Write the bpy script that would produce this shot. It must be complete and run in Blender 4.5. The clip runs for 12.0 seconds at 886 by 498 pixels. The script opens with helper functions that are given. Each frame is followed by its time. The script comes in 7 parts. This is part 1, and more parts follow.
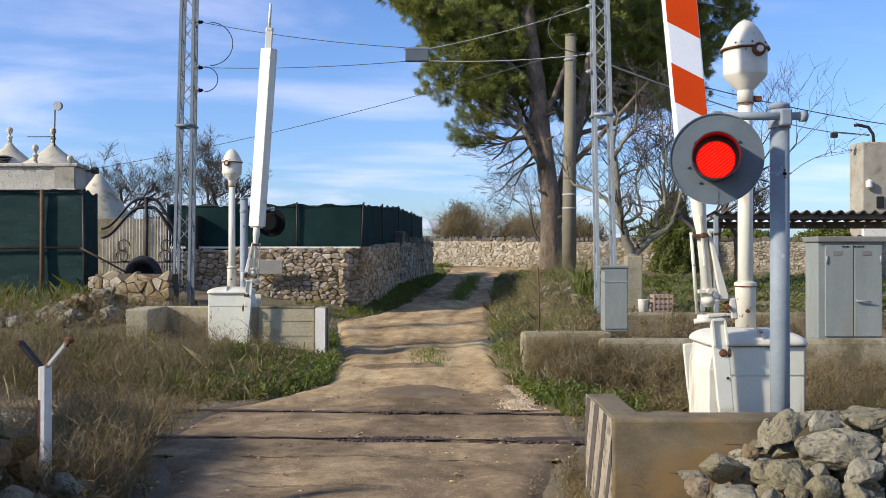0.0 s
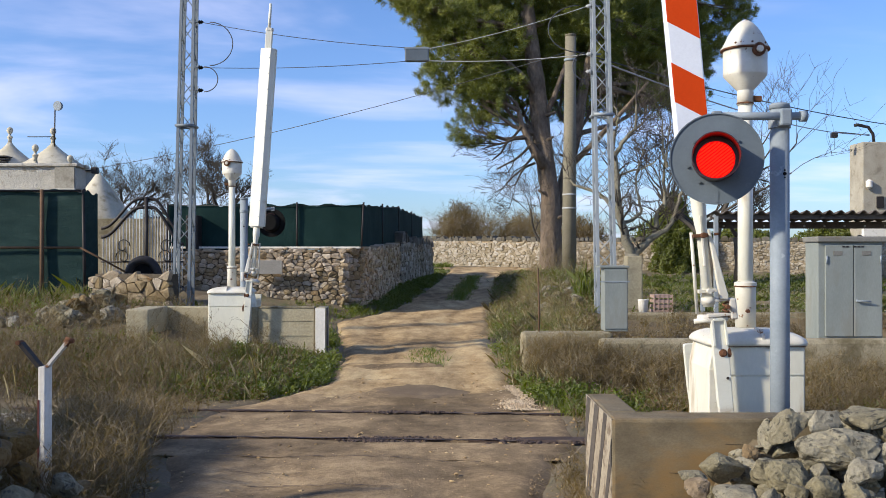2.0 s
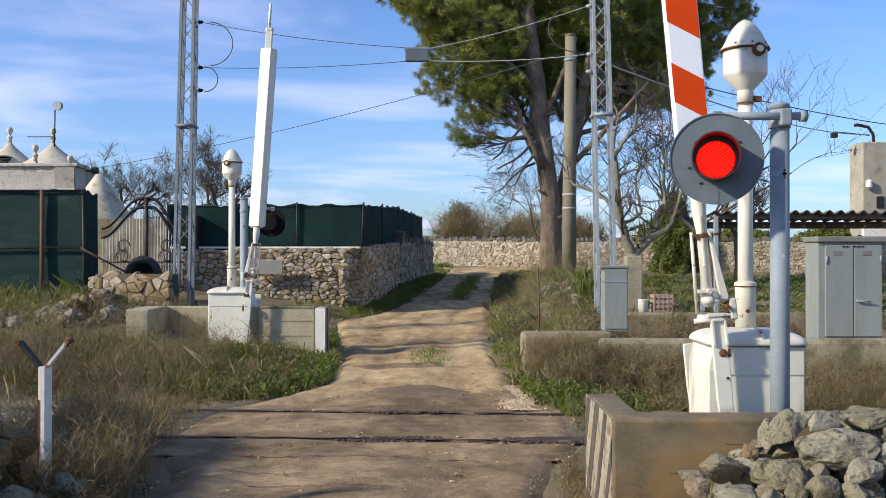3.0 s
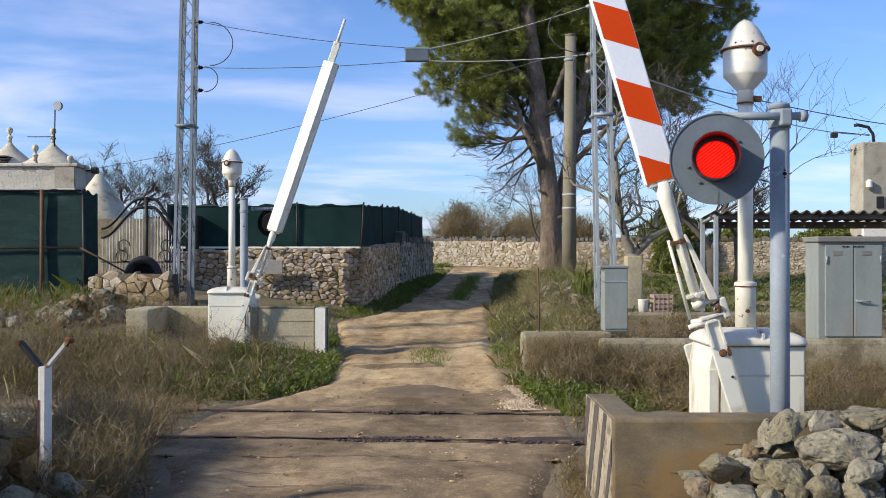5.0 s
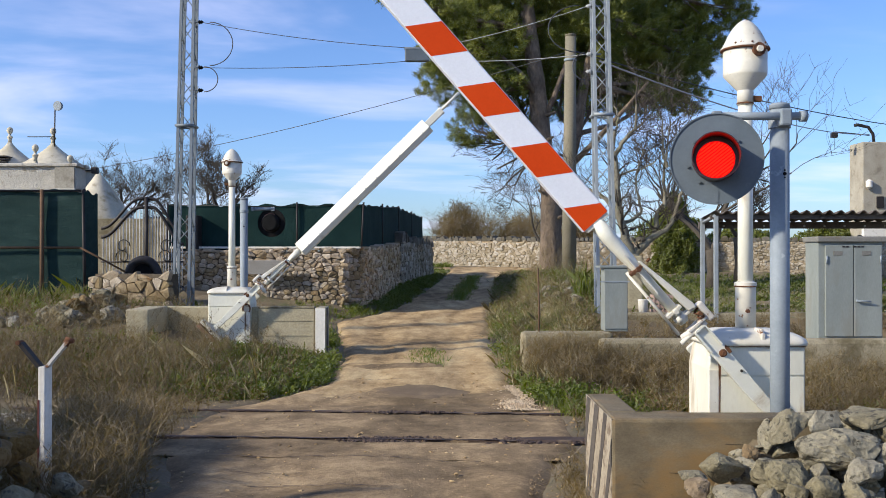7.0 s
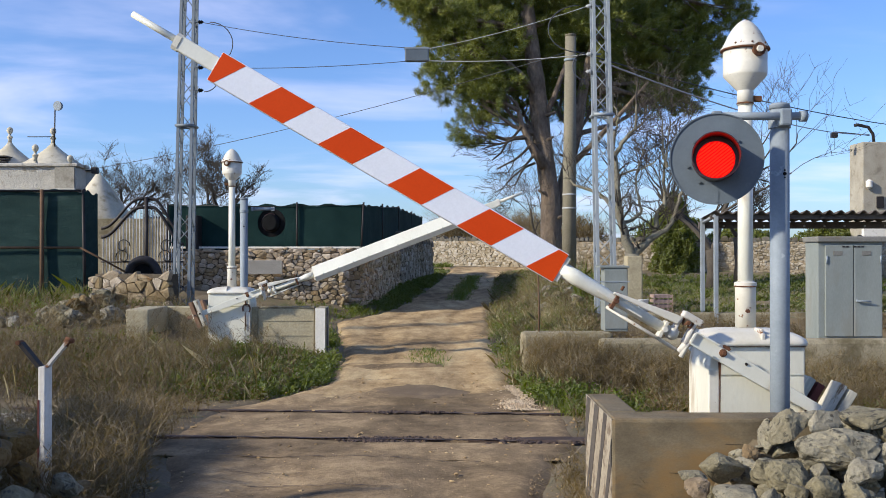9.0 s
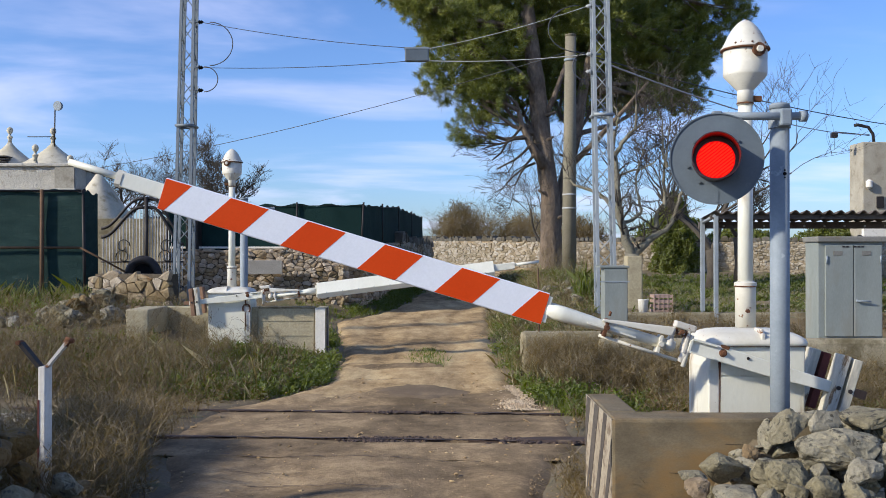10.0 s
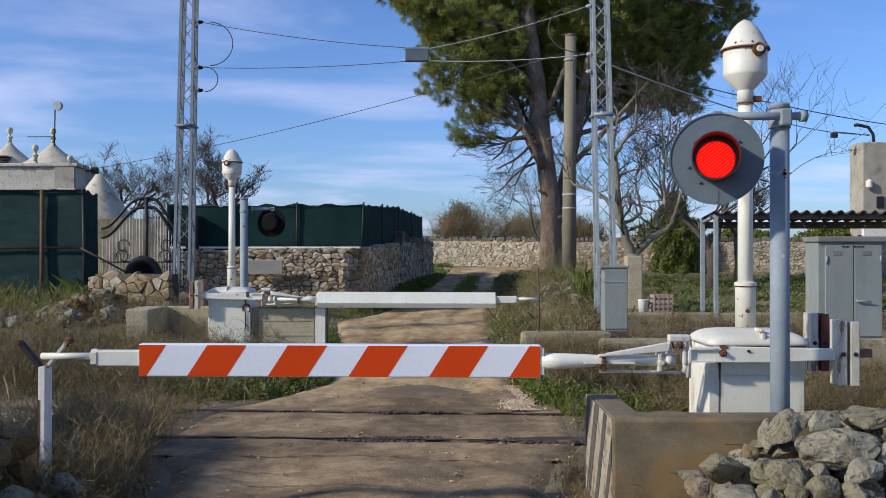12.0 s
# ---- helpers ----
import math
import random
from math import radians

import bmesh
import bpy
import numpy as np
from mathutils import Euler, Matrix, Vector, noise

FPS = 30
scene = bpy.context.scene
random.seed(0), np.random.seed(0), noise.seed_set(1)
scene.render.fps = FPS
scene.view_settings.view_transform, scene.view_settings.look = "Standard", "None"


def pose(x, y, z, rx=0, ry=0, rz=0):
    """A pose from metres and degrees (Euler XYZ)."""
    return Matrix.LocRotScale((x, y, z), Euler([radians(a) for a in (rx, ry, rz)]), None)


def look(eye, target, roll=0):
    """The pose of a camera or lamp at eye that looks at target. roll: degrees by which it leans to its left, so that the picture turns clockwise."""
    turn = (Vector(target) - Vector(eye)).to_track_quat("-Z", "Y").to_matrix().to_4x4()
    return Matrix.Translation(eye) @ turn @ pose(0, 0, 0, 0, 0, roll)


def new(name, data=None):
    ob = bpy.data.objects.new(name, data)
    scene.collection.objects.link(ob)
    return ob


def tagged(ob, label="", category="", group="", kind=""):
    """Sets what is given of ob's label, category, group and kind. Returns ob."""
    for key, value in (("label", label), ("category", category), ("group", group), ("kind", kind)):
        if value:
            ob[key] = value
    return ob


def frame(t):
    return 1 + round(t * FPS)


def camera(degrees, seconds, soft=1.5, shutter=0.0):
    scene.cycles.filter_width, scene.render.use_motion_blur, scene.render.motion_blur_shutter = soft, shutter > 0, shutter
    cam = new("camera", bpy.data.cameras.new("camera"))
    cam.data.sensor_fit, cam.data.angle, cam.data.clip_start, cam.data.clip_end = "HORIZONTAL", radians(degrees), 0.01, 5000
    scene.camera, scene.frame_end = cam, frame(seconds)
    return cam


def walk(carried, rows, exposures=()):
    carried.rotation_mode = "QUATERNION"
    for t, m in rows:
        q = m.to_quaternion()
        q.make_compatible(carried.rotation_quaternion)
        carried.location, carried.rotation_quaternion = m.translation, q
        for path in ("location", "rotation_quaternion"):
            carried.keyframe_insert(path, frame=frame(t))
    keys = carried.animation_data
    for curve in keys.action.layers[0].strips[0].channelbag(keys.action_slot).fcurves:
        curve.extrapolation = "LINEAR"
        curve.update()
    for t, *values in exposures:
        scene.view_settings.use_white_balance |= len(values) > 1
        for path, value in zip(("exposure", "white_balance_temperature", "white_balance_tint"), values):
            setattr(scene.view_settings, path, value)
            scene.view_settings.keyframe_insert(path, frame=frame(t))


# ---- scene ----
# camera on a tripod, standing still
EYE = (0.0, 0.0, 1.75)
cam = camera(50.83, 12.0, soft=0.9)
walk(cam, [(0.0, look(EYE, (0.0, 100.0, 2.235))), (12.0, look(EYE, (0.0, 100.0, 2.235)))], exposures=[(0.0, 0.27, 6350, 10), (6.5, 0.27, 6300, 10), (9.0, 0.22, 6200, 10), (10.0, 0.17, 6100, 10), (11.0, 0.01, 6000, 10), (12.0, -0.10, 5950, 10)])

# ---------------------------------------------------------------- light
SUN_TO = Vector((-0.81, -0.35, 0.46)).normalized()
SUN_EL = math.asin(SUN_TO.z)
SUN_AZ = math.atan2(SUN_TO.x, SUN_TO.y)


CLOUD_DRIFT = (0.4, 1.3, 0.0)


def make_world():
    w = bpy.data.worlds.new("sky")
    scene.world = w
    w.use_nodes = True
    nt = w.node_tree
    nt.nodes.clear()
    out = nt.nodes.new("ShaderNodeOutputWorld")
    bg = nt.nodes.new("ShaderNodeBackground")
    sky = nt.nodes.new("ShaderNodeTexSky")
    sky.sky_type = "NISHITA"
    sky.sun_disc = False
    sky.sun_elevation = SUN_EL
    sky.sun_rotation = SUN_AZ
    sky.altitude = 300
    sky.air_density = 1.0
    sky.dust_density = 1.0
    sky.ozone_density = 1.5
    # thin veils of cloud on a high flat layer, drawn out towards the horizon
    tc = nt.nodes.new("ShaderNodeTexCoord")
    sep, comb = nt.nodes.new("ShaderNodeSeparateXYZ"), nt.nodes.new("ShaderNodeCombineXYZ")
    nt.links.new(tc.outputs["Generated"], sep.inputs[0])
    lift = nt.nodes.new("ShaderNodeMath")
    lift.operation = "ADD"
    lift.inputs[1].default_value = 0.07
    nt.links.new(sep.outputs["Z"], lift.inputs[0])
    for axis in ("X", "Y"):
        div = nt.nodes.new("ShaderNodeMath")
        div.operation = "DIVIDE"
        nt.links.new(sep.outputs[axis], div.inputs[0])
        nt.links.new(lift.outputs[0], div.inputs[1])
        nt.links.new(div.outputs[0], comb.inputs[axis])
    mp = nt.nodes.new("ShaderNodeMapping")
    mp.inputs["Rotation"].default_value = (0.0, 0.0, 0.25)
    mp.inputs["Location"].default_value = CLOUD_DRIFT
    mp.inputs["Scale"].default_value = (0.8, 1.0, 1.0)
    n1 = nt.nodes.new("ShaderNodeTexNoise")
    n1.inputs["Scale"].default_value = 0.75
    n1.inputs["Detail"].default_value = 6
    n1.inputs["Roughness"].default_value = 0.52
    n1.inputs["Distortion"].default_value = 0.35
    ramp = nt.nodes.new("ShaderNodeValToRGB")
    ramp.color_ramp.interpolation = "EASE"
    ramp.color_ramp.elements[0].position = 0.45
    ramp.color_ramp.elements[0].color = (0.0, 0.0, 0.0, 1)
    ramp.color_ramp.elements[1].position = 0.72
    ramp.color_ramp.elements[1].color = (0.5, 0.5, 0.5, 1)
    mix = nt.nodes.new("ShaderNodeMix")
    mix.data_type = "RGBA"
    mix.inputs["B"].default_value = (10.2, 8.0, 7.2, 1)
    tint = nt.nodes.new("ShaderNodeMix")
    tint.data_type, tint.blend_type = "RGBA", "MULTIPLY"
    tint.inputs["Factor"].default_value = 1.0
    tint.inputs["B"].default_value = (0.75, 0.94, 1.33, 1)
    bg.inputs["Strength"].default_value = 0.12
    nt.links.new(comb.outputs["Vector"], mp.inputs["Vector"])
    nt.links.new(mp.outputs["Vector"], n1.inputs["Vector"])
    nt.links.new(n1.outputs["Fac"], ramp.inputs["Fac"])
    nt.links.new(ramp.outputs["Color"], mix.inputs["Factor"])
    nt.links.new(sky.outputs["Color"], mix.inputs["A"])
    nt.links.new(mix.outputs["Result"], tint.inputs["A"])
    nt.links.new(tint.outputs["Result"], bg.inputs["Color"])
    nt.links.new(bg.outputs["Background"], out.inputs["Surface"])


make_world()
sun_data = bpy.data.lights.new("sun", "SUN")
sun_data.energy = 4.4
sun_data.angle = radians(3.0)
sun_data.color = (1.0, 0.90, 0.73)
sun = new("sun", sun_data)
sun.matrix_world = look(tuple(SUN_TO * 30), (0, 0, 0))

# ---------------------------------------------------------------- mesh tools
ORIGIN = {}


class Geo:
    """Collects vertices and faces in world metres."""

    def __init__(self):
        self.v, self.f, self.s = [], [], []

    def add(self, verts, faces, smooth=False):
        b = len(self.v)
        self.v.extend([tuple(p) for p in verts])
        self.f.extend([tuple(i + b for i in q) for q in faces])
        self.s.extend([smooth] * len(faces))
        return self

    def box(self, x0, y0, z0, x1, y1, z1, m=None):
        p = [Vector((x, y, z)) for z in (z0, z1) for y in (y0, y1) for x in (x0, x1)]
        if m is not None:
            p = [m @ q for q in p]
        return self.add(p, [(0, 2, 3, 1), (4, 5, 7, 6), (0, 1, 5, 4), (2, 6, 7, 3), (0, 4, 6, 2), (1, 3, 7, 5)])

    def prism(self, poly, y0, y1):
        """A shape in x and z, counter-clockwise seen from -y, pulled from y0 to y1."""
        n = len(poly)
        p = [(x, y0, z) for x, z in poly] + [(x, y1, z) for x, z in poly]
        f = [tuple(range(n)), tuple(range(2 * n - 1, n - 1, -1))]
        f += [(i, n + i, n + (i + 1) % n, (i + 1) % n) for i in range(n)]
        return self.add(p, f)

    def tube(self, pts, radii, n=8, caps=True, smooth=True):
        pts = [Vector(p) for p in pts]
        if not hasattr(radii, "__len__"):
            radii = [radii] * len(pts)
        v, side = [], None
        for i, p in enumerate(pts):
            d = (pts[min(i + 1, len(pts) - 1)] - pts[max(i - 1, 0)]).normalized()
            if side is None:
                side = d.cross(Vector((0, 1, 0)) if abs(d.y) < 0.9 else Vector((1, 0, 0))).normalized()
            side = (side - d * side.dot(d)).normalized()
            up = d.cross(side)
            for k in range(n):
                a = 2 * math.pi * k / n
                v.append(p + (side * math.cos(a) + up * math.sin(a)) * radii[i])
        f = [(i * n + k, i * n + (k + 1) % n, (i + 1) * n + (k + 1) % n, (i + 1) * n + k)
             for i in range(len(pts) - 1) for k in range(n)]
        self.add(v, f, smooth)
        if caps:
            b = len(self.v) - len(v)
            self.f += [tuple(b + k for k in range(n - 1, -1, -1)), tuple(b + (len(pts) - 1) * n + k for k in range(n))]
            self.s += [False, False]
        return self

    def rod(self, p0, p1, r0, r1=None, n=12):
        return self.tube([p0, p1], [r0, r0 if r1 is None else r1], n)

    def lathe(self, c, profile, n=24):
        """profile: pairs of radius and height over c."""
        rings, breaks = [profile[0]], set()
        for i in range(1, len(profile) - 1):
            (r0, z0), (r1, z1), (r2, z2) = profile[i - 1:i + 2]
            rings.append(profile[i])
            bend = abs(math.atan2(z2 - z1, r2 - r1) - math.atan2(z1 - z0, r1 - r0))
            if min(bend, 2 * math.pi - bend) > radians(32):
                breaks.add(len(rings) - 1)
                rings.append(profile[i])
        rings.append(profile[-1])
        profile = rings
        v = [(c[0] + r * math.cos(2 * math.pi * k / n), c[1] + r * math.sin(2 * math.pi * k / n), c[2] + z)
             for r, z in profile for k in range(n)]
        f = [(i * n + k, i * n + (k + 1) % n, (i + 1) * n + (k + 1) % n, (i + 1) * n + k)
             for i in range(len(profile) - 1) if i not in breaks for k in range(n)]
        self.add(v, f, True)
        b = len(self.v) - len(v)
        self.f += [tuple(b + k for k in range(n - 1, -1, -1)), tuple(b + (len(profile) - 1) * n + k for k in range(n))]
        self.s += [False, False]
        return self

    def mesh(self, name, origin=(0, 0, 0)):
        me = bpy.data.meshes.new(name)
        o = Vector(origin)
        me.from_pydata([Vector(p) - o for p in self.v], [], self.f)
        me.polygons.foreach_set("use_smooth", self.s)
        me.update()
        return me


def thing(name, loc, label, category, group="", kind=""):
    """An Empty at the base of a thing, to which its parts belong."""
    ob = new(name)
    ob.location = loc
    ob.empty_display_size = 0.2
    ORIGIN[ob.name] = Vector(loc)
    return tagged(ob, label, category, group, kind)


def part(name, geo, material, parent, label="", bevel=0.0, kind=""):
    o = ORIGIN[parent.name]
    ob = new(name, geo.mesh(name, o))
    ob.data.materials.append(material)
    ob.parent = parent
    ORIGIN[ob.name] = o
    if bevel:
        b = ob.modifiers.new("bevel", "BEVEL")
        b.width, b.segments, b.limit_method, b.angle_limit = bevel, 2, "ANGLE", radians(40)
    return tagged(ob, label, "", "", kind)


def solid(name, geo, material, loc, label, category, group="", kind="", bevel=0.0):
    """A thing that is one mesh."""
    ob = new(name, geo.mesh(name, loc))
    ob.location = loc
    ob.data.materials.append(material)
    ORIGIN[ob.name] = Vector(loc)
    if bevel:
        b = ob.modifiers.new("bevel", "BEVEL")
        b.width, b.segments, b.limit_method, b.angle_limit = bevel, 2, "ANGLE", radians(40)
    return tagged(ob, label, category, group, kind)


def array_mesh(name, verts, faces_per, material):
    """A mesh from an array of vertices, in which every run of faces_per vertices is one face."""
    me = bpy.data.meshes.new(name)
    n = len(verts)
    me.vertices.add(n)
    me.vertices.foreach_set("co", np.asarray(verts, dtype=np.float32).ravel())
    me.loops.add(n)
    me.loops.foreach_set("vertex_index", np.arange(n, dtype=np.int32))
    m = n // faces_per
    me.polygons.add(m)
    me.polygons.foreach_set("loop_start", np.arange(0, n, faces_per, dtype=np.int32))
    me.polygons.foreach_set("loop_total", np.full(m, faces_per, dtype=np.int32))
    me.update(calc_edges=True)
    me.validate()
    me.materials.append(material)
    return me


# ---------------------------------------------------------------- materials
def mat(name, a, b, scale=3.0, fine=45.0, rough=0.8, metal=0.0, bump=0.3, bump_size=0.01, spread=0.25,
        rnd=0.0, island=0.0, patch=None, patch_scale=6.0, patch_from=0.62, patch_rough=0.9, stretch=(1, 1, 1), detail=6.0, grain=(0.72, 1.22), soft=0.06, gloss=0.5, world=False):
    """A surface that drifts between colours a and b, with fine grain, optional worn patches and some relief."""
    m = bpy.data.materials.new(name)
    m.use_nodes = True
    nt = m.node_tree
    N, L = nt.nodes, nt.links
    bsdf = N["Principled BSDF"]
    tc, mp = N.new("ShaderNodeTexCoord"), N.new("ShaderNodeMapping")
    mp.inputs["Scale"].default_value = stretch
    L.new(N.new("ShaderNodeNewGeometry").outputs["Position"] if world else tc.outputs["Object"], mp.inputs["Vector"])
    vec = mp.outputs["Vector"]
    if rnd:
        oi = N.new("ShaderNodeObjectInfo")
        off = N.new("ShaderNodeVectorMath")
        off.operation = "MULTIPLY_ADD"
        comb = N.new("ShaderNodeCombineXYZ")
        for k in range(3):
            L.new(oi.outputs["Random"], comb.inputs[k])
        off.inputs[1].default_value = (13.0, 29.0, 47.0)
        L.new(comb.outputs["Vector"], off.inputs[0])
        L.new(vec, off.inputs[2])
        vec = off.outputs["Vector"]

    def noise_node(s, d=detail, r=0.6):
        n = N.new("ShaderNodeTexNoise")
        n.inputs["Scale"].default_value, n.inputs["Detail"].default_value, n.inputs["Roughness"].default_value = s, d, r
        L.new(vec, n.inputs["Vector"])
        return n

    big, small = noise_node(scale), noise_node(fine, 4.0, 0.7)
    ramp = N.new("ShaderNodeValToRGB")
    ramp.color_ramp.elements[0].position, ramp.color_ramp.elements[1].position = 0.5 - spread, 0.5 + spread
    ramp.color_ramp.elements[0].color, ramp.color_ramp.elements[1].color = (*a, 1), (*b, 1)
    L.new(big.outputs["Fac"], ramp.inputs["Fac"])
    col = ramp.outputs["Color"]
    gr = N.new("ShaderNodeMapRange")
    gr.inputs["From Min"].default_value, gr.inputs["From Max"].default_value = 0.25, 0.75
    gr.inputs["To Min"].default_value, gr.inputs["To Max"].default_value = grain
    L.new(small.outputs["Fac"], gr.inputs["Value"])
    hsv = N.new("ShaderNodeHueSaturation")
    L.new(col, hsv.inputs["Color"])
    L.new(gr.outputs["Result"], hsv.inputs["Value"])
    col = hsv.outputs["Color"]
    if rnd or island:
        mr = N.new("ShaderNodeMapRange")
        amount = rnd or island
        mr.inputs["To Min"].default_value, mr.inputs["To Max"].default_value = 1 - amount, 1 + amount
        if rnd:
            L.new(oi.outputs["Random"], mr.inputs["Value"])
        else:
            ge = N.new("ShaderNodeNewGeometry")
            L.new(ge.outputs["Random Per Island"], mr.inputs["Value"])
        h2 = N.new("ShaderNodeHueSaturation")
        L.new(col, h2.inputs["Color"])
        L.new(mr.outputs["Result"], h2.inputs["Value"])
        sat = N.new("ShaderNodeMath")
        sat.operation = "MULTIPLY_ADD"
        sat.inputs[1].default_value, sat.inputs[2].default_value = -1.0, 2.0
        L.new(mr.outputs["Result"], sat.inputs[0])
        L.new(sat.outputs["Value"], h2.inputs["Saturation"])
        col = h2.outputs["Color"]
    rough_out = None
    if patch:
        pn = noise_node(patch_scale, 8.0, 0.65)
        pr = N.new("ShaderNodeMapRange")
        pr.interpolation_type = "SMOOTHSTEP"
        pr.inputs["From Min"].default_value, pr.inputs["From Max"].default_value = patch_from, patch_from + soft
        L.new(pn.outputs["Fac"], pr.inputs["Value"])
        mx = N.new("ShaderNodeMix")
        mx.data_type = "RGBA"
        mx.inputs["B"].default_value = (*patch, 1)
        L.new(pr.outputs["Result"], mx.inputs["Factor"])
        L.new(col, mx.inputs["A"])
        col = mx.outputs["Result"]
        rr = N.new("ShaderNodeMapRange")
        rr.inputs["To Min"].default_value, rr.inputs["To Max"].default_value = rough, patch_rough
        L.new(pr.outputs["Result"], rr.inputs["Value"])
        rough_out = rr.outputs["Result"]
    L.new(col, bsdf.inputs["Base Color"])
    bsdf.inputs["Roughness"].default_value = rough
    if rough_out:
        L.new(rough_out, bsdf.inputs["Roughness"])
    bsdf.inputs["Metallic"].default_value = metal
    bsdf.inputs["Specular IOR Level"].default_value = gloss
    if bump:
        add = N.new("ShaderNodeMath")
        add.operation = "MULTIPLY_ADD"
        add.inputs[1].default_value = 0.5
        L.new(small.outputs["Fac"], add.inputs[0])
        L.new(big.outputs["Fac"], add.inputs[2])
        bp = N.new("ShaderNodeBump")
        bp.inputs["Strength"].default_value, bp.inputs["Distance"].default_value = bump, bump_size
        L.new(add.outputs["Value"], bp.inputs["Height"])
        L.new(bp.outputs["Normal"], bsdf.inputs["Normal"])
    return m


def trodden(name, dark, mid, light, stretch, bump):
    """Bare trodden soil: broad drifts of three colours, drawn-out streaks, mottling and fine grit."""
    m = bpy.data.materials.new(name)
    m.use_nodes = True
    N, L = m.node_tree.nodes, m.node_tree.links
    bsdf = N["Principled BSDF"]
    tc = N.new("ShaderNodeTexCoord")

    def layer(scale, detail, rough, squeeze, warp=0.0):
        mp, n = N.new("ShaderNodeMapping"), N.new("ShaderNodeTexNoise")
        mp.inputs["Scale"].default_value = squeeze
        L.new(tc.outputs["Object"], mp.inputs["Vector"])
        L.new(mp.outputs["Vector"], n.inputs["Vector"])
        for key, value in (("Scale", scale), ("Detail", detail), ("Roughness", rough), ("Distortion", warp)):
            n.inputs[key].default_value = value
        return n.outputs["Fac"]

    def mad(a, k, b):
        n = N.new("ShaderNodeMath")
        n.operation = "MULTIPLY_ADD"
        L.new(a, n.inputs[0])
        n.inputs[1].default_value = k
        if hasattr(b, "links"):
            L.new(b, n.inputs[2])
        else:
            n.inputs[2].default_value = b
        return n.outputs[0]

    broad, streak, mottle, grit = layer(0.55, 5, 0.55, (1, 1, 1), 0.6), layer(2.3, 9, 0.68, stretch, 0.4), layer(5.0, 8, 0.7, (1, 1.3, 1), 0.3), layer(38.0, 4, 0.7, (1, 1, 1))
    tone = mad(broad, 0.9, mad(streak, 1.0, mad(mottle, 0.55, -0.72)))
    ramp = N.new("ShaderNodeValToRGB")
    e = ramp.color_ramp.elements
    e[0].position, e[0].color = 0.30, (*dark, 1)
    e[1].position, e[1].color = 0.74, (*light, 1)
    k = e.new(0.52)
    k.color = (*mid, 1)
    L.new(tone, ramp.inputs["Fac"])
    hsv = N.new("ShaderNodeHueSaturation")
    L.new(ramp.outputs["Color"], hsv.inputs["Color"])
    L.new(mad(grit, 0.9, 0.55), hsv.inputs["Value"])
    L.new(hsv.outputs["Color"], bsdf.inputs["Base Color"])
    bsdf.inputs["Roughness"].default_value = 0.95
    bsdf.inputs["Specular IOR Level"].default_value = 0.15
    bp = N.new("ShaderNodeBump")
    bp.inputs["Strength"].default_value, bp.inputs["Distance"].default_value = bump, 0.02
    L.new(mad(streak, 0.15, mad(mottle, 0.16, mad(grit, 0.5, 0.0))), bp.inputs["Height"])
    L.new(bp.outputs["Normal"], bsdf.inputs["Normal"])
    return m


def glow(name, col, strength):
    m = bpy.data.materials.new(name)
    m.use_nodes = True
    b = m.node_tree.nodes["Principled BSDF"]
    b.inputs["Base Color"].default_value = (0.25 * col[0], col[1], col[2], 1)
    b.inputs["Roughness"].default_value = 0.25
    b.inputs["Specular IOR Level"].default_value = 0.1
    b.inputs["Emission Color"].default_value = (*col, 1)
    b.inputs["Emission Strength"].default_value = strength
    return m


def leafy(name, a, b, trans=0.35, island=0.35):
    """Leaves, blades and needles: thin, letting some light through."""
    m = mat(name, a, b, scale=0.9, fine=12, rough=0.7, bump=0, island=island)
    nt = m.node_tree
    bsdf, out = nt.nodes["Principled BSDF"], nt.nodes["Material Output"]
    tr, mx = nt.nodes.new("ShaderNodeBsdfTranslucent"), nt.nodes.new("ShaderNodeMixShader")
    mx.inputs["Fac"].default_value = trans
    nt.links.new(bsdf.inputs["Base Color"].links[0].from_socket, tr.inputs["Color"])
    nt.links.new(bsdf.outputs["BSDF"], mx.inputs[1])
    nt.links.new(tr.outputs["BSDF"], mx.inputs[2])
    nt.links.new(mx.outputs["Shader"], out.inputs["Surface"])
    return m


CLEAN = (0.95, 1.04)
M_EARTH = mat("earth", (0.12, 0.09, 0.05), (0.22, 0.17, 0.10), 1.2, 30, 0.95, bump=0.6, bump_size=0.03, patch=(0.085, 0.11, 0.03), patch_scale=1.6, patch_from=0.52, soft=0.2)
M_DIRT = trodden("dirt", (0.20, 0.136, 0.070), (0.41, 0.285, 0.145), (0.58, 0.435, 0.235), (1.3, 0.4, 1), 0.7)
M_PAVE = trodden("worn_paving", (0.14, 0.10, 0.057), (0.25, 0.177, 0.10), (0.43, 0.31, 0.172), (1.0, 0.7, 1), 0.7)
M_DUST = mat("pale_dust", (0.42, 0.31, 0.19), (0.56, 0.44, 0.29), 3, 40, 0.95, bump=0.8, bump_size=0.02, patch=(0.33, 0.23, 0.13), patch_scale=4, patch_from=0.5, soft=0.2, grain=(0.65, 1.25))
M_TAR = mat("old_asphalt", (0.15, 0.108, 0.068), (0.22, 0.162, 0.102), 3, 60, 0.95, bump=0.6, patch=(0.28, 0.20, 0.115), patch_scale=2.5, patch_from=0.52, soft=0.2, gloss=0.15)
M_RAIL = mat("rail_steel", (0.055, 0.035, 0.026), (0.11, 0.075, 0.055), 8, 60, 0.7, 0.3, bump=0.3, patch=(0.25, 0.18, 0.11), patch_scale=3, patch_from=0.55, soft=0.1)
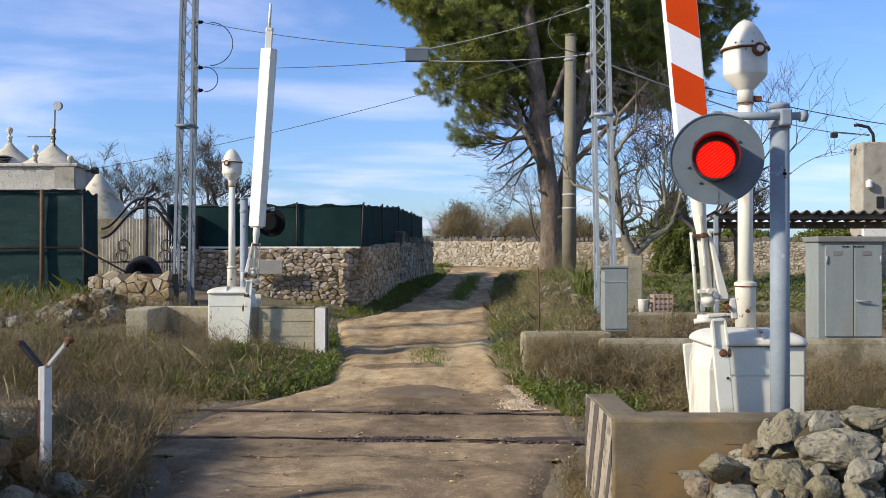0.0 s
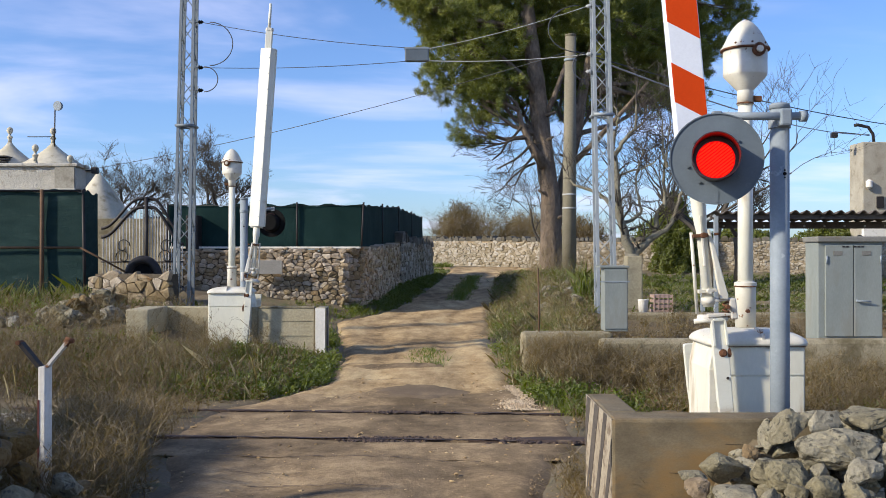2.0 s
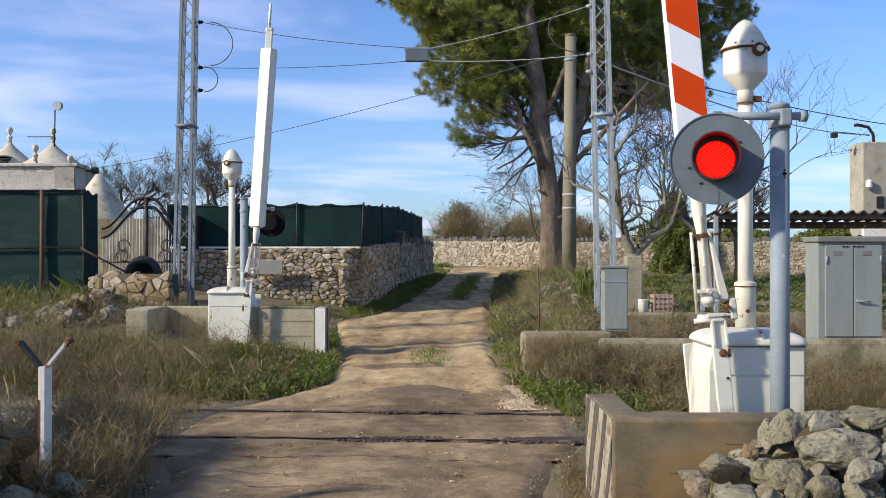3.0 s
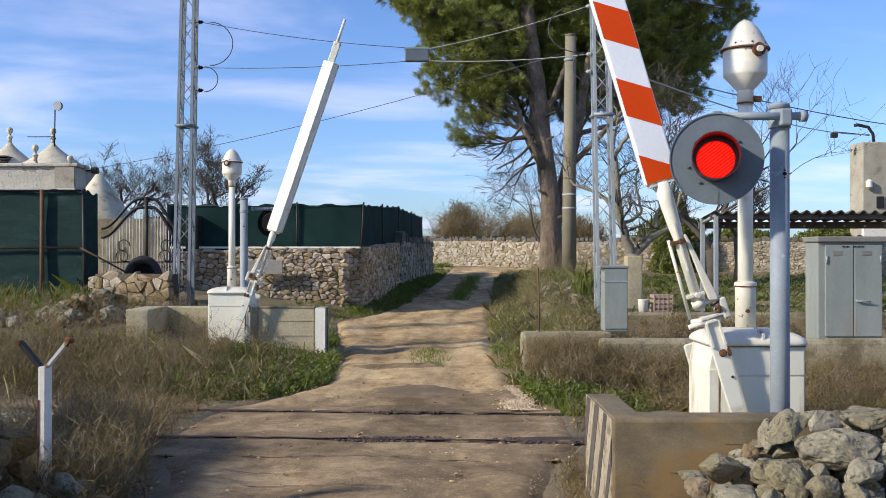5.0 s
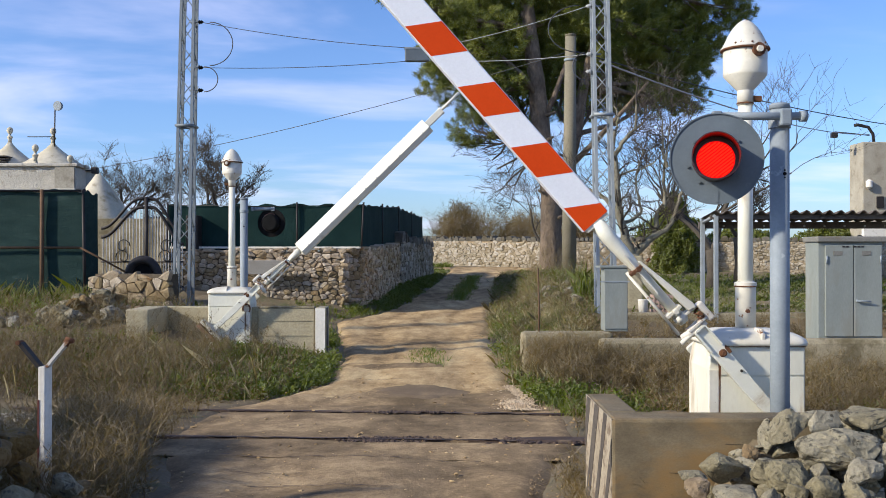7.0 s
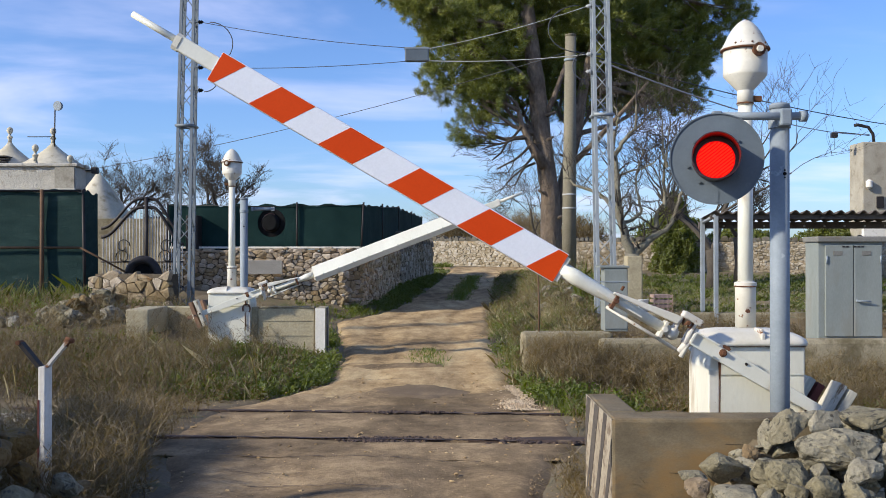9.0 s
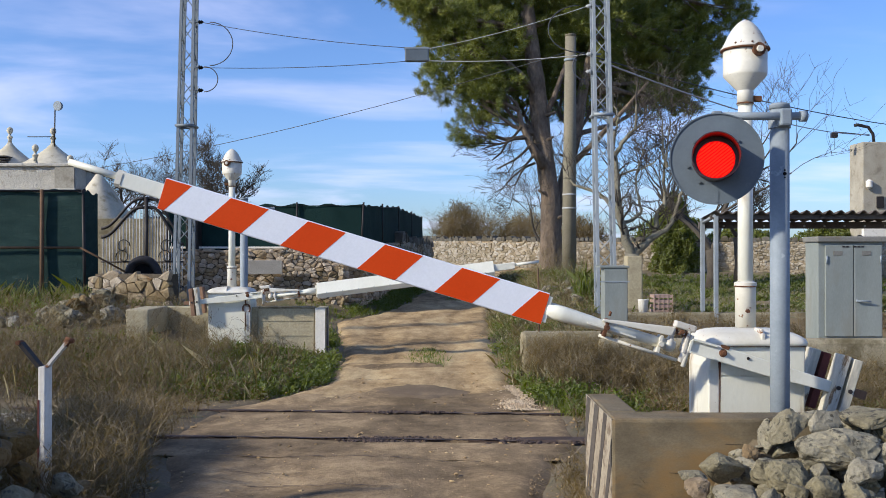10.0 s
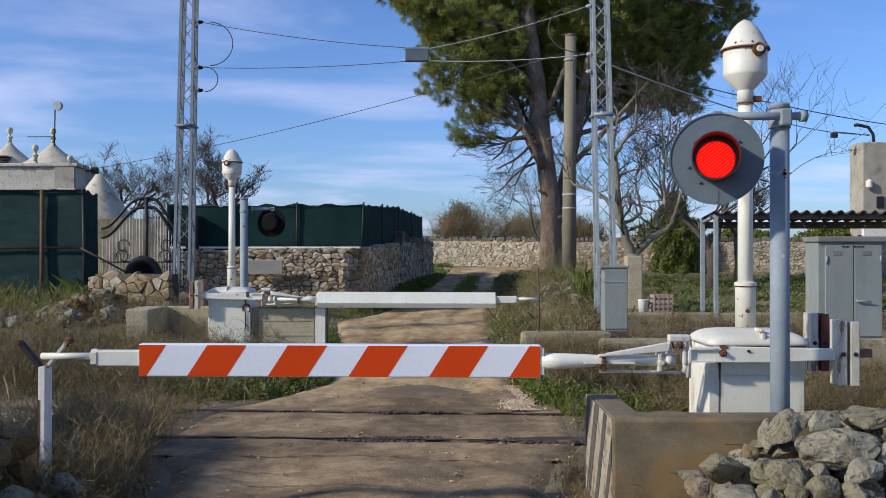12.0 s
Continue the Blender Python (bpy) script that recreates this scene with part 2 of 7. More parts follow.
M_CONC = mat("concrete", (0.34, 0.29, 0.18), (0.50, 0.435, 0.29), 2.2, 35, 0.9, bump=0.6, bump_size=0.012, patch=(0.19, 0.155, 0.098), patch_scale=2.2, patch_from=0.5, soft=0.22)
M_CONC_OLD = mat("mossy_concrete", (0.22, 0.185, 0.108), (0.40, 0.34, 0.222), 3.0, 40, 0.95, bump=0.9, bump_size=0.025, patch=(0.135, 0.108, 0.054), patch_scale=2.6, patch_from=0.46, soft=0.2, grain=(0.6, 1.3), spread=0.16)
M_CONC_DARK = mat("stained_concrete", (0.095, 0.072, 0.040), (0.24, 0.19, 0.112), 2.4, 70, 0.95, bump=0.35, bump_size=0.015, patch=(0.245, 0.152, 0.058), patch_scale=1.3, patch_from=0.43, soft=0.18, grain=(0.7, 1.22), detail=12.0, spread=0.14, stretch=(0.8, 1, 1.5))
M_WHITEWASH = mat("whitewash", (0.68, 0.635, 0.54), (0.82, 0.78, 0.70), 2.5, 30, 0.9, bump=0.6, bump_size=0.02, patch=(0.46, 0.40, 0.31), patch_scale=4, patch_from=0.58, soft=0.12, grain=(0.88, 1.08))
M_BANDPAINT = mat("worn_band_paint", (0.27, 0.22, 0.15), (0.46, 0.395, 0.29), 5, 40, 0.9, bump=0.5, patch=(0.17, 0.125, 0.08), patch_scale=7, patch_from=0.50, soft=0.12)
M_BLACKPAINT = mat("worn_black_paint", (0.05, 0.042, 0.036), (0.12, 0.10, 0.08), 7, 40, 0.85, bump=0.4, patch=(0.26, 0.21, 0.15), patch_scale=9, patch_from=0.58, soft=0.1)
M_PAINT = mat("white_enamel", (0.64, 0.62, 0.505), (0.78, 0.765, 0.66), 2.5, 50, 0.45, bump=0.06, patch=(0.42, 0.33, 0.21), patch_scale=4.0, patch_from=0.58, soft=0.2, grain=CLEAN, stretch=(1, 1, 0.45))
M_PAINT_WORN = mat("chipped_white_enamel", (0.57, 0.525, 0.41), (0.75, 0.72, 0.63), 4, 50, 0.55, bump=0.12, patch=(0.24, 0.12, 0.05), patch_scale=20, patch_from=0.625, soft=0.06, grain=CLEAN)
M_PAINT_DIRTY = mat("stained_white_enamel", (0.65, 0.62, 0.49), (0.79, 0.765, 0.645), 2.5, 50, 0.5, bump=0.08, patch=(0.40, 0.29, 0.165), patch_scale=3.2, patch_from=0.54, soft=0.22, grain=CLEAN, stretch=(1, 1, 0.3))
M_PAINT_RUSTY = mat("rusting_white_enamel", (0.52, 0.47, 0.38), (0.72, 0.69, 0.62), 4, 50, 0.6, bump=0.15, patch=(0.22, 0.10, 0.04), patch_scale=11, patch_from=0.53, soft=0.08, grain=CLEAN)
M_RUST = mat("rust", (0.065, 0.026, 0.012), (0.20, 0.085, 0.036), 14, 90, 0.9, 0.1, bump=0.6)
M_REFLW = mat("reflective_white", (0.76, 0.77, 0.80), (0.82, 0.83, 0.86), 2, 60, 0.4, bump=0.02, grain=CLEAN, patch=(0.60, 0.58, 0.55), patch_scale=5, patch_from=0.66, soft=0.15)
M_REFLR = mat("reflective_red", (0.60, 0.052, 0.004), (0.68, 0.068, 0.006), 2, 60, 0.6, bump=0.02, grain=CLEAN, gloss=0.12)
M_GALV = mat("galvanised_steel", (0.20, 0.235, 0.26), (0.30, 0.335, 0.36), 5, 70, 0.72, 0.1, bump=0.06, patch=(0.40, 0.43, 0.45), patch_scale=7, patch_from=0.62, grain=(0.9, 1.08))
M_MAST = mat("grey_mast_steel", (0.26, 0.29, 0.30), (0.38, 0.41, 0.42), 4, 60, 0.6, 0.15, bump=0.06, grain=(0.9, 1.08))
M_MAST_DULL = mat("dull_mast_steel", (0.14, 0.165, 0.185), (0.24, 0.27, 0.285), 4, 60, 0.6, 0.15, bump=0.06, grain=(0.9, 1.08))
M_LIME = mat("rough_limewash", (0.46, 0.415, 0.33), (0.64, 0.60, 0.51), 3.0, 22, 0.95, bump=1.0, bump_size=0.05, patch=(0.33, 0.28, 0.20), patch_scale=3, patch_from=0.55, soft=0.12, grain=(0.82, 1.1))
M_TRULLO = mat("lichened_limewash", (0.46, 0.40, 0.27), (0.70, 0.64, 0.50), 2.0, 30, 0.9, bump=0.5, bump_size=0.02, patch=(0.30, 0.25, 0.15), patch_scale=2.5, patch_from=0.52, soft=0.2, grain=(0.85, 1.1))
M_BARK_PALE = mat("pale_bare_bark", (0.17, 0.15, 0.10), (0.33, 0.295, 0.21), 4, 25, 0.95, bump=0.7, patch=(0.20, 0.19, 0.08), patch_scale=3, patch_from=0.58, soft=0.1)
M_DISC = mat("grey_disc_paint", (0.085, 0.105, 0.12), (0.12, 0.145, 0.165), 6, 60, 0.5, bump=0.04, patch=(0.17, 0.20, 0.22), patch_scale=8, patch_from=0.62, soft=0.12, grain=(0.92, 1.06))
M_BLACK = mat("black_plastic", (0.006, 0.006, 0.006), (0.014, 0.014, 0.014), 8, 60, 0.9, bump=0.05, gloss=0.1)
M_VISOR = mat("dark_visor", (0.03, 0.008, 0.008), (0.06, 0.012, 0.012), 8, 60, 0.4, bump=0.05)
M_LENS = glow("red_lens", (1.0, 0.001, 0.001), 0.72)
M_LENS_HOT = glow("red_lens_rib", (1.0, 0.014, 0.004), 1.5)
M_CABINET = mat("cabinet_grey_paint", (0.19, 0.21, 0.19), (0.29, 0.31, 0.28), 2.0, 60, 0.55, bump=0.06, patch=(0.235, 0.235, 0.20), patch_scale=3, patch_from=0.5, soft=0.2, grain=(0.88, 1.08), stretch=(1, 1, 0.35))
M_CAP = mat("weathered_grey_cap", (0.15, 0.145, 0.125), (0.25, 0.24, 0.21), 3, 50, 0.8, bump=0.2, patch=(0.18, 0.15, 0.105), patch_scale=4, patch_from=0.52, soft=0.2)
M_WOODW = mat("whitewashed_board", (0.46, 0.42, 0.32), (0.66, 0.62, 0.51), 3, 40, 0.85, bump=0.5, patch=(0.20, 0.13, 0.07), patch_scale=9, patch_from=0.58, stretch=(1, 1, 0.25))
M_WOODB = mat("weathered_brown_board", (0.16, 0.085, 0.045), (0.30, 0.17, 0.10), 5, 40, 0.85, bump=0.4, patch=(0.45, 0.38, 0.29), patch_scale=6, patch_from=0.58, stretch=(1, 1, 0.25))
M_WOODR = mat("dark_red_board", (0.09, 0.02, 0.016), (0.17, 0.04, 0.025), 5, 40, 0.8, bump=0.4, stretch=(1, 1, 0.25))
M_NET = mat("green_shade_net", (0.007, 0.024, 0.022), (0.018, 0.045, 0.039), 1.2, 90, 0.85, bump=0.8, bump_size=0.03, patch=(0.027, 0.058, 0.05), patch_scale=1.3, patch_from=0.58, soft=0.2, gloss=0.1)
# paler copy of the net; light passing through and reflected is put into its colour
M_NET_LIT = mat("light_through_green_net", (0.011, 0.033, 0.031), (0.028, 0.06, 0.054), 2.5, 90, 0.8, bump=0.9, bump_size=0.04, patch=(0.055, 0.09, 0.083), patch_scale=2.4, patch_from=0.56, soft=0.2, gloss=0.15, stretch=(0.5, 1, 1.8))
M_IRON = mat("dark_iron", (0.016, 0.014, 0.014), (0.04, 0.032, 0.028), 8, 60, 0.6, 0.3, bump=0.2)
M_BROWNPIPE = mat("rusty_brown_tube", (0.09, 0.05, 0.025), (0.16, 0.09, 0.045), 8, 60, 0.8, 0.1, bump=0.2)
M_CORR = mat("fibre_cement", (0.085, 0.07, 0.058), (0.15, 0.125, 0.105), 3, 50, 0.9, bump=0.4, patch=(0.06, 0.05, 0.042), patch_scale=4, patch_from=0.52, soft=0.15)
M_STONE = mat("limestone", (0.20, 0.148, 0.09), (0.41, 0.33, 0.215), 6, 34, 0.95, bump=0.9, bump_size=0.025, rnd=0.32, patch=(0.26, 0.145, 0.055), patch_scale=1.6, patch_from=0.56, soft=0.14)
M_STONE_JOIN = mat("joined_limestone", (0.26, 0.19, 0.115), (0.49, 0.39, 0.265), 7, 30, 0.95, bump=0.6, bump_size=0.02, island=0.24)
M_STONE_FAR = mat("grey_field_limestone", (0.26, 0.215, 0.15), (0.45, 0.39, 0.29), 5, 30, 0.95, bump=0.6, bump_size=0.02, island=0.30)
M_MORTAR = mat("deep_joint", (0.06, 0.045, 0.028), (0.13, 0.10, 0.063), 4, 30, 0.95, bump=0.5)
M_MORTAR_TAN = mat("tan_mortar", (0.26, 0.195, 0.12), (0.42, 0.33, 0.21), 4, 30, 0.95, bump=0.5)
# limestone made brighter and warmer to offset the shade on the lane face
M_STONE_LANE_LIFTED = mat("shade_lifted_limestone", (0.35, 0.25, 0.14), (0.58, 0.445, 0.275), 6, 34, 0.95, bump=0.7, bump_size=0.02, rnd=0.22, patch=(0.20, 0.135, 0.07), patch_scale=2.2, patch_from=0.55, soft=0.14)
M_STONE_CREST = mat("dark_lichened_limestone", (0.075, 0.066, 0.05), (0.18, 0.16, 0.122), 5, 30, 0.95, bump=0.6, bump_size=0.02, island=0.30)
M_ROCK_OCHRE = mat("ochre_rock", (0.13, 0.082, 0.034), (0.30, 0.205, 0.095), 9, 50, 0.95, bump=1.0, bump_size=0.025, rnd=0.25, patch=(0.08, 0.06, 0.035), patch_scale=18, patch_from=0.56, soft=0.08, world=True)
M_ROCK = mat("weathered_rock", (0.145, 0.125, 0.080), (0.36, 0.318, 0.212), 9, 60, 0.95, bump=1.0, bump_size=0.02, rnd=0.26, patch=(0.075, 0.066, 0.045), patch_scale=20, patch_from=0.55, soft=0.07, grain=(0.66, 1.22), world=True)
M_BARK = mat("pine_bark", (0.10, 0.074, 0.051), (0.31, 0.232, 0.162), 6, 22, 0.95, bump=1.0, bump_size=0.08, stretch=(1, 1, 0.45))
M_TWIG = mat("bare_bark", (0.045, 0.036, 0.028), (0.105, 0.088, 0.066), 4, 25, 0.95, bump=0.6, patch=(0.14, 0.12, 0.06), patch_scale=3, patch_from=0.62)
M_NEEDLE = leafy("pine_needles", (0.10, 0.13, 0.016), (0.33, 0.34, 0.052), 0.10)
M_GRASS = leafy("green_grass", (0.105, 0.15, 0.018), (0.24, 0.27, 0.048), 0.4)
M_STRAW = leafy("dry_weeds", (0.135, 0.096, 0.041), (0.31, 0.23, 0.102), 0.3)
M_STRAW_PALE = leafy("pale_dry_grass", (0.23, 0.188, 0.08), (0.42, 0.36, 0.17), 0.3)
M_SHRUB = leafy("evergreen_leaves", (0.11, 0.135, 0.022), (0.23, 0.25, 0.05), 0.35)
M_WIRE = mat("wire", (0.05, 0.055, 0.06), (0.09, 0.09, 0.10), 8, 60, 0.6, 0.2, bump=0)
M_CABLE = mat("pale_cable", (0.38, 0.38, 0.36), (0.50, 0.50, 0.48), 8, 60, 0.7, bump=0)
M_POLE = mat("concrete_pole", (0.17, 0.15, 0.10), (0.25, 0.22, 0.155), 2, 40, 0.9, bump=0.4)
M_TOWER = mat("pale_render", (0.30, 0.265, 0.20), (0.45, 0.41, 0.325), 1.5, 25, 0.9, bump=0.4, patch=(0.22, 0.19, 0.14), patch_scale=2, patch_from=0.53, soft=0.15)
M_CRATE = mat("pinkish_plastic", (0.34, 0.22, 0.17), (0.46, 0.33, 0.26), 6, 50, 0.6, bump=0.05)
M_PLAQUE = mat("grey_board", (0.24, 0.22, 0.19), (0.32, 0.30, 0.26), 3, 40, 0.85, bump=0.2)
# ---------------------------------------------------------------- ground and road
ROAD_Y = [-4, 5.0, 6.7, 8.0, 10.3, 10.9, 12.0, 14.0, 17.0, 19.0, 20.3, 22.0, 24.0, 28.0, 33.0, 38.0, 41.0]
ROAD_L = [-2.2, -2.1, -2.1, -2.45, -2.6, -2.1, -1.55, -1.58, -1.98, -2.25, -1.68, -1.22, -0.98, -0.6, -0.18, 0.2, 0.3]
ROAD_R = [0.95, 0.8, 0.82, 1.08, 1.35, 1.1, 0.95, 0.88, 0.95, 1.05, 1.12, 1.2, 1.35, 1.6, 1.95, 2.9, 3.6]
Z_Y = [-60, 10.5, 14, 19, 24, 33, 38, 45, 80, 4000]
Z_Z = [0.0, 0.0, 0.2, 0.35, 0.5, 0.8, 1.05, 1.25, 1.5, 1.5]


def rise(y):
    """Height of the lane's middle line, with the changes of slope rounded off."""
    y = np.asarray(y, float)
    return sum(np.interp(y + d, Z_Y, Z_Z) for d in (-1.5, -0.9, -0.3, 0.3, 0.9, 1.5)) / 6


def ramp01(v, a, b):
    t = np.clip((v - a) / (b - a), 0, 1)
    return t * t * (3 - 2 * t)


def ground_z(x, y):
    """Height of the ground; x and y are numbers or arrays."""
    x, y = np.asarray(x, float), np.asarray(y, float)
    z = rise(y)
    left, right = np.interp(y, ROAD_Y, ROAD_L), np.interp(y, ROAD_Y, ROAD_R)
    # verge and raised yard west of the road
    z = z + 0.12 * ramp01(left - x, 0.1, 0.9) * ramp01(y, 10.6, 12) * ramp01(-y, -36, -20)
    z = z + 0.36 * ramp01(-x, 2.6, 5.5) * ramp01(y, 11.5, 15.5) * ramp01(-y, -40, -25)
    # grassy foot of the garden wall
    z = z + 0.15 * ramp01(left - x, 0.0, 0.4) * ramp01(y, 19.8, 20.9) * ramp01(-y, -35, -31)
    # bank and field east of the road
    bank = ramp01(x - right, 0.15, 1.3)
    z = z + 0.50 * bank * ramp01(y, 12.2, 14.9) * ramp01(-y, -36, -15)
    z = z + 0.36 * np.exp(-((x - 3.0) / 1.6) ** 2 - ((y - 25) / 5.0) ** 2) * bank
    # bed cut for the lane
    z = z - 0.12 * ramp01(np.minimum(x - left, right - x), 0.05, 0.35) * ramp01(-y, -41, -40)
    # rough lumps off the road
    off = np.clip(np.maximum(left - x, x - right), 0, 0.6) / 0.6
    z = z + off * (0.05 * np.sin(3.1 * x + 1.3 * y) * np.sin(2.3 * y - 0.8 * x) + 0.03 * np.sin(7.3 * x) * np.sin(6.1 * y + 1.0))
    return z


def spaced(fine0, fine1, step, far):
    a = list(np.arange(fine0, fine1 + 1e-6, step))
    d, up, down = step, a[-1], a[0]
    lo, hi = [], []
    while hi == [] or hi[-1] < far:
        d *= 1.35
        up, down = up + d, down - d
        hi.append(up)
        lo.append(down)
    return np.array(lo[::-1] + a + hi)


def make_ground():
    xs, ys = spaced(-12, 14, 0.14, 2500), spaced(2, 46, 0.14, 2500)
    X, Y = np.meshgrid(xs, ys)
    Z = ground_z(X, Y)
    n, m = len(xs), len(ys)
    me = bpy.data.meshes.new("ground")
    quads = [(j * n + i, j * n + i + 1, (j + 1) * n + i + 1, (j + 1) * n + i) for j in range(m - 1) for i in range(n - 1)]
    me.from_pydata(np.stack([X.ravel(), Y.ravel(), Z.ravel()], 1).tolist(), [], quads)
    me.polygons.foreach_set("use_smooth", [True] * len(quads))
    me.materials.append(M_EARTH)
    tagged(new("ground", me), "brown earth with patches of short green grass", "ground", kind="structure")


def road_z(x, y, left, right):
    """The worn road: two shallow wheel tracks, a raised middle and ragged sides."""
    t = (x - left) / (right - left)
    rut = -0.030 * (np.exp(-((t - 0.27) / 0.10) ** 2) + np.exp(-((t - 0.73) / 0.10) ** 2))
    n = np.array([noise.noise(Vector((float(a) * 1.7, float(b) * 1.1, 0.0))) for a, b in zip(x.ravel(), y.ravel())]).reshape(x.shape)
    n2 = np.array([noise.noise(Vector((float(a) * 6.0, float(b) * 5.0, 3.0))) for a, b in zip(x.ravel(), y.ravel())]).reshape(x.shape)
    edge = np.minimum(t, 1 - t) * (right - left)
    return rise(y) + 0.035 + rut + 0.004 * n + 0.0015 * n2 - 0.07 * (1 - ramp01(edge, 0.0, 0.28))


def make_road():
    ys = np.arange(-4, 41.01, 0.12)
    cols = 44
    left, right = np.interp(ys, ROAD_Y, ROAD_L), np.interp(ys, ROAD_Y, ROAD_R)
    jl = np.array([0.16 * noise.noise(Vector((0, y * 0.9, 1))) + 0.07 * noise.noise(Vector((0, y * 3.5, 2))) for y in ys])
    jr = np.array([0.16 * noise.noise(Vector((5, y * 0.9, 1))) + 0.07 * noise.noise(Vector((5, y * 3.5, 2))) for y in ys])
    left, right = left + jl, right + jr
    T = np.linspace(0, 1, cols)
    X = left[:, None] + (right - left)[:, None] * T[None, :]
    Y = np.repeat(ys[:, None], cols, 1)
    Z = road_z(X, Y, left[:, None], right[:, None])
    # the crossing is filled level with the rail heads
    flat = ramp01(Y, 7.9, 8.4) * (1 - ramp01(Y, 10.4, 10.9))
    Z = Z * (1 - flat) - 0.02 * flat
    n = cols
    quads = [(j * n + i, j * n + i + 1, (j + 1) * n + i + 1, (j + 1) * n + i) for j in range(len(ys) - 1) for i in range(n - 1)]
    pts = np.stack([X.ravel(), Y.ravel(), Z.ravel()], 1).tolist()
    # the sandy lane, and the old surfacing at the crossing that breaks up into it along a ragged line
    def old_surface(q):
        x, y = pts[q[0]][0], pts[q[0]][1]
        return y < 11.2 + 0.55 * noise.noise(Vector((x * 0.9, y * 0.4, 2))) + 0.35 * noise.noise(Vector((x * 4.0, y * 3.0, 9)))
    for keep, material, label in ((False, M_DIRT, "sandy unpaved lane with wheel tracks and worn edges"), (True, M_PAVE, "worn grey-brown surfacing dusted with soil at the crossing")):
        me = bpy.data.meshes.new("road")
        me.from_pydata(pts, [], [q for q in quads if old_surface(q) == keep])
        me.polygons.foreach_set("use_smooth", [True] * len(me.polygons))
        me.materials.append(material)
        tagged(new("road", me), label, "road", kind="structure")
    # cross lane along the field wall
    me = bpy.data.meshes.new("road")
    xs = np.linspace(-3.2, 7.0, 60)
    v, f = [], []
    for i, x in enumerate(xs):
        for k, y in enumerate((38.2, 39.0, 40.0, 40.9)):
            yy = y - 0.28 * (x - 1) + 0.15 * noise.noise(Vector((x, y, 4)))
            v.append((x, yy, float(ground_z(x, yy)) + (0.05 if k in (1, 2) else -0.05)))
    for i in range(len(xs) - 1):
        f += [(i * 4 + k, (i + 1) * 4 + k, (i + 1) * 4 + k + 1, i * 4 + k + 1) for k in range(3)]
    me.from_pydata(v, [], f)
    me.materials.append(M_DIRT)
    tagged(new("road", me), "pale dirt cross lane along a dry stone wall", "road", kind="structure")


TRACK = pose(-0.3, 9.45, 0.0, 0, 0, -4.0)


def make_track():
    """Paved crossing panels between and beside two rails set flush with the surface."""
    g = Geo()
    rng = random.Random(4)
    for y0, y1, drop in ((-1.55, -0.822, 0.0), (-0.715, 0.658, 0.0), (0.765, 1.35, 0.0)):
        nx, ny = 48, 6
        v = []
        for j in range(ny + 1):
            for i in range(nx + 1):
                x, y = -2.35 + 4.0 * i / nx, y0 + (y1 - y0) * j / ny
                e = min(i, nx - i, 2) / 2
                wob = 0.022 * noise.noise(Vector((x * 2.5, y0, 7)))
                yy = y + (wob if j in (0, ny) else 0)
                z = 0.022 + 0.012 * noise.noise(Vector((x * 1.5, y * 2, 5))) - 0.05 * (1 - e)
                if j in (0, ny):
                    z -= 0.010
                v.append(TRACK @ Vector((x, yy, z)))
        g.add(v, [(j * (nx + 1) + i, j * (nx + 1) + i + 1, (j + 1) * (nx + 1) + i + 1, (j + 1) * (nx + 1) + i)
                  for j in range(ny) for i in range(nx)], True)
    tagged(solid("pavement", g, M_PAVE, (0, 0, 0), "worn grey crossing surface dusted with soil", "pavement", kind="structure"))
    for y in (-0.78, 0.70):
        g = Geo()
        prof = [(-0.07, -0.15), (0.07, -0.15), (0.07, -0.135), (0.012, -0.11), (0.012, -0.035), (0.035, -0.025), (0.035, 0.003), (0.026, 0.01),
                (-0.026, 0.01), (-0.035, 0.003), (-0.035, -0.025), (-0.012, -0.035), (-0.012, -0.11), (-0.07, -0.135)]
        n = len(prof)
        v = [TRACK @ Vector((x, y + a, b + 0.02)) for x in (-40, 40) for a, b in prof]
        g.add(v, [tuple(range(n)), tuple(range(2 * n - 1, n - 1, -1))] + [(i, i + n, (i + 1) % n + n, (i + 1) % n) for i in range(n)])
        solid("rail", g, M_RAIL, tuple(TRACK @ Vector((0, y, 0))), "dark rusty steel rail sunk in the crossing", "rail", "rails of the track")


def road_height(x, y):
    """Height of the lane's surface at one place."""
    xa, ya = np.array([[x]]), np.array([[y]])
    left, right = np.interp(y, ROAD_Y, ROAD_L), np.interp(y, ROAD_Y, ROAD_R)
    z = float(road_z(xa, ya, left, right)[0, 0])
    flat = float(ramp01(np.float64(y), 7.9, 8.4) * (1 - ramp01(np.float64(y), 10.4, 10.9)))
    return z * (1 - flat) + 0.03 * flat


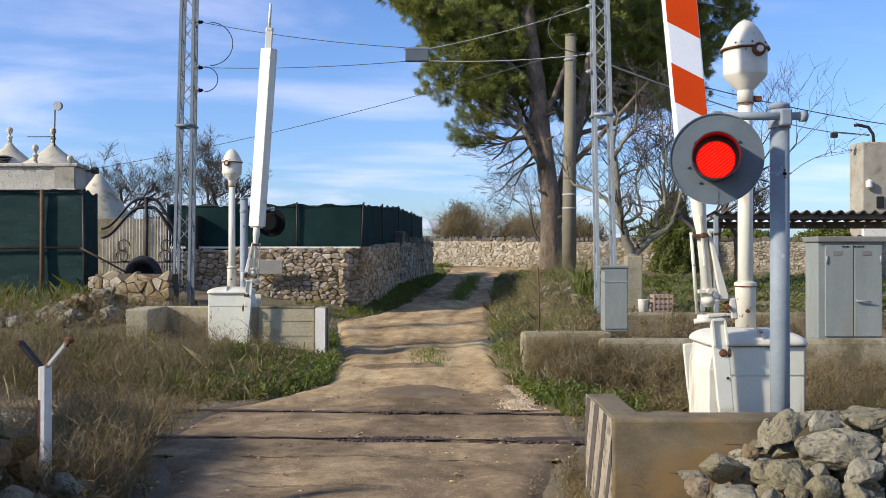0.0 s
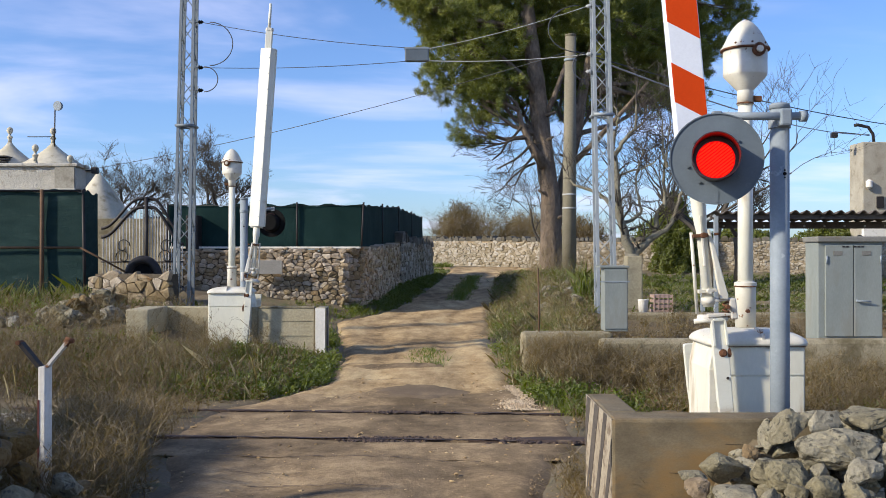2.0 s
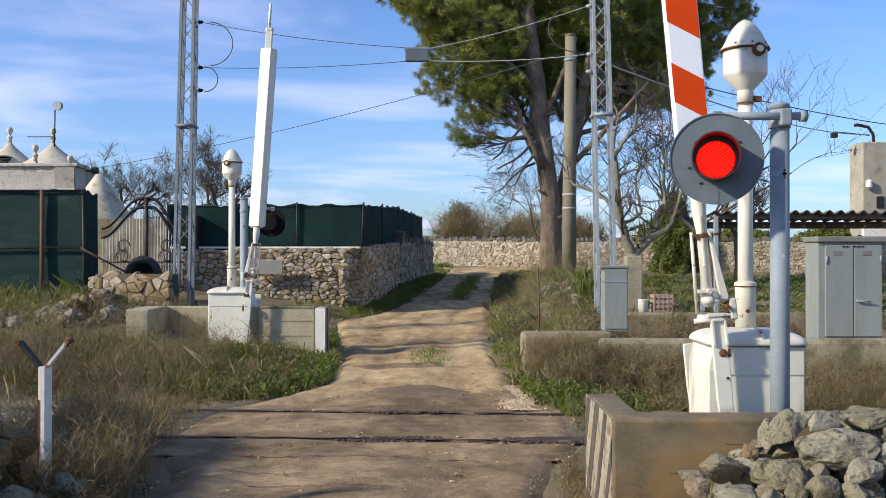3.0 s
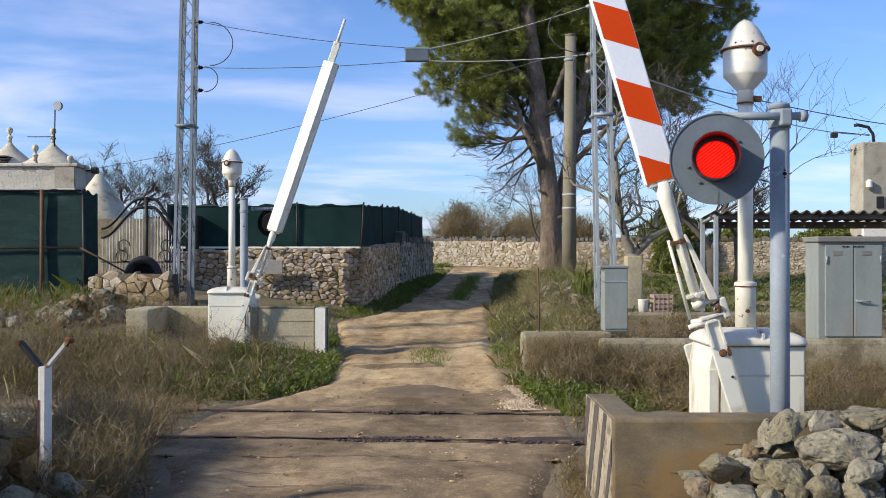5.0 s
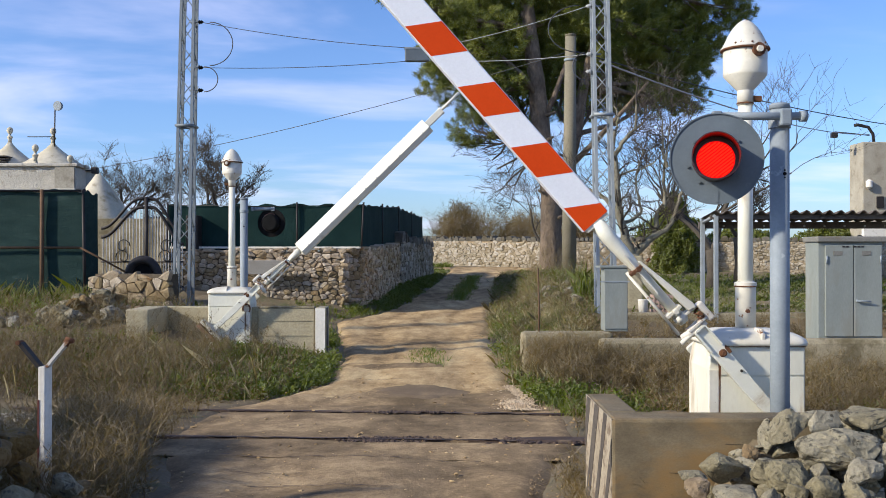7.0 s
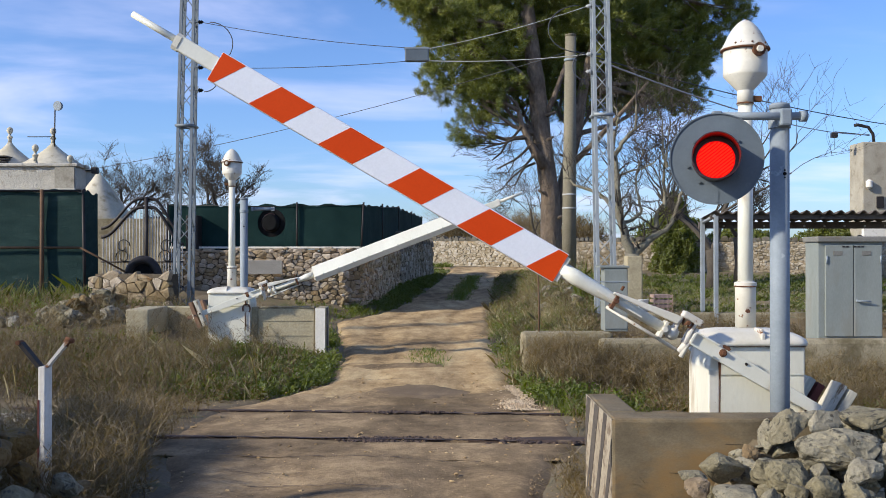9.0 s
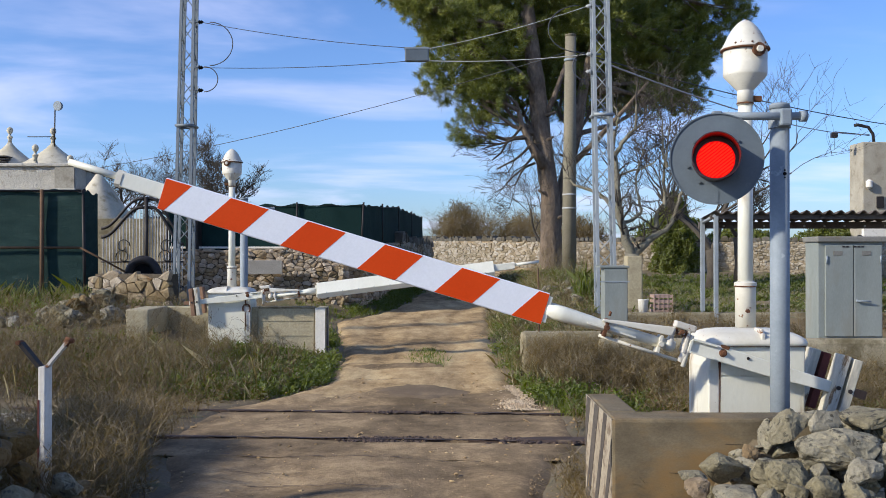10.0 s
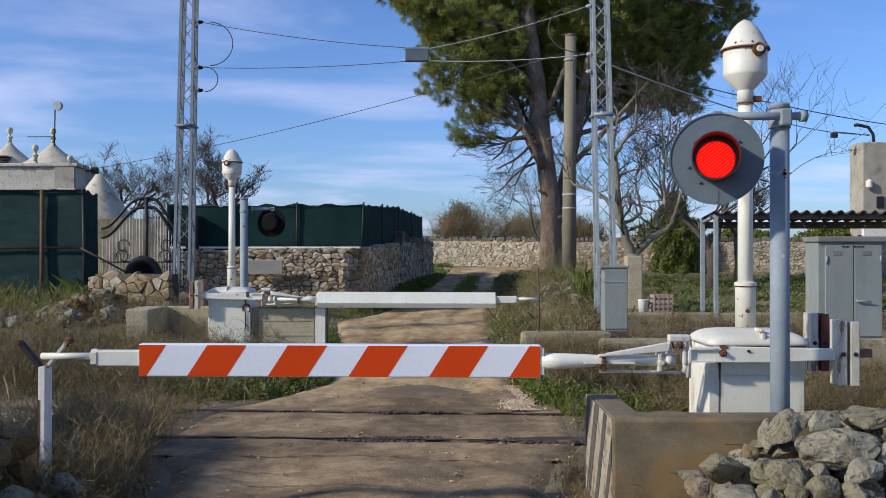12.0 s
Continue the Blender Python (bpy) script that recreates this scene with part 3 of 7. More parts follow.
def surface_patch(cx, cy, rx, ry, material, label, seed, lift=0.012):
    """A thin ragged spread of tar, soil or dust lying on the lane."""
    g = Geo()
    rings, n = 5, 40
    v = [(cx, cy, road_height(cx, cy) + lift)]
    for r in range(1, rings + 1):
        for k in range(n):
            a = 2 * math.pi * k / n
            u = r / rings * (1 + 0.30 * noise.noise(Vector((math.cos(a) * 1.6 + seed, math.sin(a) * 1.6, seed))) + 0.24 * noise.noise(Vector((math.cos(a) * 7, math.sin(a) * 7 + seed, 1))))
            x, y = cx + rx * u * math.cos(a), cy + ry * u * math.sin(a)
            v.append((x, y, road_height(x, y) + (lift if r < rings else -0.02)))
    f = [(0, 1 + k, 1 + (k + 1) % n) for k in range(n)]
    for r in range(rings - 1):
        f += [(1 + r * n + k, 1 + (r + 1) * n + k, 1 + (r + 1) * n + (k + 1) % n, 1 + r * n + (k + 1) % n) for k in range(n)]
    g.add(v, f, True)
    solid("road_patch", g, material, (cx, cy, 0.0), label, "road patch", "patches on the lane", "structure")


make_ground()
make_road()
make_track()
surface_patch(-0.28, 11.3, 0.62, 0.45, M_TAR, "old dark asphalt patch in the lane", 2)
surface_patch(1.05, 8.62, 0.42, 0.12, M_RAIL, "dark crumbled soil beside the rail", 3)
surface_patch(-0.6, 13.1, 0.75, 0.22, M_PAVE, "worn dark patch across the lane", 13)


def crack(x0, y0, x1, y1, width, seed, material=None, label="thin dark crack across the worn surface"):
    """A ragged open joint filled with dark soil, lying in the old surface."""
    rng = random.Random(seed)
    n = int(abs(x1 - x0) / 0.035)
    g = Geo()
    rows = []
    for i in range(n + 1):
        t = i / n
        x, y = x0 + (x1 - x0) * t, y0 + (y1 - y0) * t + 0.05 * noise.noise(Vector((t * 9, seed, 0))) + rng.uniform(-0.006, 0.006)
        h = width * max(0.12, 0.6 + 0.9 * noise.noise(Vector((t * 14, seed, 5)))) * (0.3 if i in (0, n) else 1)
        rows.append((x, y, h))
    v = [(x, y + s * h, road_height(x, y) + 0.006) for x, y, h in rows for s in (-1, 1)]
    g.add(v, [(2 * i, 2 * i + 2, 2 * i + 3, 2 * i + 1) for i in range(n)])
    solid("road_crack", g, material or M_RAIL, (x0, y0, 0.0), label, "road crack", "cracks in the lane", "structure")


for k, c in enumerate(((-1.93, 8.02, -0.35, 7.86, 0.010), (-0.32, 7.85, 0.34, 7.78, 0.008), (-1.75, 7.42, -1.12, 7.35, 0.007), (-1.5, 6.98, -0.32, 6.88, 0.008), (-1.2, 12.2, -0.45, 12.12, 0.010), (-0.9, 6.5, 0.2, 6.42, 0.006))):
    crack(*c, k + 3)
for k, c in enumerate(((-2.2, 8.77, 1.25, 8.53, 0.026), (-2.3, 10.23, 1.2, 9.99, 0.020))):
    crack(*c, k + 23, None, "dark soil in the groove beside the rail")


# ---------------------------------------------------------------- stones and dry walls
def clip_x(poly, lo, hi):
    """The part of a polygon between two upright lines."""
    for lim, sgn in ((lo, 1), (hi, -1)):
        res = []
        for i in range(len(poly)):
            p, q = poly[i], poly[(i + 1) % len(poly)]
            ip, iq = (p[0] - lim) * sgn >= 0, (q[0] - lim) * sgn >= 0
            if ip:
                res.append(p)
            if ip != iq:
                u = (lim - p[0]) / (q[0] - p[0])
                res.append((lim, p[1] + u * (q[1] - p[1])))
        poly = res
        if len(poly) < 3:
            return []
    return poly


def rubble(rng, length, z0, z1, size, squash=0.60):
    """Rough stones fitted together over a face: each one's outline, in way along and height. No course runs through."""
    sites, z = [], z0 - size * 0.4
    while z < z1 + size * 0.6:
        h = size * squash * rng.uniform(0.75, 1.3)
        x = -rng.uniform(0.3, 1.2) * size
        while x < length + size:
            w = size * rng.choice((0.5, 0.7, 0.9, 1.1, 1.5, 2.0))
            sites.append((x + w / 2 + rng.uniform(-0.12, 0.12) * size, z + h * (0.5 + rng.uniform(-0.38, 0.38)), rng.uniform(-0.02, 0.02) * size))
            if rng.random() < 0.14:
                sites.append((x + w * rng.uniform(0.2, 0.8), z + h * rng.uniform(0.85, 1.15), 0.0))
            x += w
        z += h

    def cut(poly, mx, mz, nx, nz):
        """Keeps the part of a polygon behind a line through (mx, mz) with normal (nx, nz)."""
        res = []
        for i in range(len(poly)):
            p, q = poly[i], poly[(i + 1) % len(poly)]
            dp, dq = (p[0] - mx) * nx + (p[1] - mz) * nz, (q[0] - mx) * nx + (q[1] - mz) * nz
            if dp <= 0:
                res.append(p)
            if dp * dq < 0:
                u = dp / (dp - dq)
                res.append((p[0] + (q[0] - p[0]) * u, p[1] + (q[1] - p[1]) * u))
        return res

    res, reach = [], 2.6 * size
    for i, (x, z, e) in enumerate(sites):
        poly = [(x - size, z - size * 0.7), (x + size, z - size * 0.7), (x + size, z + size * 0.7), (x - size, z + size * 0.7)]
        for j, (a, b, e2) in enumerate(sites):
            if j == i or abs(a - x) > reach or abs(b - z) > reach:
                continue
            # heights weigh more, so that the stones lie flat
            poly = cut(poly, (x + a) / 2 + e, (z + b) / 2, (a - x), (b - z) * 2.1)
            if len(poly) < 3:
                break
        if len(poly) < 3:
            continue
        # leave out the shortest sides, then chip the corners
        poly = [p for k, p in enumerate(poly) if math.hypot(p[0] - poly[k - 1][0], p[1] - poly[k - 1][1]) > 0.12 * size]
        if len(poly) < 3:
            continue
        out = []
        for k, p in enumerate(poly):
            for q in (poly[k - 1], poly[(k + 1) % len(poly)]):
                c = rng.uniform(0.05, 0.26)
                out.append((p[0] + (q[0] - p[0]) * c, p[1] + (q[1] - p[1]) * c))
        res.append(((x, z), out))
    return res


def stone_block(g, rng, poly, place, proud, depth, joint):
    """One rough-hewn stone: its outline drawn in by the joint, an uneven broken face and a body that runs back into the wall."""
    n = len(poly)
    cx, cz = sum(p[0] for p in poly) / n, sum(p[1] for p in poly) / n
    rad = sum(math.hypot(p[0] - cx, p[1] - cz) for p in poly) / n
    f1 = 1 - joint / max(rad, 0.02)
    rough = min(0.016, rad * 0.2)
    tilt_x, tilt_z = rng.uniform(-0.12, 0.12), rng.uniform(-0.16, 0.10)
    back = [place(cx + (p[0] - cx) * f1, depth, cz + (p[1] - cz) * f1) for p in poly]
    rim = [place(cx + (p[0] - cx) * f1 * rng.uniform(0.90, 0.99), -proud + rng.uniform(-0.5, 1.0) * rough + (p[0] - cx) * tilt_x + (p[1] - cz) * tilt_z, cz + (p[1] - cz) * f1 * rng.uniform(0.90, 0.99)) for p in poly]
    top = place(cx + rng.uniform(-0.35, 0.35) * rad, -proud - rng.uniform(0.3, 1.3) * rough, cz + rng.uniform(-0.3, 0.3) * rad)
    f = [(k, (k + 1) % n, n + (k + 1) % n, n + k) for k in range(n)] + [(n + k, n + (k + 1) % n, 2 * n) for k in range(n)]
    return g.add(back + rim + [top], f, False)


def wall_core(name, p, q, thick, base_p, base_q, top_p, top_q, label, material=None, parent=None):
    """The filled middle of a wall, from plan point p to q, on the left of that line."""
    d = Vector((q[0] - p[0], q[1] - p[1], 0)).normalized()
    n = Vector((-d.y, d.x, 0))
    g = Geo()
    a, b = Vector((*p, 0)) + d * 0.1, Vector((*q, 0)) - d * 0.1
    v = []
    for e, zb, zt in ((a, base_p, top_p), (b, base_q, top_q)):
        for o in (0.095, thick - 0.03):
            for z in (zb, zt):
                v.append(e + n * o + Vector((0, 0, z)))
    g.add(v, [(0, 4, 5, 1), (2, 3, 7, 6), (1, 5, 7, 3), (0, 2, 6, 4), (0, 1, 3, 2), (4, 6, 7, 5)])
    return part(name, g, material or M_MORTAR, parent, label)


def dry_wall(name, p, q, thick, bp, bq, tp, tq, low, high, label, seed, single=True, cap=True, stone=None, mortar=None):
    """A dry stone wall: core, face stones that stand proud of it, and a ragged row of cap stones."""
    rng = random.Random(seed)
    t = thing(name, (p[0], p[1], bp), label, "stone wall", kind="structure")
    length = math.hypot(q[0] - p[0], q[1] - p[1])
    d = Vector(((q[0] - p[0]) / length, (q[1] - p[1]) / length, 0))
    n = Vector((-d.y, d.x, 0))
    ang = math.atan2(d.y, d.x)

    def top(s):
        return tp + (tq - tp) * s / length

    def base(s):
        return bp + (bq - bp) * s / length

    wall_core("core", p, q, thick, bp - 0.3, bq - 0.3, tp - 0.06, tq - 0.06, "pale mortar of the wall" if mortar else "dark joints of the wall", mortar, t)
    o = ORIGIN[t.name]
    p3 = Vector((*p, 0))

    def place(a, y, z):
        return p3 + d * a + n * (y + 0.06) + Vector((0, 0, z))

    size = (low + high) * 0.5
    blocks, caps = [], []
    for c, poly in rubble(rng, length, min(bp, bq) - 0.1, max(tp, tq) + 0.02, size):
        if -0.02 < c[0] < length + 0.02 and base(c[0]) - 0.12 < c[1] < top(c[0]) - low * 0.4:
            poly = [(min(max(x, -0.04), length + 0.04), min(z, top(x) + 0.02)) for x, z in poly]
            blocks.append((poly, rng.uniform(-0.03, 0.03), 0.12))
    if cap:
        a = 0.0
        while a < length:
            w, h = rng.uniform(0.45, 1.1) * high * (1.0 if single else 1.7), rng.uniform(0.25, 0.45) * high * (1.0 if single else 3.0)
            z = top(a) - 0.05 + rng.uniform(-0.3, 0.1) * low
            cut = [rng.uniform(0.05, 0.3) if single else rng.uniform(0.2, 0.45) for _ in range(4)]
            poly = [(a, z), (a + w, z), (a + w, z + h * (1 - cut[0])), (a + w * (1 - cut[1]), z + h), (a + w * cut[2], z + h * rng.uniform(0.85, 1.05)), (a, z + h * (1 - cut[3]))]
            caps.append((poly, rng.uniform(-0.05, 0.015), thick * rng.uniform(0.55, 0.9)))
            a += w * (rng.uniform(0.85, 1.02) if single else rng.uniform(0.8, 1.12))
    joined = Geo()
    crest = Geo()
    for i, (poly, proud, depth) in enumerate(blocks + caps):
        if single and i < 300:
            part("stone", stone_block(Geo(), rng, poly, place, proud, depth, 0.0035), stone or M_STONE, t)
        elif not single and i >= len(blocks):
            stone_block(crest, rng, poly, place, proud, depth, 0.02)
        else:
            stone_block(joined, rng, poly, place, proud, depth, 0.003)
    if joined.v:
        part("stonework", joined, M_STONE_JOIN if single else M_STONE_FAR, t, kind="stuff")
    if crest.v:
        part("crest_stones", crest, M_STONE_CREST, t, "loose dark stones along the top", kind="stuff")
    return t


# long garden wall beside the lane: front face, then the receding face
dry_wall("wall_garden_front", (-6.2, 20.6), (-2.12, 20.5), 0.5, 0.38, 0.36, 1.84, 1.86, 0.13, 0.20, "sunlit dry stone wall of warm limestone", 1)
solid("wall_top", Geo().box(-6.1, 20.82, 1.86, -1.85, 21.02, 1.905), M_WHITEWASH, (-4, 20.8, 1.86), "pale rendered strip along the top of the garden wall", "wall top", kind="structure", bevel=0.01)
dry_wall("wall_garden_bend", (-2.14, 20.49), (-1.72, 21.0), 0.5, 0.36, 0.36, 1.86, 1.88, 0.13, 0.20, "rounded corner of the garden wall", 12)
dry_wall("wall_garden_bend", (-1.74, 20.97), (-1.44, 22.4), 0.5, 0.36, 0.40, 1.88, 1.92, 0.14, 0.21, "rounded corner of the garden wall", 14, stone=M_STONE_LANE_LIFTED, mortar=M_MORTAR_TAN)
dry_wall("wall_garden_lane", (-1.45, 22.37), (-1.17, 26.85), 0.5, 0.40, 0.60, 1.92, 2.05, 0.16, 0.23, "earth-bedded brown stone wall along the lane, colour lifted against shade", 2, stone=M_STONE_LANE_LIFTED, mortar=M_MORTAR_TAN)
dry_wall("wall_garden_end", (-1.13, 26.8), (-0.32, 35.5), 0.5, 0.60, 0.93, 2.12, 2.06, 0.20, 0.30, "far end of the lane's stone wall", 3, single=False)
dry_wall("wall_field_lane", (-1.6, 44.5), (5.6, 39.0), 0.6, 1.2, 1.02, 2.40, 2.30, 0.13, 0.20, "pale mortared field wall with dark stones on top", 4, single=False, mortar=M_MORTAR_TAN)
dry_wall("wall_field_east", (5.5, 39.0), (22.0, 33.5), 0.6, 1.0, 0.75, 2.30, 2.21, 0.13, 0.20, "pale field wall with dark stones on top", 5, single=False, mortar=M_MORTAR_TAN)
dry_wall("wall_yard_low", (-6.30, 16.5), (-4.72, 15.85), 0.5, 0.66, 0.60, 1.45, 1.45, 0.19, 0.27, "low stone wall stub lit by the sun", 6, cap=False)


# ---------------------------------------------------------------- concrete walls of the crossing
def concrete(name, boxes, label, material=None, bevel=0.02):
    g = Geo()
    x, y, z = boxes[0][:3]
    t = thing(name, (x, y, z), label, "concrete wall", kind="structure")
    for b in boxes:
        part("wall_section", Geo().box(*b), material or M_CONC, t, bevel=bevel)
    return t


# near wall: along the track and back beside the lane, its end painted in black and white bands
w_near = concrete("wall_crossing_near", [(0.97, 5.36, -0.1, 4.2, 5.60, 0.80), (0.975, 5.602, -0.1, 1.175, 6.34, 0.80)], "weathered concrete wall with black and white painted end", M_CONC_DARK)
for y0, y1 in ((5.22, 5.31), (5.51, 5.62), (5.80, 5.95), (6.12, 6.26)):
    lean = 0.49
    band = clip_x([(y0 + lean, -0.1), (y1 + lean, -0.1), (y1, 0.795), (y0, 0.795)], 5.37, 6.33)
    g = Geo()
    n = len(band)
    v = [(0.9665, y, z) for y, z in band] + [(0.972, y, z) for y, z in band]
    g.add(v, [tuple(range(n))[::-1], tuple(range(n, 2 * n))] + [(k, (k + 1) % n, n + (k + 1) % n, n + k) for k in range(n)])
    part("painted_band", g, M_BLACKPAINT, w_near, "flaking black band")
part("painted_ground", Geo().box(0.969, 5.37, -0.1, 0.974, 6.335, 0.797), M_BANDPAINT, w_near, "faded white paint")

for x0, x1, z in ((1.62, 2.4, 0.655), (1.3, 1.8, 0.49)):
    part("formwork_line", Geo().prism([(x0, z), (x1, z - 0.03), (x1, z - 0.027), (x0, z + 0.002)], 5.357, 5.362), M_MORTAR, w_near, "dark crack left by a formwork board")

# far side walls
concrete("wall_crossing_west", [(-2.765, 13.95, 0.0, -1.915, 14.12, 0.950), (-2.925, 14.0, 0.35, -2.77, 14.12, 0.945), (-4.72, 14.72, 0.0, -2.925, 14.90, 0.915), (-4.68, 13.75, 0.0, -4.34, 14.715, 0.925)],
         "grey concrete wall behind the barrier machine")
w_west = bpy.data.objects["wall_crossing_west"]
for zz in (0.30, 0.52, 0.74):
    part("formwork_ridge", Geo().box(-2.76, 13.942, zz, -1.93, 13.954, zz + 0.012), M_CONC, w_west, "ridge left by a formwork board")
    part("formwork_ridge", Geo().box(-4.33, 14.712, zz, -3.55, 14.724, zz + 0.012), M_CONC, w_west, "ridge left by a formwork board")
part("top_crust", Geo().box(-2.765, 13.94, 0.925, -1.915, 14.13, 0.958), M_CONC_OLD, w_west, "crumbling top edge", bevel=0.012)
w_end = concrete("wall_crossing_end", [(-1.912, 13.93, 0.0, -1.752, 14.36, 0.940)], "concrete wall end with white painted face", M_CONC)
part("painted_face", Geo().box(-1.905, 13.924, 0.1, -1.760, 13.932, 0.930), M_WHITEWASH, w_end, "flaking white paint")
part("painted_band", Geo().box(-1.754, 14.02, 0.1, -1.747, 14.22, 0.930), M_BLACKPAINT, w_end, "worn black band")
concrete("wall_crossing_east", [(2.02, 12.0, 0.0, 9.5, 12.22, 0.65), (1.06, 12.55, 0.0, 2.30, 12.85, 0.69)], "low mossy concrete wall with dry weeds", M_CONC_OLD, 0.06)
concrete("wall_field_kerb", [(2.5, 14.6, 0.2, 9.5, 14.8, 0.82)], "low concrete kerb at the field", M_CONC_OLD, 0.03)

# unseen plain wall, added outside the view to keep the sun off the lane's near end
concrete("wall_yard", [(-4.6, -3.0, -0.1, -4.2, 4.3, 2.3), (-4.6, 4.31, -0.1, -4.2, 7.6, 1.36)], "unseen plain wall added to shade the lane's near side", M_TOWER)
# ---------------------------------------------------------------- level crossing barriers
def octagon(cx, cz, hx, hz, c):
    return [(cx - hx + c, cz - hz), (cx + hx - c, cz - hz), (cx + hx, cz - hz + c), (cx + hx, cz + hz - c),
            (cx + hx - c, cz + hz), (cx - hx + c, cz + hz), (cx - hx, cz + hz - c), (cx - hx, cz - hz + c)]


def beam(g, x0, x1, hy, hz, c, oz=0.0):
    """An eight-sided beam along x, about y = 0 and height oz."""
    ring = octagon(0, oz, hy, hz, c)
    v = [(x, a, b) for x in (x0, x1) for a, b in ring]
    return g.add(v, [tuple(range(8)), tuple(range(15, 7, -1))] + [(i, i + 8, (i + 1) % 8 + 8, (i + 1) % 8) for i in range(8)])


def ridged(g, x0, x1, oz):
    """A six-sided hollow beam along x with a ridge low on each side."""
    ring = [(-0.10, -0.045), (-0.06, -0.115), (0.06, -0.115), (0.10, -0.045), (0.028, 0.115), (-0.028, 0.115)]
    v = [(x, a, oz + b) for x in (x0, x1) for a, b in ring]
    return g.add(v, [tuple(range(6))[::-1], tuple(range(6, 12))] + [(i, (i + 1) % 6, (i + 1) % 6 + 6, i + 6) for i in range(6)])


def make_machine(name, m, mirror, label, hook=False):
    """Barrier machine: cabinet with domed lid and bell post. Local x runs away from the road, y towards the back of the cabinet."""
    t = thing(name, m.translation, label, "barrier machine", "barrier machines")

    def w(g):
        q = Geo()
        q.add([m @ Vector((p[0] * mirror, p[1], p[2])) for p in g.v], [f if mirror > 0 else f[::-1] for f in g.f])
        q.s = g.s
        return q

    part("plinth", w(Geo().box(-0.16, 0.0, -0.1, 0.62, 0.60, 0.34)), M_CONC, t, "rough concrete plinth", bevel=0.02)
    body = part("cabinet_body", w(Geo().prism([(-0.07, 0.34), (0.555, 0.34), (0.555, 1.16), (-0.04, 1.16), (-0.07, 1.0)], 0.06, 0.54)), M_PAINT_DIRTY, t, "stained white enamelled steel body", bevel=0.008)
    g = Geo()
    g.box(0.005, 0.048, 0.36, 0.545, 0.062, 0.955)
    part("door", w(g), M_PAINT_DIRTY, body, "flat white service door", bevel=0.004)
    part("top_panel", w(Geo().box(0.005, 0.048, 0.965, 0.545, 0.062, 1.145)), M_PAINT, body, bevel=0.004)
    part("corner_strip", w(Geo().box(-0.068, 0.050, 0.34, -0.005, 0.062, 1.0)), M_PAINT_WORN, body, "chipped corner panel", bevel=0.004)
    g = Geo()
    rings = []
    for dz, ins in ((1.153, -0.012), (1.156, -0.020), (1.172, -0.022), (1.188, -0.015), (1.207, 0.004), (1.224, 0.034), (1.237, 0.075), (1.245, 0.13), (1.248, 0.20)):
        rad = max(0.075 - ins * 0.25, 0.02)
        cx, cy, hx, hy = 0.2525, 0.30, 0.3075 - ins, 0.26 - ins
        rings.append([(cx + qx * (hx - rad) + rad * math.cos(radians(a0 + k * 15)), cy + qy * (hy - rad) + rad * math.sin(radians(a0 + k * 15)), dz)
                      for qx, qy, a0 in ((1, 1, 0), (-1, 1, 90), (-1, -1, 180), (1, -1, 270)) for k in range(7)])
    n = len(rings[0])
    v = [p for r in rings for p in r]
    g.add(v, [(i * n + k, i * n + (k + 1) % n, (i + 1) * n + (k + 1) % n, (i + 1) * n + k) for i in range(len(rings) - 1) for k in range(n)], True)
    g.add(rings[0][::-1], [tuple(range(n))])
    g.add(rings[-1], [tuple(range(n))])
    part("lid", w(g), M_PAINT_WORN, t, "low rounded white lid with rust at the rim")
    part("lid_seam", w(Geo().box(-0.045, 0.046, 1.147, 0.557, 0.556, 1.156)), M_RUST, t, "dark rusty seam")
    part("lid_strap", w(Geo().prism([(0.262, 1.15), (0.29, 1.15), (0.288, 1.235), (0.268, 1.235)], 0.03, 0.075).prism([(0.268, 1.225), (0.288, 1.225), (0.286, 1.262), (0.270, 1.262)], 0.06, 0.2)), M_PAINT_RUSTY, t, "rust-streaked strap", bevel=0.004)
    part("rust_streak", w(Geo().prism([(-0.012, 1.12), (-0.010, 1.02), (-0.003, 0.93), (-0.004, 0.66), (0.002, 0.66), (0.004, 0.95), (0.007, 1.03), (0.011, 1.12)], 0.0465, 0.0485)), M_RUST, t, "rust running down below the pivot")
    if hook:
        ring = part("locking_hook", w(Geo().tube([(-0.02 + 0.055 * math.cos(a), 0.03, 0.93 + 0.07 * math.sin(a)) for a in [k * 0.5 - 0.6 for k in range(10)]], 0.011, 6)), M_RUST, t, "rusty hook hanging on the cabinet")
        part("lock_plate", w(Geo().rod((-0.02, 0.046, 0.93), (-0.02, 0.040, 0.93), 0.048, 0.046, 16)), M_PAINT_RUSTY, t, "pale round plate behind the hook")
        part("hook_chain", w(Geo().rod((0.0, 0.035, 0.86), (0.0, 0.035, 0.62), 0.007, n=6)), M_RUST, ring)
    def wp(g):
        g.v = [(x, y, 1.75 + (z - 1.75) * 1.0225) for x, y, z in g.v]
        return w(g)

    px, py = 0.28, 0.40
    post = part("bell_post", wp(Geo().rod((px, py, 1.25), (px, py, 2.76), 0.052, 0.048, 20)), M_PAINT, t, "white tubular post")
    part("post_sleeve", wp(Geo().lathe((px, py, 0), [(0.069, 1.26), (0.069, 1.53), (0.074, 1.535), (0.074, 1.555), (0.052, 1.565)], 20)), M_PAINT_WORN, post, "wider foot sleeve with a rusty ring")
    part("sleeve_ring", wp(Geo().lathe((px, py, 0), [(0.075, 1.528), (0.077, 1.531), (0.075, 1.536)], 20)), M_RUST, post)
    part("sleeve_bolt", wp(Geo().rod((px - 0.01, py - 0.06, 1.37), (px - 0.01, py - 0.09, 1.37), 0.013, n=8)), M_RUST, post)
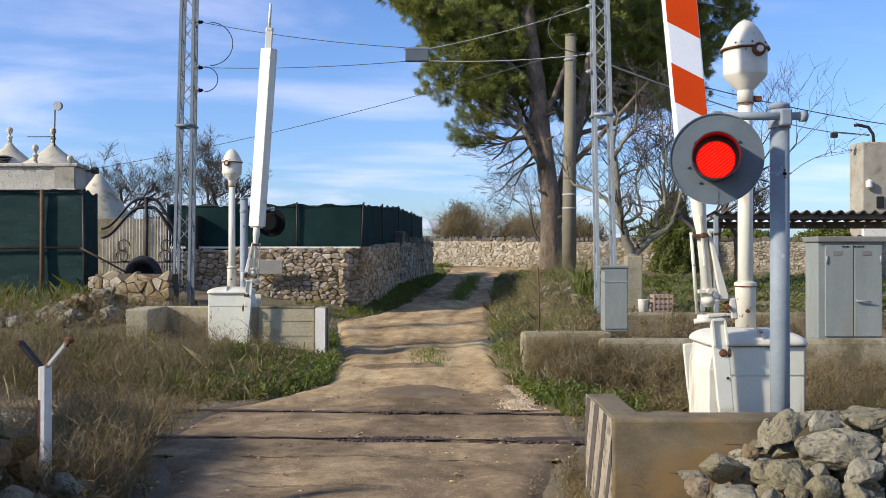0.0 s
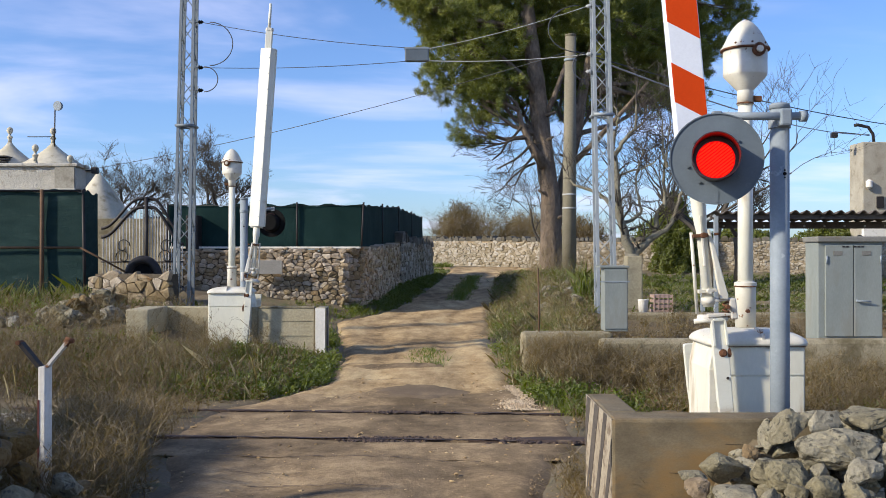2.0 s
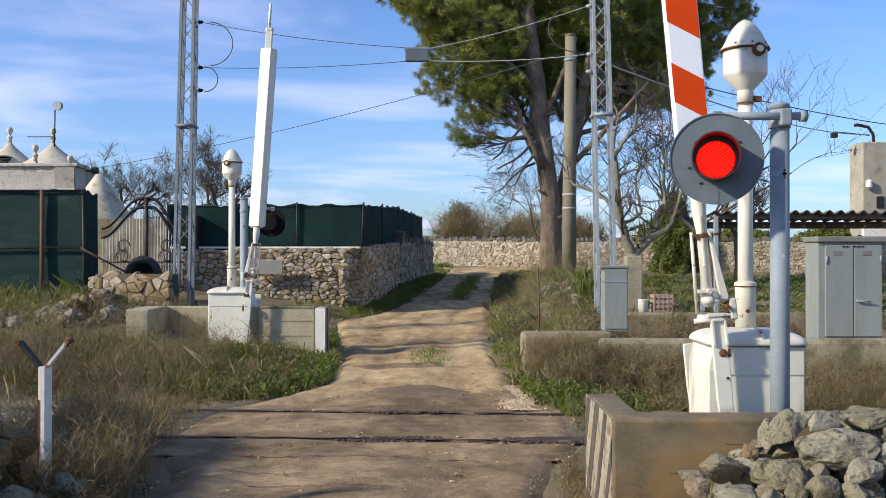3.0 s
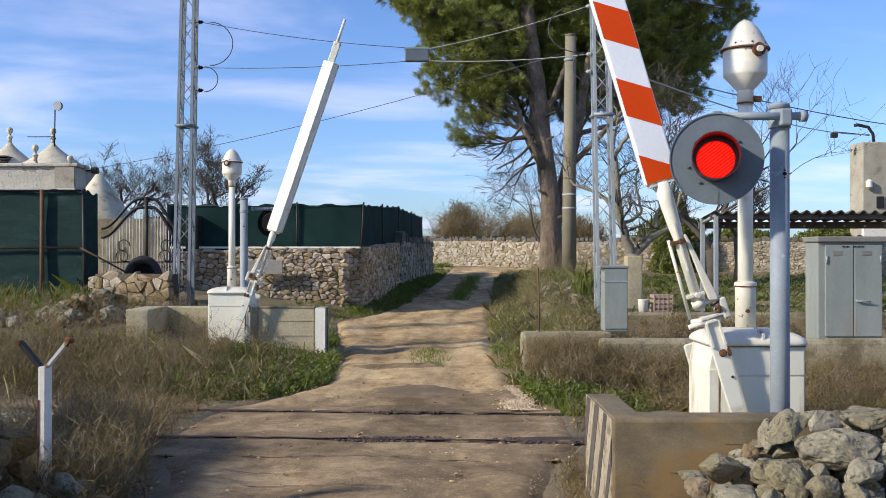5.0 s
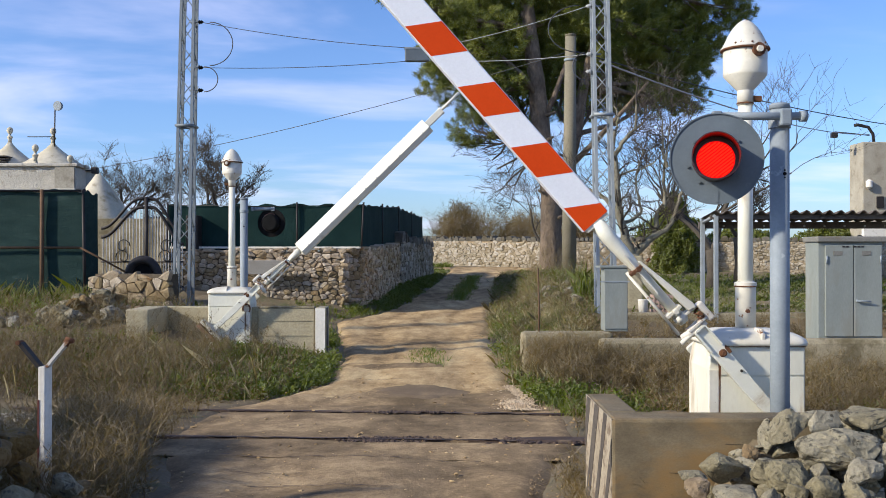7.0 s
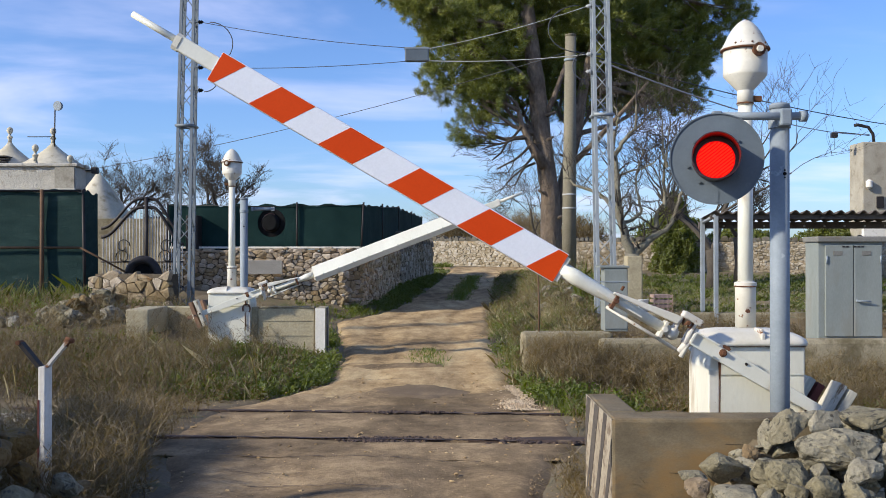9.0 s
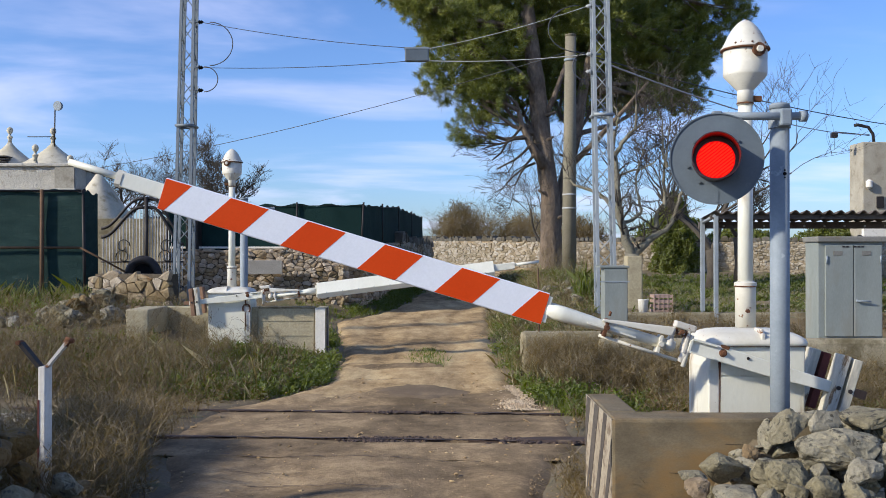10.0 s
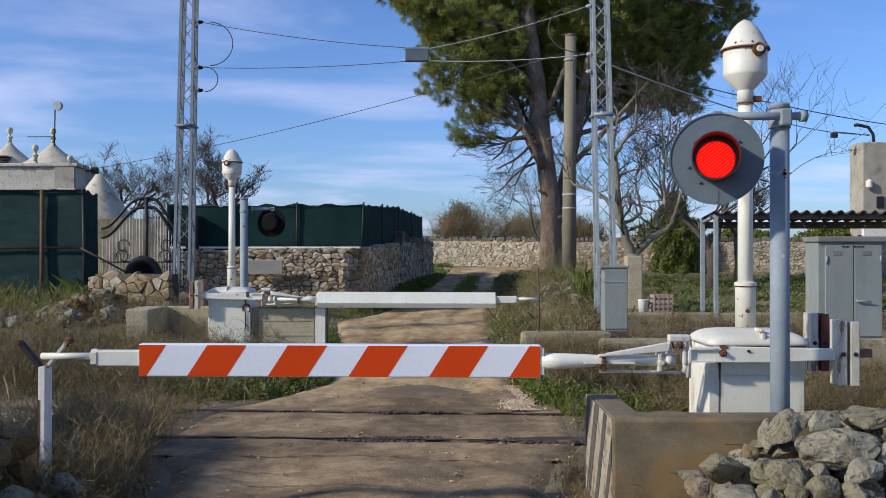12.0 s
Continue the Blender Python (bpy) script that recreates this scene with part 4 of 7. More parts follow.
    part("neck_band", wp(Geo().lathe((px, py, 0), [(0.052, 2.745), (0.057, 2.748), (0.057, 2.757), (0.052, 2.76)], 20).box(px + 0.05, py - 0.03, 2.765, px + 0.105, py + 0.02, 2.80)), M_RUST, post, "rusty clamp band")
    head = part("bell_housing", wp(Geo().lathe((px, py, 0), [(0.054, 2.74), (0.054, 2.838), (0.144, 2.935), (0.146, 2.945), (0.147, 3.11)], 28)), M_PAINT_WORN, t, "white bell housing, chipped")
    part("bell_dome", wp(Geo().lathe((px, py, 0), [(0.160, 3.108), (0.163, 3.118), (0.152, 3.13), (0.134, 3.165), (0.112, 3.21), (0.083, 3.255), (0.052, 3.288), (0.03, 3.302), (0.012, 3.312)], 28)), M_PAINT_WORN, head, "pointed white dome")
    part("dome_rim", wp(Geo().lathe((px, py, 0), [(0.158, 3.10), (0.165, 3.104), (0.165, 3.112), (0.158, 3.115)], 28)), M_RUST, head, "rusty rim")
    g = Geo().rod((px + 0.04, py - 0.13, 3.085), (px + 0.045, py - 0.165, 3.085), 0.044, 0.044, 16)
    part("cable_gland", wp(g), M_RUST, head, "rusty cable gland")
    part("gland_cap", wp(Geo().rod((px + 0.045, py - 0.16, 3.085), (px + 0.046, py - 0.185, 3.085), 0.025, 0.02, 14)), M_PAINT_WORN, head)
    for a in range(5):
        g = Geo().rod((px - 0.10 + 0.05 * a, py - 0.145 + 0.02 * abs(a - 2), 3.135), (px - 0.10 + 0.05 * a, py - 0.157 + 0.02 * abs(a - 2), 3.137), 0.007, n=6)
        part("dome_rivet", wp(g), M_RUST, head)
    return t


def make_boom(name, m, side, label):
    """The swinging boom with its two counterweight levers; its origin is the pivot and it lies along -x when closed (side 1) or +x (side -1)."""
    t = thing(name, (0, 0, 0), label, "barrier boom", "barrier booms")
    s = side

    def w(g):
        q = Geo()
        q.add([Vector((p[0] * s, p[1], p[2])) for p in g.v], [f if s > 0 else f[::-1] for f in g.f])
        q.s = g.s
        return q

    oz = -0.058
    x0, x1 = (-3.70, -1.158) if s > 0 else (-3.66, -1.03)
    if s > 0:
        panel = part("boom_panel", w(beam(Geo(), x0, x1, 0.045, 0.103, 0.006, oz)), M_REFLW, t, "white reflective panel", bevel=0.003)
        top, bot = oz + 0.0975, oz - 0.0995
        # slanting red bands; the first and the last are cut by the panel's ends
        per, wide, lean = 0.510, 0.250, 0.127
        first = -3.395
        k = -1
        while first + k * per < x1:
            a0 = first + k * per            # foot of the band
            a1 = a0 + wide
            poly = [(a0, bot), (a1, bot), (a1 + lean, top), (a0 + lean, top)]
            clipped = clip_x(poly, x0 + 0.002, x1 - 0.002)
            if len(clipped) > 2:
                for yy, yb in ((-0.0463, -0.0440), (0.0440, 0.0463)):
                    part("red_band", w(Geo().prism(clipped, yy, yb)), M_REFLR, panel, "orange-red reflective band")
            k += 1
    else:
        panel = part("boom_panel", w(ridged(Geo(), x0, x1, oz)), M_PAINT, t, "plain white eight-sided boom panel", bevel=0.003)
        g = Geo()
        for i in range(11):
            xx = x0 + 0.14 + i * (x1 - x0 - 0.28) / 10
            g.rod((xx, -0.09, oz - 0.036), (xx, -0.104, oz - 0.036), 0.007, n=6)
        part("rivet_row", w(g), M_MAST, panel)
    part("end_plate", w(Geo().box(x1, -0.04, oz - 0.085, x1 + 0.025, 0.04, oz + 0.085)), M_PAINT_WORN, panel, bevel=0.003)
    part("tip_socket", w(beam(Geo(), x0 - 0.275, x0, 0.035, 0.05, 0.006, oz + 0.01)), M_PAINT, t, "white square socket", bevel=0.003)
    part("socket_clamp", w(beam(Geo(), x0 - 0.31, x0 - 0.272, 0.04, 0.056, 0.02, oz + 0.01)), M_PAINT_WORN, t)
    part("tip_tube", w(Geo().rod((-4.335, 0, oz + 0.02), (-3.95, 0, oz + 0.02), 0.021, 0.023, 14)), M_PAINT, t, "thin white end tube")
    # root tube, flattened where it meets the panel
    pts = [(x1 + 0.008, 0, oz), (x1 + 0.138, 0, oz), (-0.85, 0, oz + 0.002), (-0.78, 0, oz + 0.004), (-0.30, 0, oz + 0.006)]
    part("root_tube", w(Geo().tube(pts, [0.052, 0.05, 0.042, 0.034, 0.034], 14)), M_PAINT, t, "white tubular root")
    part("tube_key", w(Geo().box(-0.88, -0.055, oz - 0.012, -0.56, -0.03, oz - 0.002)), M_PAINT_WORN, t)
    part("stay_rod", w(Geo().prism([(-0.79, oz + 0.030), (-0.345, oz + 0.068), (-0.335, oz + 0.122), (-0.37, oz + 0.122), (-0.79, oz + 0.046)], -0.055, -0.02)), M_PAINT_WORN, t, "slanting flat stay", bevel=0.006)
    part("stay_rod", w(Geo().rod((-0.78, 0, oz - 0.062), (-0.26, 0, oz - 0.072), 0.011, n=8)), M_PAINT_WORN, t)
    part("stay_rod", w(Geo().rod((-0.78, 0.06, oz + 0.02), (-0.30, 0.09, oz + 0.02), 0.014, n=8)), M_PAINT_WORN, t)
    for xx, mm in ((-0.755, M_RUST), (-0.40, M_PAINT_WORN)):
        c = part("clamp", w(Geo().box(xx - 0.011, -0.045, oz - 0.06, xx + 0.011, 0.045, oz + 0.055)), mm, t, "rusty clamp" if mm == M_RUST else "white clamp", bevel=0.003)
        part("bolt", w(Geo().rod((xx, -0.05, oz), (xx, -0.085, oz), 0.02, 0.016, 8)), mm, c)
        part("stud", w(Geo().rod((xx, -0.03, oz + 0.075), (xx, -0.03, oz + 0.105), 0.009, n=6)), mm, c)
    # hinge block and yoke beside the cabinet
    part("hinge_block", w(Geo().box(-0.342, -0.05, oz + 0.128, -0.205, 0.03, oz + 0.172)), M_PAINT_RUSTY, t, "rusty white hinge block", bevel=0.01)
    part("hinge_plate", w(Geo().box(-0.252, -0.045, oz - 0.015, -0.232, 0.045, oz + 0.135)), M_PAINT_RUSTY, t, "worn upright hinge plate", bevel=0.005)
    part("hinge_plate", w(Geo().box(-0.345, -0.03, oz - 0.02, -0.325, 0.05, oz + 0.128)), M_PAINT_RUSTY, t, "worn upright hinge plate", bevel=0.005)
    part("hinge_spring", w(Geo().tube([(-0.32 + 0.007 * k, -0.03 + 0.018 * math.sin(k * 1.3), oz + 0.105 + 0.018 * math.cos(k * 1.3)) for k in range(12)], 0.007, 6)), M_RUST, t, "rusty coiled spring")
    part("hinge_collar", w(Geo().rod((-0.36, 0, oz + 0.006), (-0.315, 0, oz + 0.006), 0.043, 0.043, 14)), M_PAINT_WORN, t)
    part("hinge_bolt", w(Geo().rod((-0.29, -0.045, oz + 0.11), (-0.29, -0.068, oz + 0.11), 0.016, 0.013, 10)), M_RUST, t)
    part("shear_pin", w(Geo().rod((-0.215, -0.02, oz - 0.10), (-0.215, -0.02, oz + 0.11), 0.016, n=8)), M_PAINT_WORN, t)
    part("yoke", w(Geo().tube([(-0.235, 0.0, oz - 0.075), (-0.225, -0.01, oz - 0.02), (-0.205, -0.02, oz + 0.03)], [0.022, 0.026, 0.028], 8)), M_PAINT_RUSTY, t, "white yoke")
    oz = -0.03
    for yy, out in ((-0.02, 0.0), (0.72, 0.115)):
        top = [(-0.225, oz - 0.012), (-0.208, oz - 0.028), (-0.07, oz - 0.03)] if yy < 0 else [(0.01, oz - 0.02)]
        end = [(-0.07, oz + 0.068), (-0.205, oz + 0.064), (-0.225, oz + 0.045)] if yy < 0 else [(0.01, oz + 0.06)]
        arm = top + [(0.02, oz - 0.03), (0.30, oz - 0.03), (0.62, oz - 0.015), (0.868 + out, oz - 0.008), (0.868 + out, oz + 0.056),
               (0.62, oz + 0.06), (0.30, oz + 0.065), (0.02, oz + 0.07)] + end
        lever = part("lever_arm", w(Geo().prism(arm, yy - 0.02, yy + 0.02)), M_PAINT, t, "white lever arm", bevel=0.005)
        if yy < 0:
            part("lever_rim", w(Geo().prism([(-0.208, oz - 0.028), (-0.05, oz - 0.028), (-0.05, oz - 0.016), (-0.208, oz - 0.016)], yy - 0.04, yy - 0.018)
                                .prism([(-0.222, oz - 0.012), (-0.208, oz - 0.026), (-0.208, oz + 0.062), (-0.222, oz + 0.044)], yy - 0.04, yy - 0.018).prism([(-0.208, oz + 0.052), (-0.05, oz + 0.054), (-0.05, oz + 0.066), (-0.208, oz + 0.062)], yy - 0.04, yy - 0.018)), M_PAINT, lever, "raised rim")
            part("pivot_bolt", w(Geo().lathe((0, 0, 0), [(0.021, 0), (0.021, 0.012), (0.013, 0.016), (0.013, 0.03)], 12)), M_RUST, lever, "rusty pivot bolt")
            pb = lever.children[-1]
            pb.data.transform(Matrix.Translation((0, yy - 0.018, 0)) @ Matrix.Rotation(radians(90), 4, "X"))
            part("rust_patch", w(Geo().rod((0.0, yy - 0.0205, 0.0), (0.0, yy - 0.0225, 0.0), 0.027, 0.024, 9)), M_RUST, lever)
            part("rust_flake", w(Geo().prism([(-0.030, 0.045), (-0.018, 0.030), (0.026, 0.028), (0.030, 0.046), (0.012, 0.052), (-0.012, 0.050)], yy - 0.026, yy - 0.019)), M_RUST, lever, "flaking rust above the pivot")
            part("lever_bolt", w(Geo().rod((0.16, yy - 0.02, 0.015), (0.16, yy - 0.03, 0.012), 0.009, n=8)), M_IRON, lever)
        for j, (xa, xb, z0, z1) in enumerate(((0.712, 0.768, -0.20, 0.21), (0.788, 0.845, -0.20, 0.205))):
            xa, xb = xa + out, xb + out
            mm = (M_WOODW if (yy < 0 or j == 0) else M_WOODR) if s > 0 else (M_WOODB if (yy < 0) == (j == 1) else M_WOODW)
            wt = part("weight_board", w(Geo().box(xa, yy - 0.07, z0, xb, yy + 0.07, z1)), mm, lever, {M_WOODW: "whitewashed weight block", M_WOODR: "dark red weight block", M_WOODB: "weathered brown weight block"}[mm], bevel=0.006)
            part("weight_bolt", w(Geo().rod(((xa + xb) / 2, yy - 0.07, 0.0), ((xa + xb) / 2, yy - 0.08, 0.0), 0.014, n=8)), M_IRON, lever)
        part("weight_rod", w(Geo().box(0.87 + out, yy - 0.02, -0.025, 0.945 + out, yy + 0.02, 0.028)), M_WOODB, lever, "brown wooden stub")
    t.matrix_world = m
    return t


NEAR_PIVOT = Vector((1.775, 5.95, 1.119))
FAR_PIVOT = Vector((-2.885, 13.8, 1.130))
make_machine("barrier_machine", pose(1.786, 5.97, 0.0), 1, "white level crossing machine with bell post, rust-stained")
make_machine("barrier_machine", pose(-2.94, 13.82, 0.0), -1, "white level crossing machine with bell post, in weeds", True)
near_boom = make_boom("barrier_boom", Matrix.Translation(NEAR_PIVOT), 1, "red and white striped boom with wooden counterweights")
far_boom = make_boom("barrier_boom", Matrix.Translation(FAR_PIVOT), -1, "plain white boom seen from its back, with counterweights")


# ---------------------------------------------------------------- crossing signals
def make_signal(x, y, top, disc, r, facing, yaw, label):
    t = thing("crossing_signal", (x, y, 0), label, "warning signal", "crossing signals")
    post = part("post", Geo().rod((x, y, 0.0), (x, y, top), 0.058, 0.058, 24), M_GALV, t, "galvanised steel post")
    part("post_cap", Geo().lathe((x, y, top), [(0.062, -0.02), (0.062, 0.004), (0.05, 0.016), (0.0, 0.02)], 24), M_GALV, post)
    g = Geo()
    for dz in (0.0, -0.022, 0.022):
        g.rod((x + 0.01, y - 0.055, top - 0.42 + dz), (x + 0.01, y - 0.062, top - 0.42 + dz), 0.011 if dz == 0 else 0.005, n=10)
    part("post_hole", g, M_BLACK, post, "black hole")
    dx, dy, dz = disc
    az = dz + r - 0.005
    ay = y + facing * 0.09
    arm = part("arm", Geo().rod((dx + 0.03, ay, az), (x + 0.125, ay, az), 0.024, n=16), M_GALV, t, "horizontal pipe arm")
    part("arm_cap", Geo().rod((x + 0.09, ay, az), (x + 0.13, ay, az), 0.034, n=16), M_GALV, arm)
    c = part("clamp", Geo().box(x - 0.035, min(ay, y) - 0.035, az - 0.06, x + 0.035, max(ay, y) + 0.03, az + 0.045), M_GALV, t, "cast clamp", bevel=0.012)
    part("clamp_ring", Geo().lathe((x, y, az - 0.065), [(0.06, 0), (0.066, 0.004), (0.066, 0.05), (0.06, 0.054)], 20), M_GALV, c)
    part("hanger", Geo().box(dx - 0.005, ay - 0.02, az - 0.03, dx + 0.05, ay + 0.02, az + 0.03), M_GALV, t, bevel=0.006)
    f = facing

    def ring(g, y0, y1, r0, r1, cx, cz, n=40):
        v = [(cx + rr * math.cos(2 * math.pi * k / n), yy, cz + rr * math.sin(2 * math.pi * k / n))
             for rr, yy in ((r1, y0), (r1, y1), (r0, y1), (r0, y0)) for k in range(n)]
        fc = [(i * n + k, i * n + (k + 1) % n, ((i + 1) % 4) * n + (k + 1) % n, ((i + 1) % 4) * n + k) for i in range(4) for k in range(n)]
        if f > 0:
            fc = [q[::-1] for q in fc]
        return g.add(v, fc, False)

    d = part("disc", Geo().rod((dx, dy, dz), (dx, dy - f * 0.012, dz), r, r, 56), M_DISC if f < 0 else M_BLACK, t, "round grey target disc" if f < 0 else "round black target disc")
    part("disc_rim", ring(Geo(), dy + f * 0.008, dy - f * 0.016, r - 0.004, r + 0.003, dx, dz, 56), M_DISC if f < 0 else M_BLACK, d)
    cx, cz = dx - 0.004, dz - 0.002
    part("visor", ring(Geo(), dy - f * 0.05, dy + f * 0.20, 0.133, 0.139, cx, cz + 0.004), M_VISOR, d, "round dark visor")
    lens = part("lens", Geo().rod((cx, dy - f * 0.01, cz - 0.006), (cx, dy + f * 0.016, cz - 0.006), 0.116, 0.110, 40), M_LENS if f < 0 else M_BLACK, d, "glowing red ribbed lens" if f < 0 else "dark lens")
    if f < 0:
        g = Geo()
        for k in range(-6, 7):
            o = k * 0.0165
            h = math.sqrt(max(0.0, 0.105 ** 2 - o * o))
            ca, sa = math.cos(radians(38)), math.sin(radians(38))
            g.rod((cx - h * ca - o * sa, dy + f * 0.017, cz - 0.006 - h * sa + o * ca), (cx + h * ca - o * sa, dy + f * 0.017, cz - 0.006 + h * sa + o * ca), 0.005, n=6)
        part("lens_rib", g, M_LENS_HOT, lens)
    for a in (40, 140, 195, 235, 325):
        rr = 0.165
        part("disc_bolt", Geo().rod((cx + rr * math.cos(radians(a)), dy, cz + rr * math.sin(radians(a))), (cx + rr * math.cos(radians(a)), dy + f * 0.014, cz + rr * math.sin(radians(a))), 0.009, n=8), M_DISC, d)
    part("lens_bezel", ring(Geo(), dy + f * 0.002, dy + f * 0.012, 0.112, 0.134, cx, cz), M_VISOR, d, "dark bezel")
    part("lamp_back", Geo().rod((dx, dy - f * 0.012, dz), (dx, dy - f * 0.13, dz), 0.15, 0.11, 24), M_BLACK, d)
    part("disc_bracket", Geo().box(dx - 0.012, min(dy, dy + f * 0.004), dz - r + 0.01, dx + 0.012, max(dy, dy + f * 0.006), dz - 0.15), M_DISC if f < 0 else M_BLACK, d)
    # the whole head is swivelled about its hanger towards the lane
    turn = Matrix.Translation((dx - x, dy - y, dz)) @ Matrix.Rotation(radians(yaw), 4, "Z") @ Matrix.Translation((x - dx, y - dy, -dz))
    for ob in (d, *d.children_recursive):
        ob.data.transform(turn)
    return t


make_signal(2.066, 5.72, 2.655, (1.631, 5.56, 2.315), 0.270, -1, -15.0, "grey crossing signal on a steel post, red lamp lit")
make_signal(-3.02, 14.15, 2.58, (-2.62, 14.25, 2.22), 0.215, 1, -8.0, "crossing signal turned away, black disc on a steel post")


# ---------------------------------------------------------------- boom rest
def make_rest(x, y, z0, ztop, label):
    t = thing("boom_rest", (x, y, z0), label, "boom rest", "boom rests")
    part("post", Geo().box(x - 0.022, y - 0.04, z0, x + 0.022, y + 0.07, ztop), M_WHITEWASH, t, "worn white post", bevel=0.004)
    # shade of the post's left side, put on as a dark red strip
    part("post_stripe", Geo().box(x - 0.0245, y - 0.043, z0 + 0.1, x - 0.013, y + 0.06, ztop - 0.21), M_WOODR, t, "dark red strip painted as the post's shaded left side")
    arm = lambda q, ln, w: Geo().prism([(x + q * 0.004, ztop - 0.012), (x + q * (0.004 + w), ztop - 0.012), (x + q * (ln * 0.72 + w), ztop + ln * 0.78), (x + q * ln * 0.72, ztop + ln * 0.8)][::q], y - 0.03, y + 0.03)
    part("fork_arm", arm(-1, 0.19, 0.03), M_IRON, t, "dark steel fork arm")
    part("fork_arm", arm(1, 0.20, 0.022), M_PAINT_RUSTY, t, "short fork arm with peeling white paint")
    part("fork_tip", Geo().rod((x - 0.158, y - 0.034, ztop + 0.15), (x - 0.158, y + 0.034, ztop + 0.15), 0.015, n=8), M_RUST, t)
    part("fork_tip", Geo().tube([(x + 0.135, y, ztop + 0.13), (x + 0.15, y, ztop + 0.165), (x + 0.19, y, ztop + 0.16)], [0.02, 0.026, 0.014], 8), M_RUST, t, "rusty bent tip")


make_rest(-2.552, 5.97, -0.1, 1.03, "white post with a dark steel fork for the boom")
# ---------------------------------------------------------------- lattice masts, pole and wires
def make_mast(x, y, z0, z1, w0, w1, lean, label, steel):
    t = thing("lattice_mast", (x, y, z0), label, "lattice mast", "lattice masts")

    def at(z, sx, sy):
        u = (z - z0) / (z1 - z0)
        w = (w0 + (w1 - w0) * u) / 2
        return Vector((x + lean * u + sx * w, y + sy * w, z))

    for sx in (-1, 1):
        for sy in (-1, 1):
            a, b = at(z0, sx, sy), at(z1, sx, sy)
            g = Geo()
            e = 0.024
            va = [a + Vector((-e, -e, 0)), a + Vector((e, -e, 0)), a + Vector((e, e, 0)), a + Vector((-e, e, 0))]
            vb = [p + (b - a) for p in va]
            g.add(va + vb, [(3, 2, 1, 0), (4, 5, 6, 7)] + [(k, (k + 1) % 4, 4 + (k + 1) % 4, 4 + k) for k in range(4)])
            part("leg", g, steel, t)
    n = int((z1 - z0) / 0.29)
    for side in range(4):
        g = Geo()
        for i in range(n):
            za, zb = z0 + (z1 - z0) * i / n, z0 + (z1 - z0) * (i + 1) / n
            c = ((-1, -1), (1, -1), (1, 1), (-1, 1))
            p, q = c[side], c[(side + 1) % 4]
            if i % 2:
                p, q = q, p
            g.rod(at(za, *p), at(zb, *q), 0.0085, n=5)
        part("lacing", g, steel, t, kind="stuff")
    for zz in (4.0, 7.4):
        if zz < z1:
            g = Geo()
            for k in range(4):
                c = ((-1.25, -1.25), (1.25, -1.25), (1.25, 1.25), (-1.25, 1.25))
                g.rod(at(zz, *c[k]), at(zz, *c[(k + 1) % 4]), 0.028, n=6)
            part("joint_collar", g, steel, t, "bolted joint")
    part("footing", Geo().box(x - 0.3, y - 0.3, z0 - 0.5, x + 0.3, y + 0.3, z0 + 0.04), M_CONC, t, bevel=0.03)
    return t


make_mast(-4.60, 16.5, 0.72, 9.6, 0.27, 0.18, 0.17, "grey steel lattice mast beside the crossing", M_MAST_DULL)
make_mast(2.66, 15.2, 0.60, 9.6, 0.28, 0.20, -0.18, "pale grey steel lattice mast in the weeds", M_MAST)

pole = thing("utility_pole", (3.24, 24.0, 0.9), "round grey-green concrete utility pole", "utility pole")
part("shaft", Geo().tube([(3.24, 24, 0.7), (3.26, 24, 4.0), (3.29, 24, 7.36)], [0.195, 0.17, 0.14], 20), M_POLE, pole)
part("cap", Geo().lathe((3.29, 24, 7.36), [(0.145, -0.02), (0.145, 0.03), (0.05, 0.06)], 20), M_POLE, pole)
part("band", Geo().lathe((3.28, 24, 6.7), [(0.16, 0), (0.165, 0.01), (0.165, 0.05), (0.16, 0.06)], 20), M_GALV, pole, "steel band")
for zz in (2.9, 3.25):
    part("marker_ring", Geo().lathe((3.255, 24, zz), [(0.186, 0), (0.188, 0.005), (0.188, 0.03), (0.186, 0.035)], 20), M_CABLE, pole, "pale ring")
stub = thing("broken_pillar", (3.0, 22.0, 0.8), "dark broken concrete stub among weeds", "concrete stub")
part("stub", Geo().prism([(2.72, 0.5), (3.22, 0.5), (3.10, 1.15), (2.95, 1.22), (2.86, 1.05)], 21.9, 22.2), M_CONC_OLD, stub, bevel=0.03)


def make_wire(name, a, b, sag, r, material, label, n=24):
    a, b = Vector(a), Vector(b)
    pts = []
    for i in range(n + 1):
        u = i / n
        p = a.lerp(b, u)
        p.z -= 4 * sag * u * (1 - u)
        pts.append(p)
    return solid(name, Geo().tube(pts, r, 5), material, tuple(a), label, "wire", "overhead wires")


LM, RM = (-4.26, 16.38), (2.34, 15.1)
BOX = (-0.44, 15.7)
make_wire("overhead_wire", (LM[0], LM[1], 5.82), (BOX[0] - 0.18, BOX[1], 5.22), 0.06, 0.006, M_WIRE, "thin dark wire from mast to junction box")
make_wire("overhead_wire", (BOX[0] + 0.18, BOX[1], 5.2), (RM[0], RM[1], 5.76), 0.05, 0.0055, M_CABLE, "pale wire rising to the mast")
make_wire("overhead_wire", (LM[0], LM[1], 5.02), (BOX[0] - 0.18, BOX[1], 4.99), 0.05, 0.006, M_WIRE, "thin dark wire below the junction box")
make_wire("overhead_wire", (BOX[0] + 0.18, BOX[1], 5.0), (RM[0], RM[1], 4.98), 0.05, 0.007, M_CABLE, "pale wire at mast height")
make_wire("overhead_wire", (3.29, 23.9, 6.95), (-14.5, 34.0, 4.57), 0.32, 0.010, M_WIRE, "long wire crossing the sky to the houses")
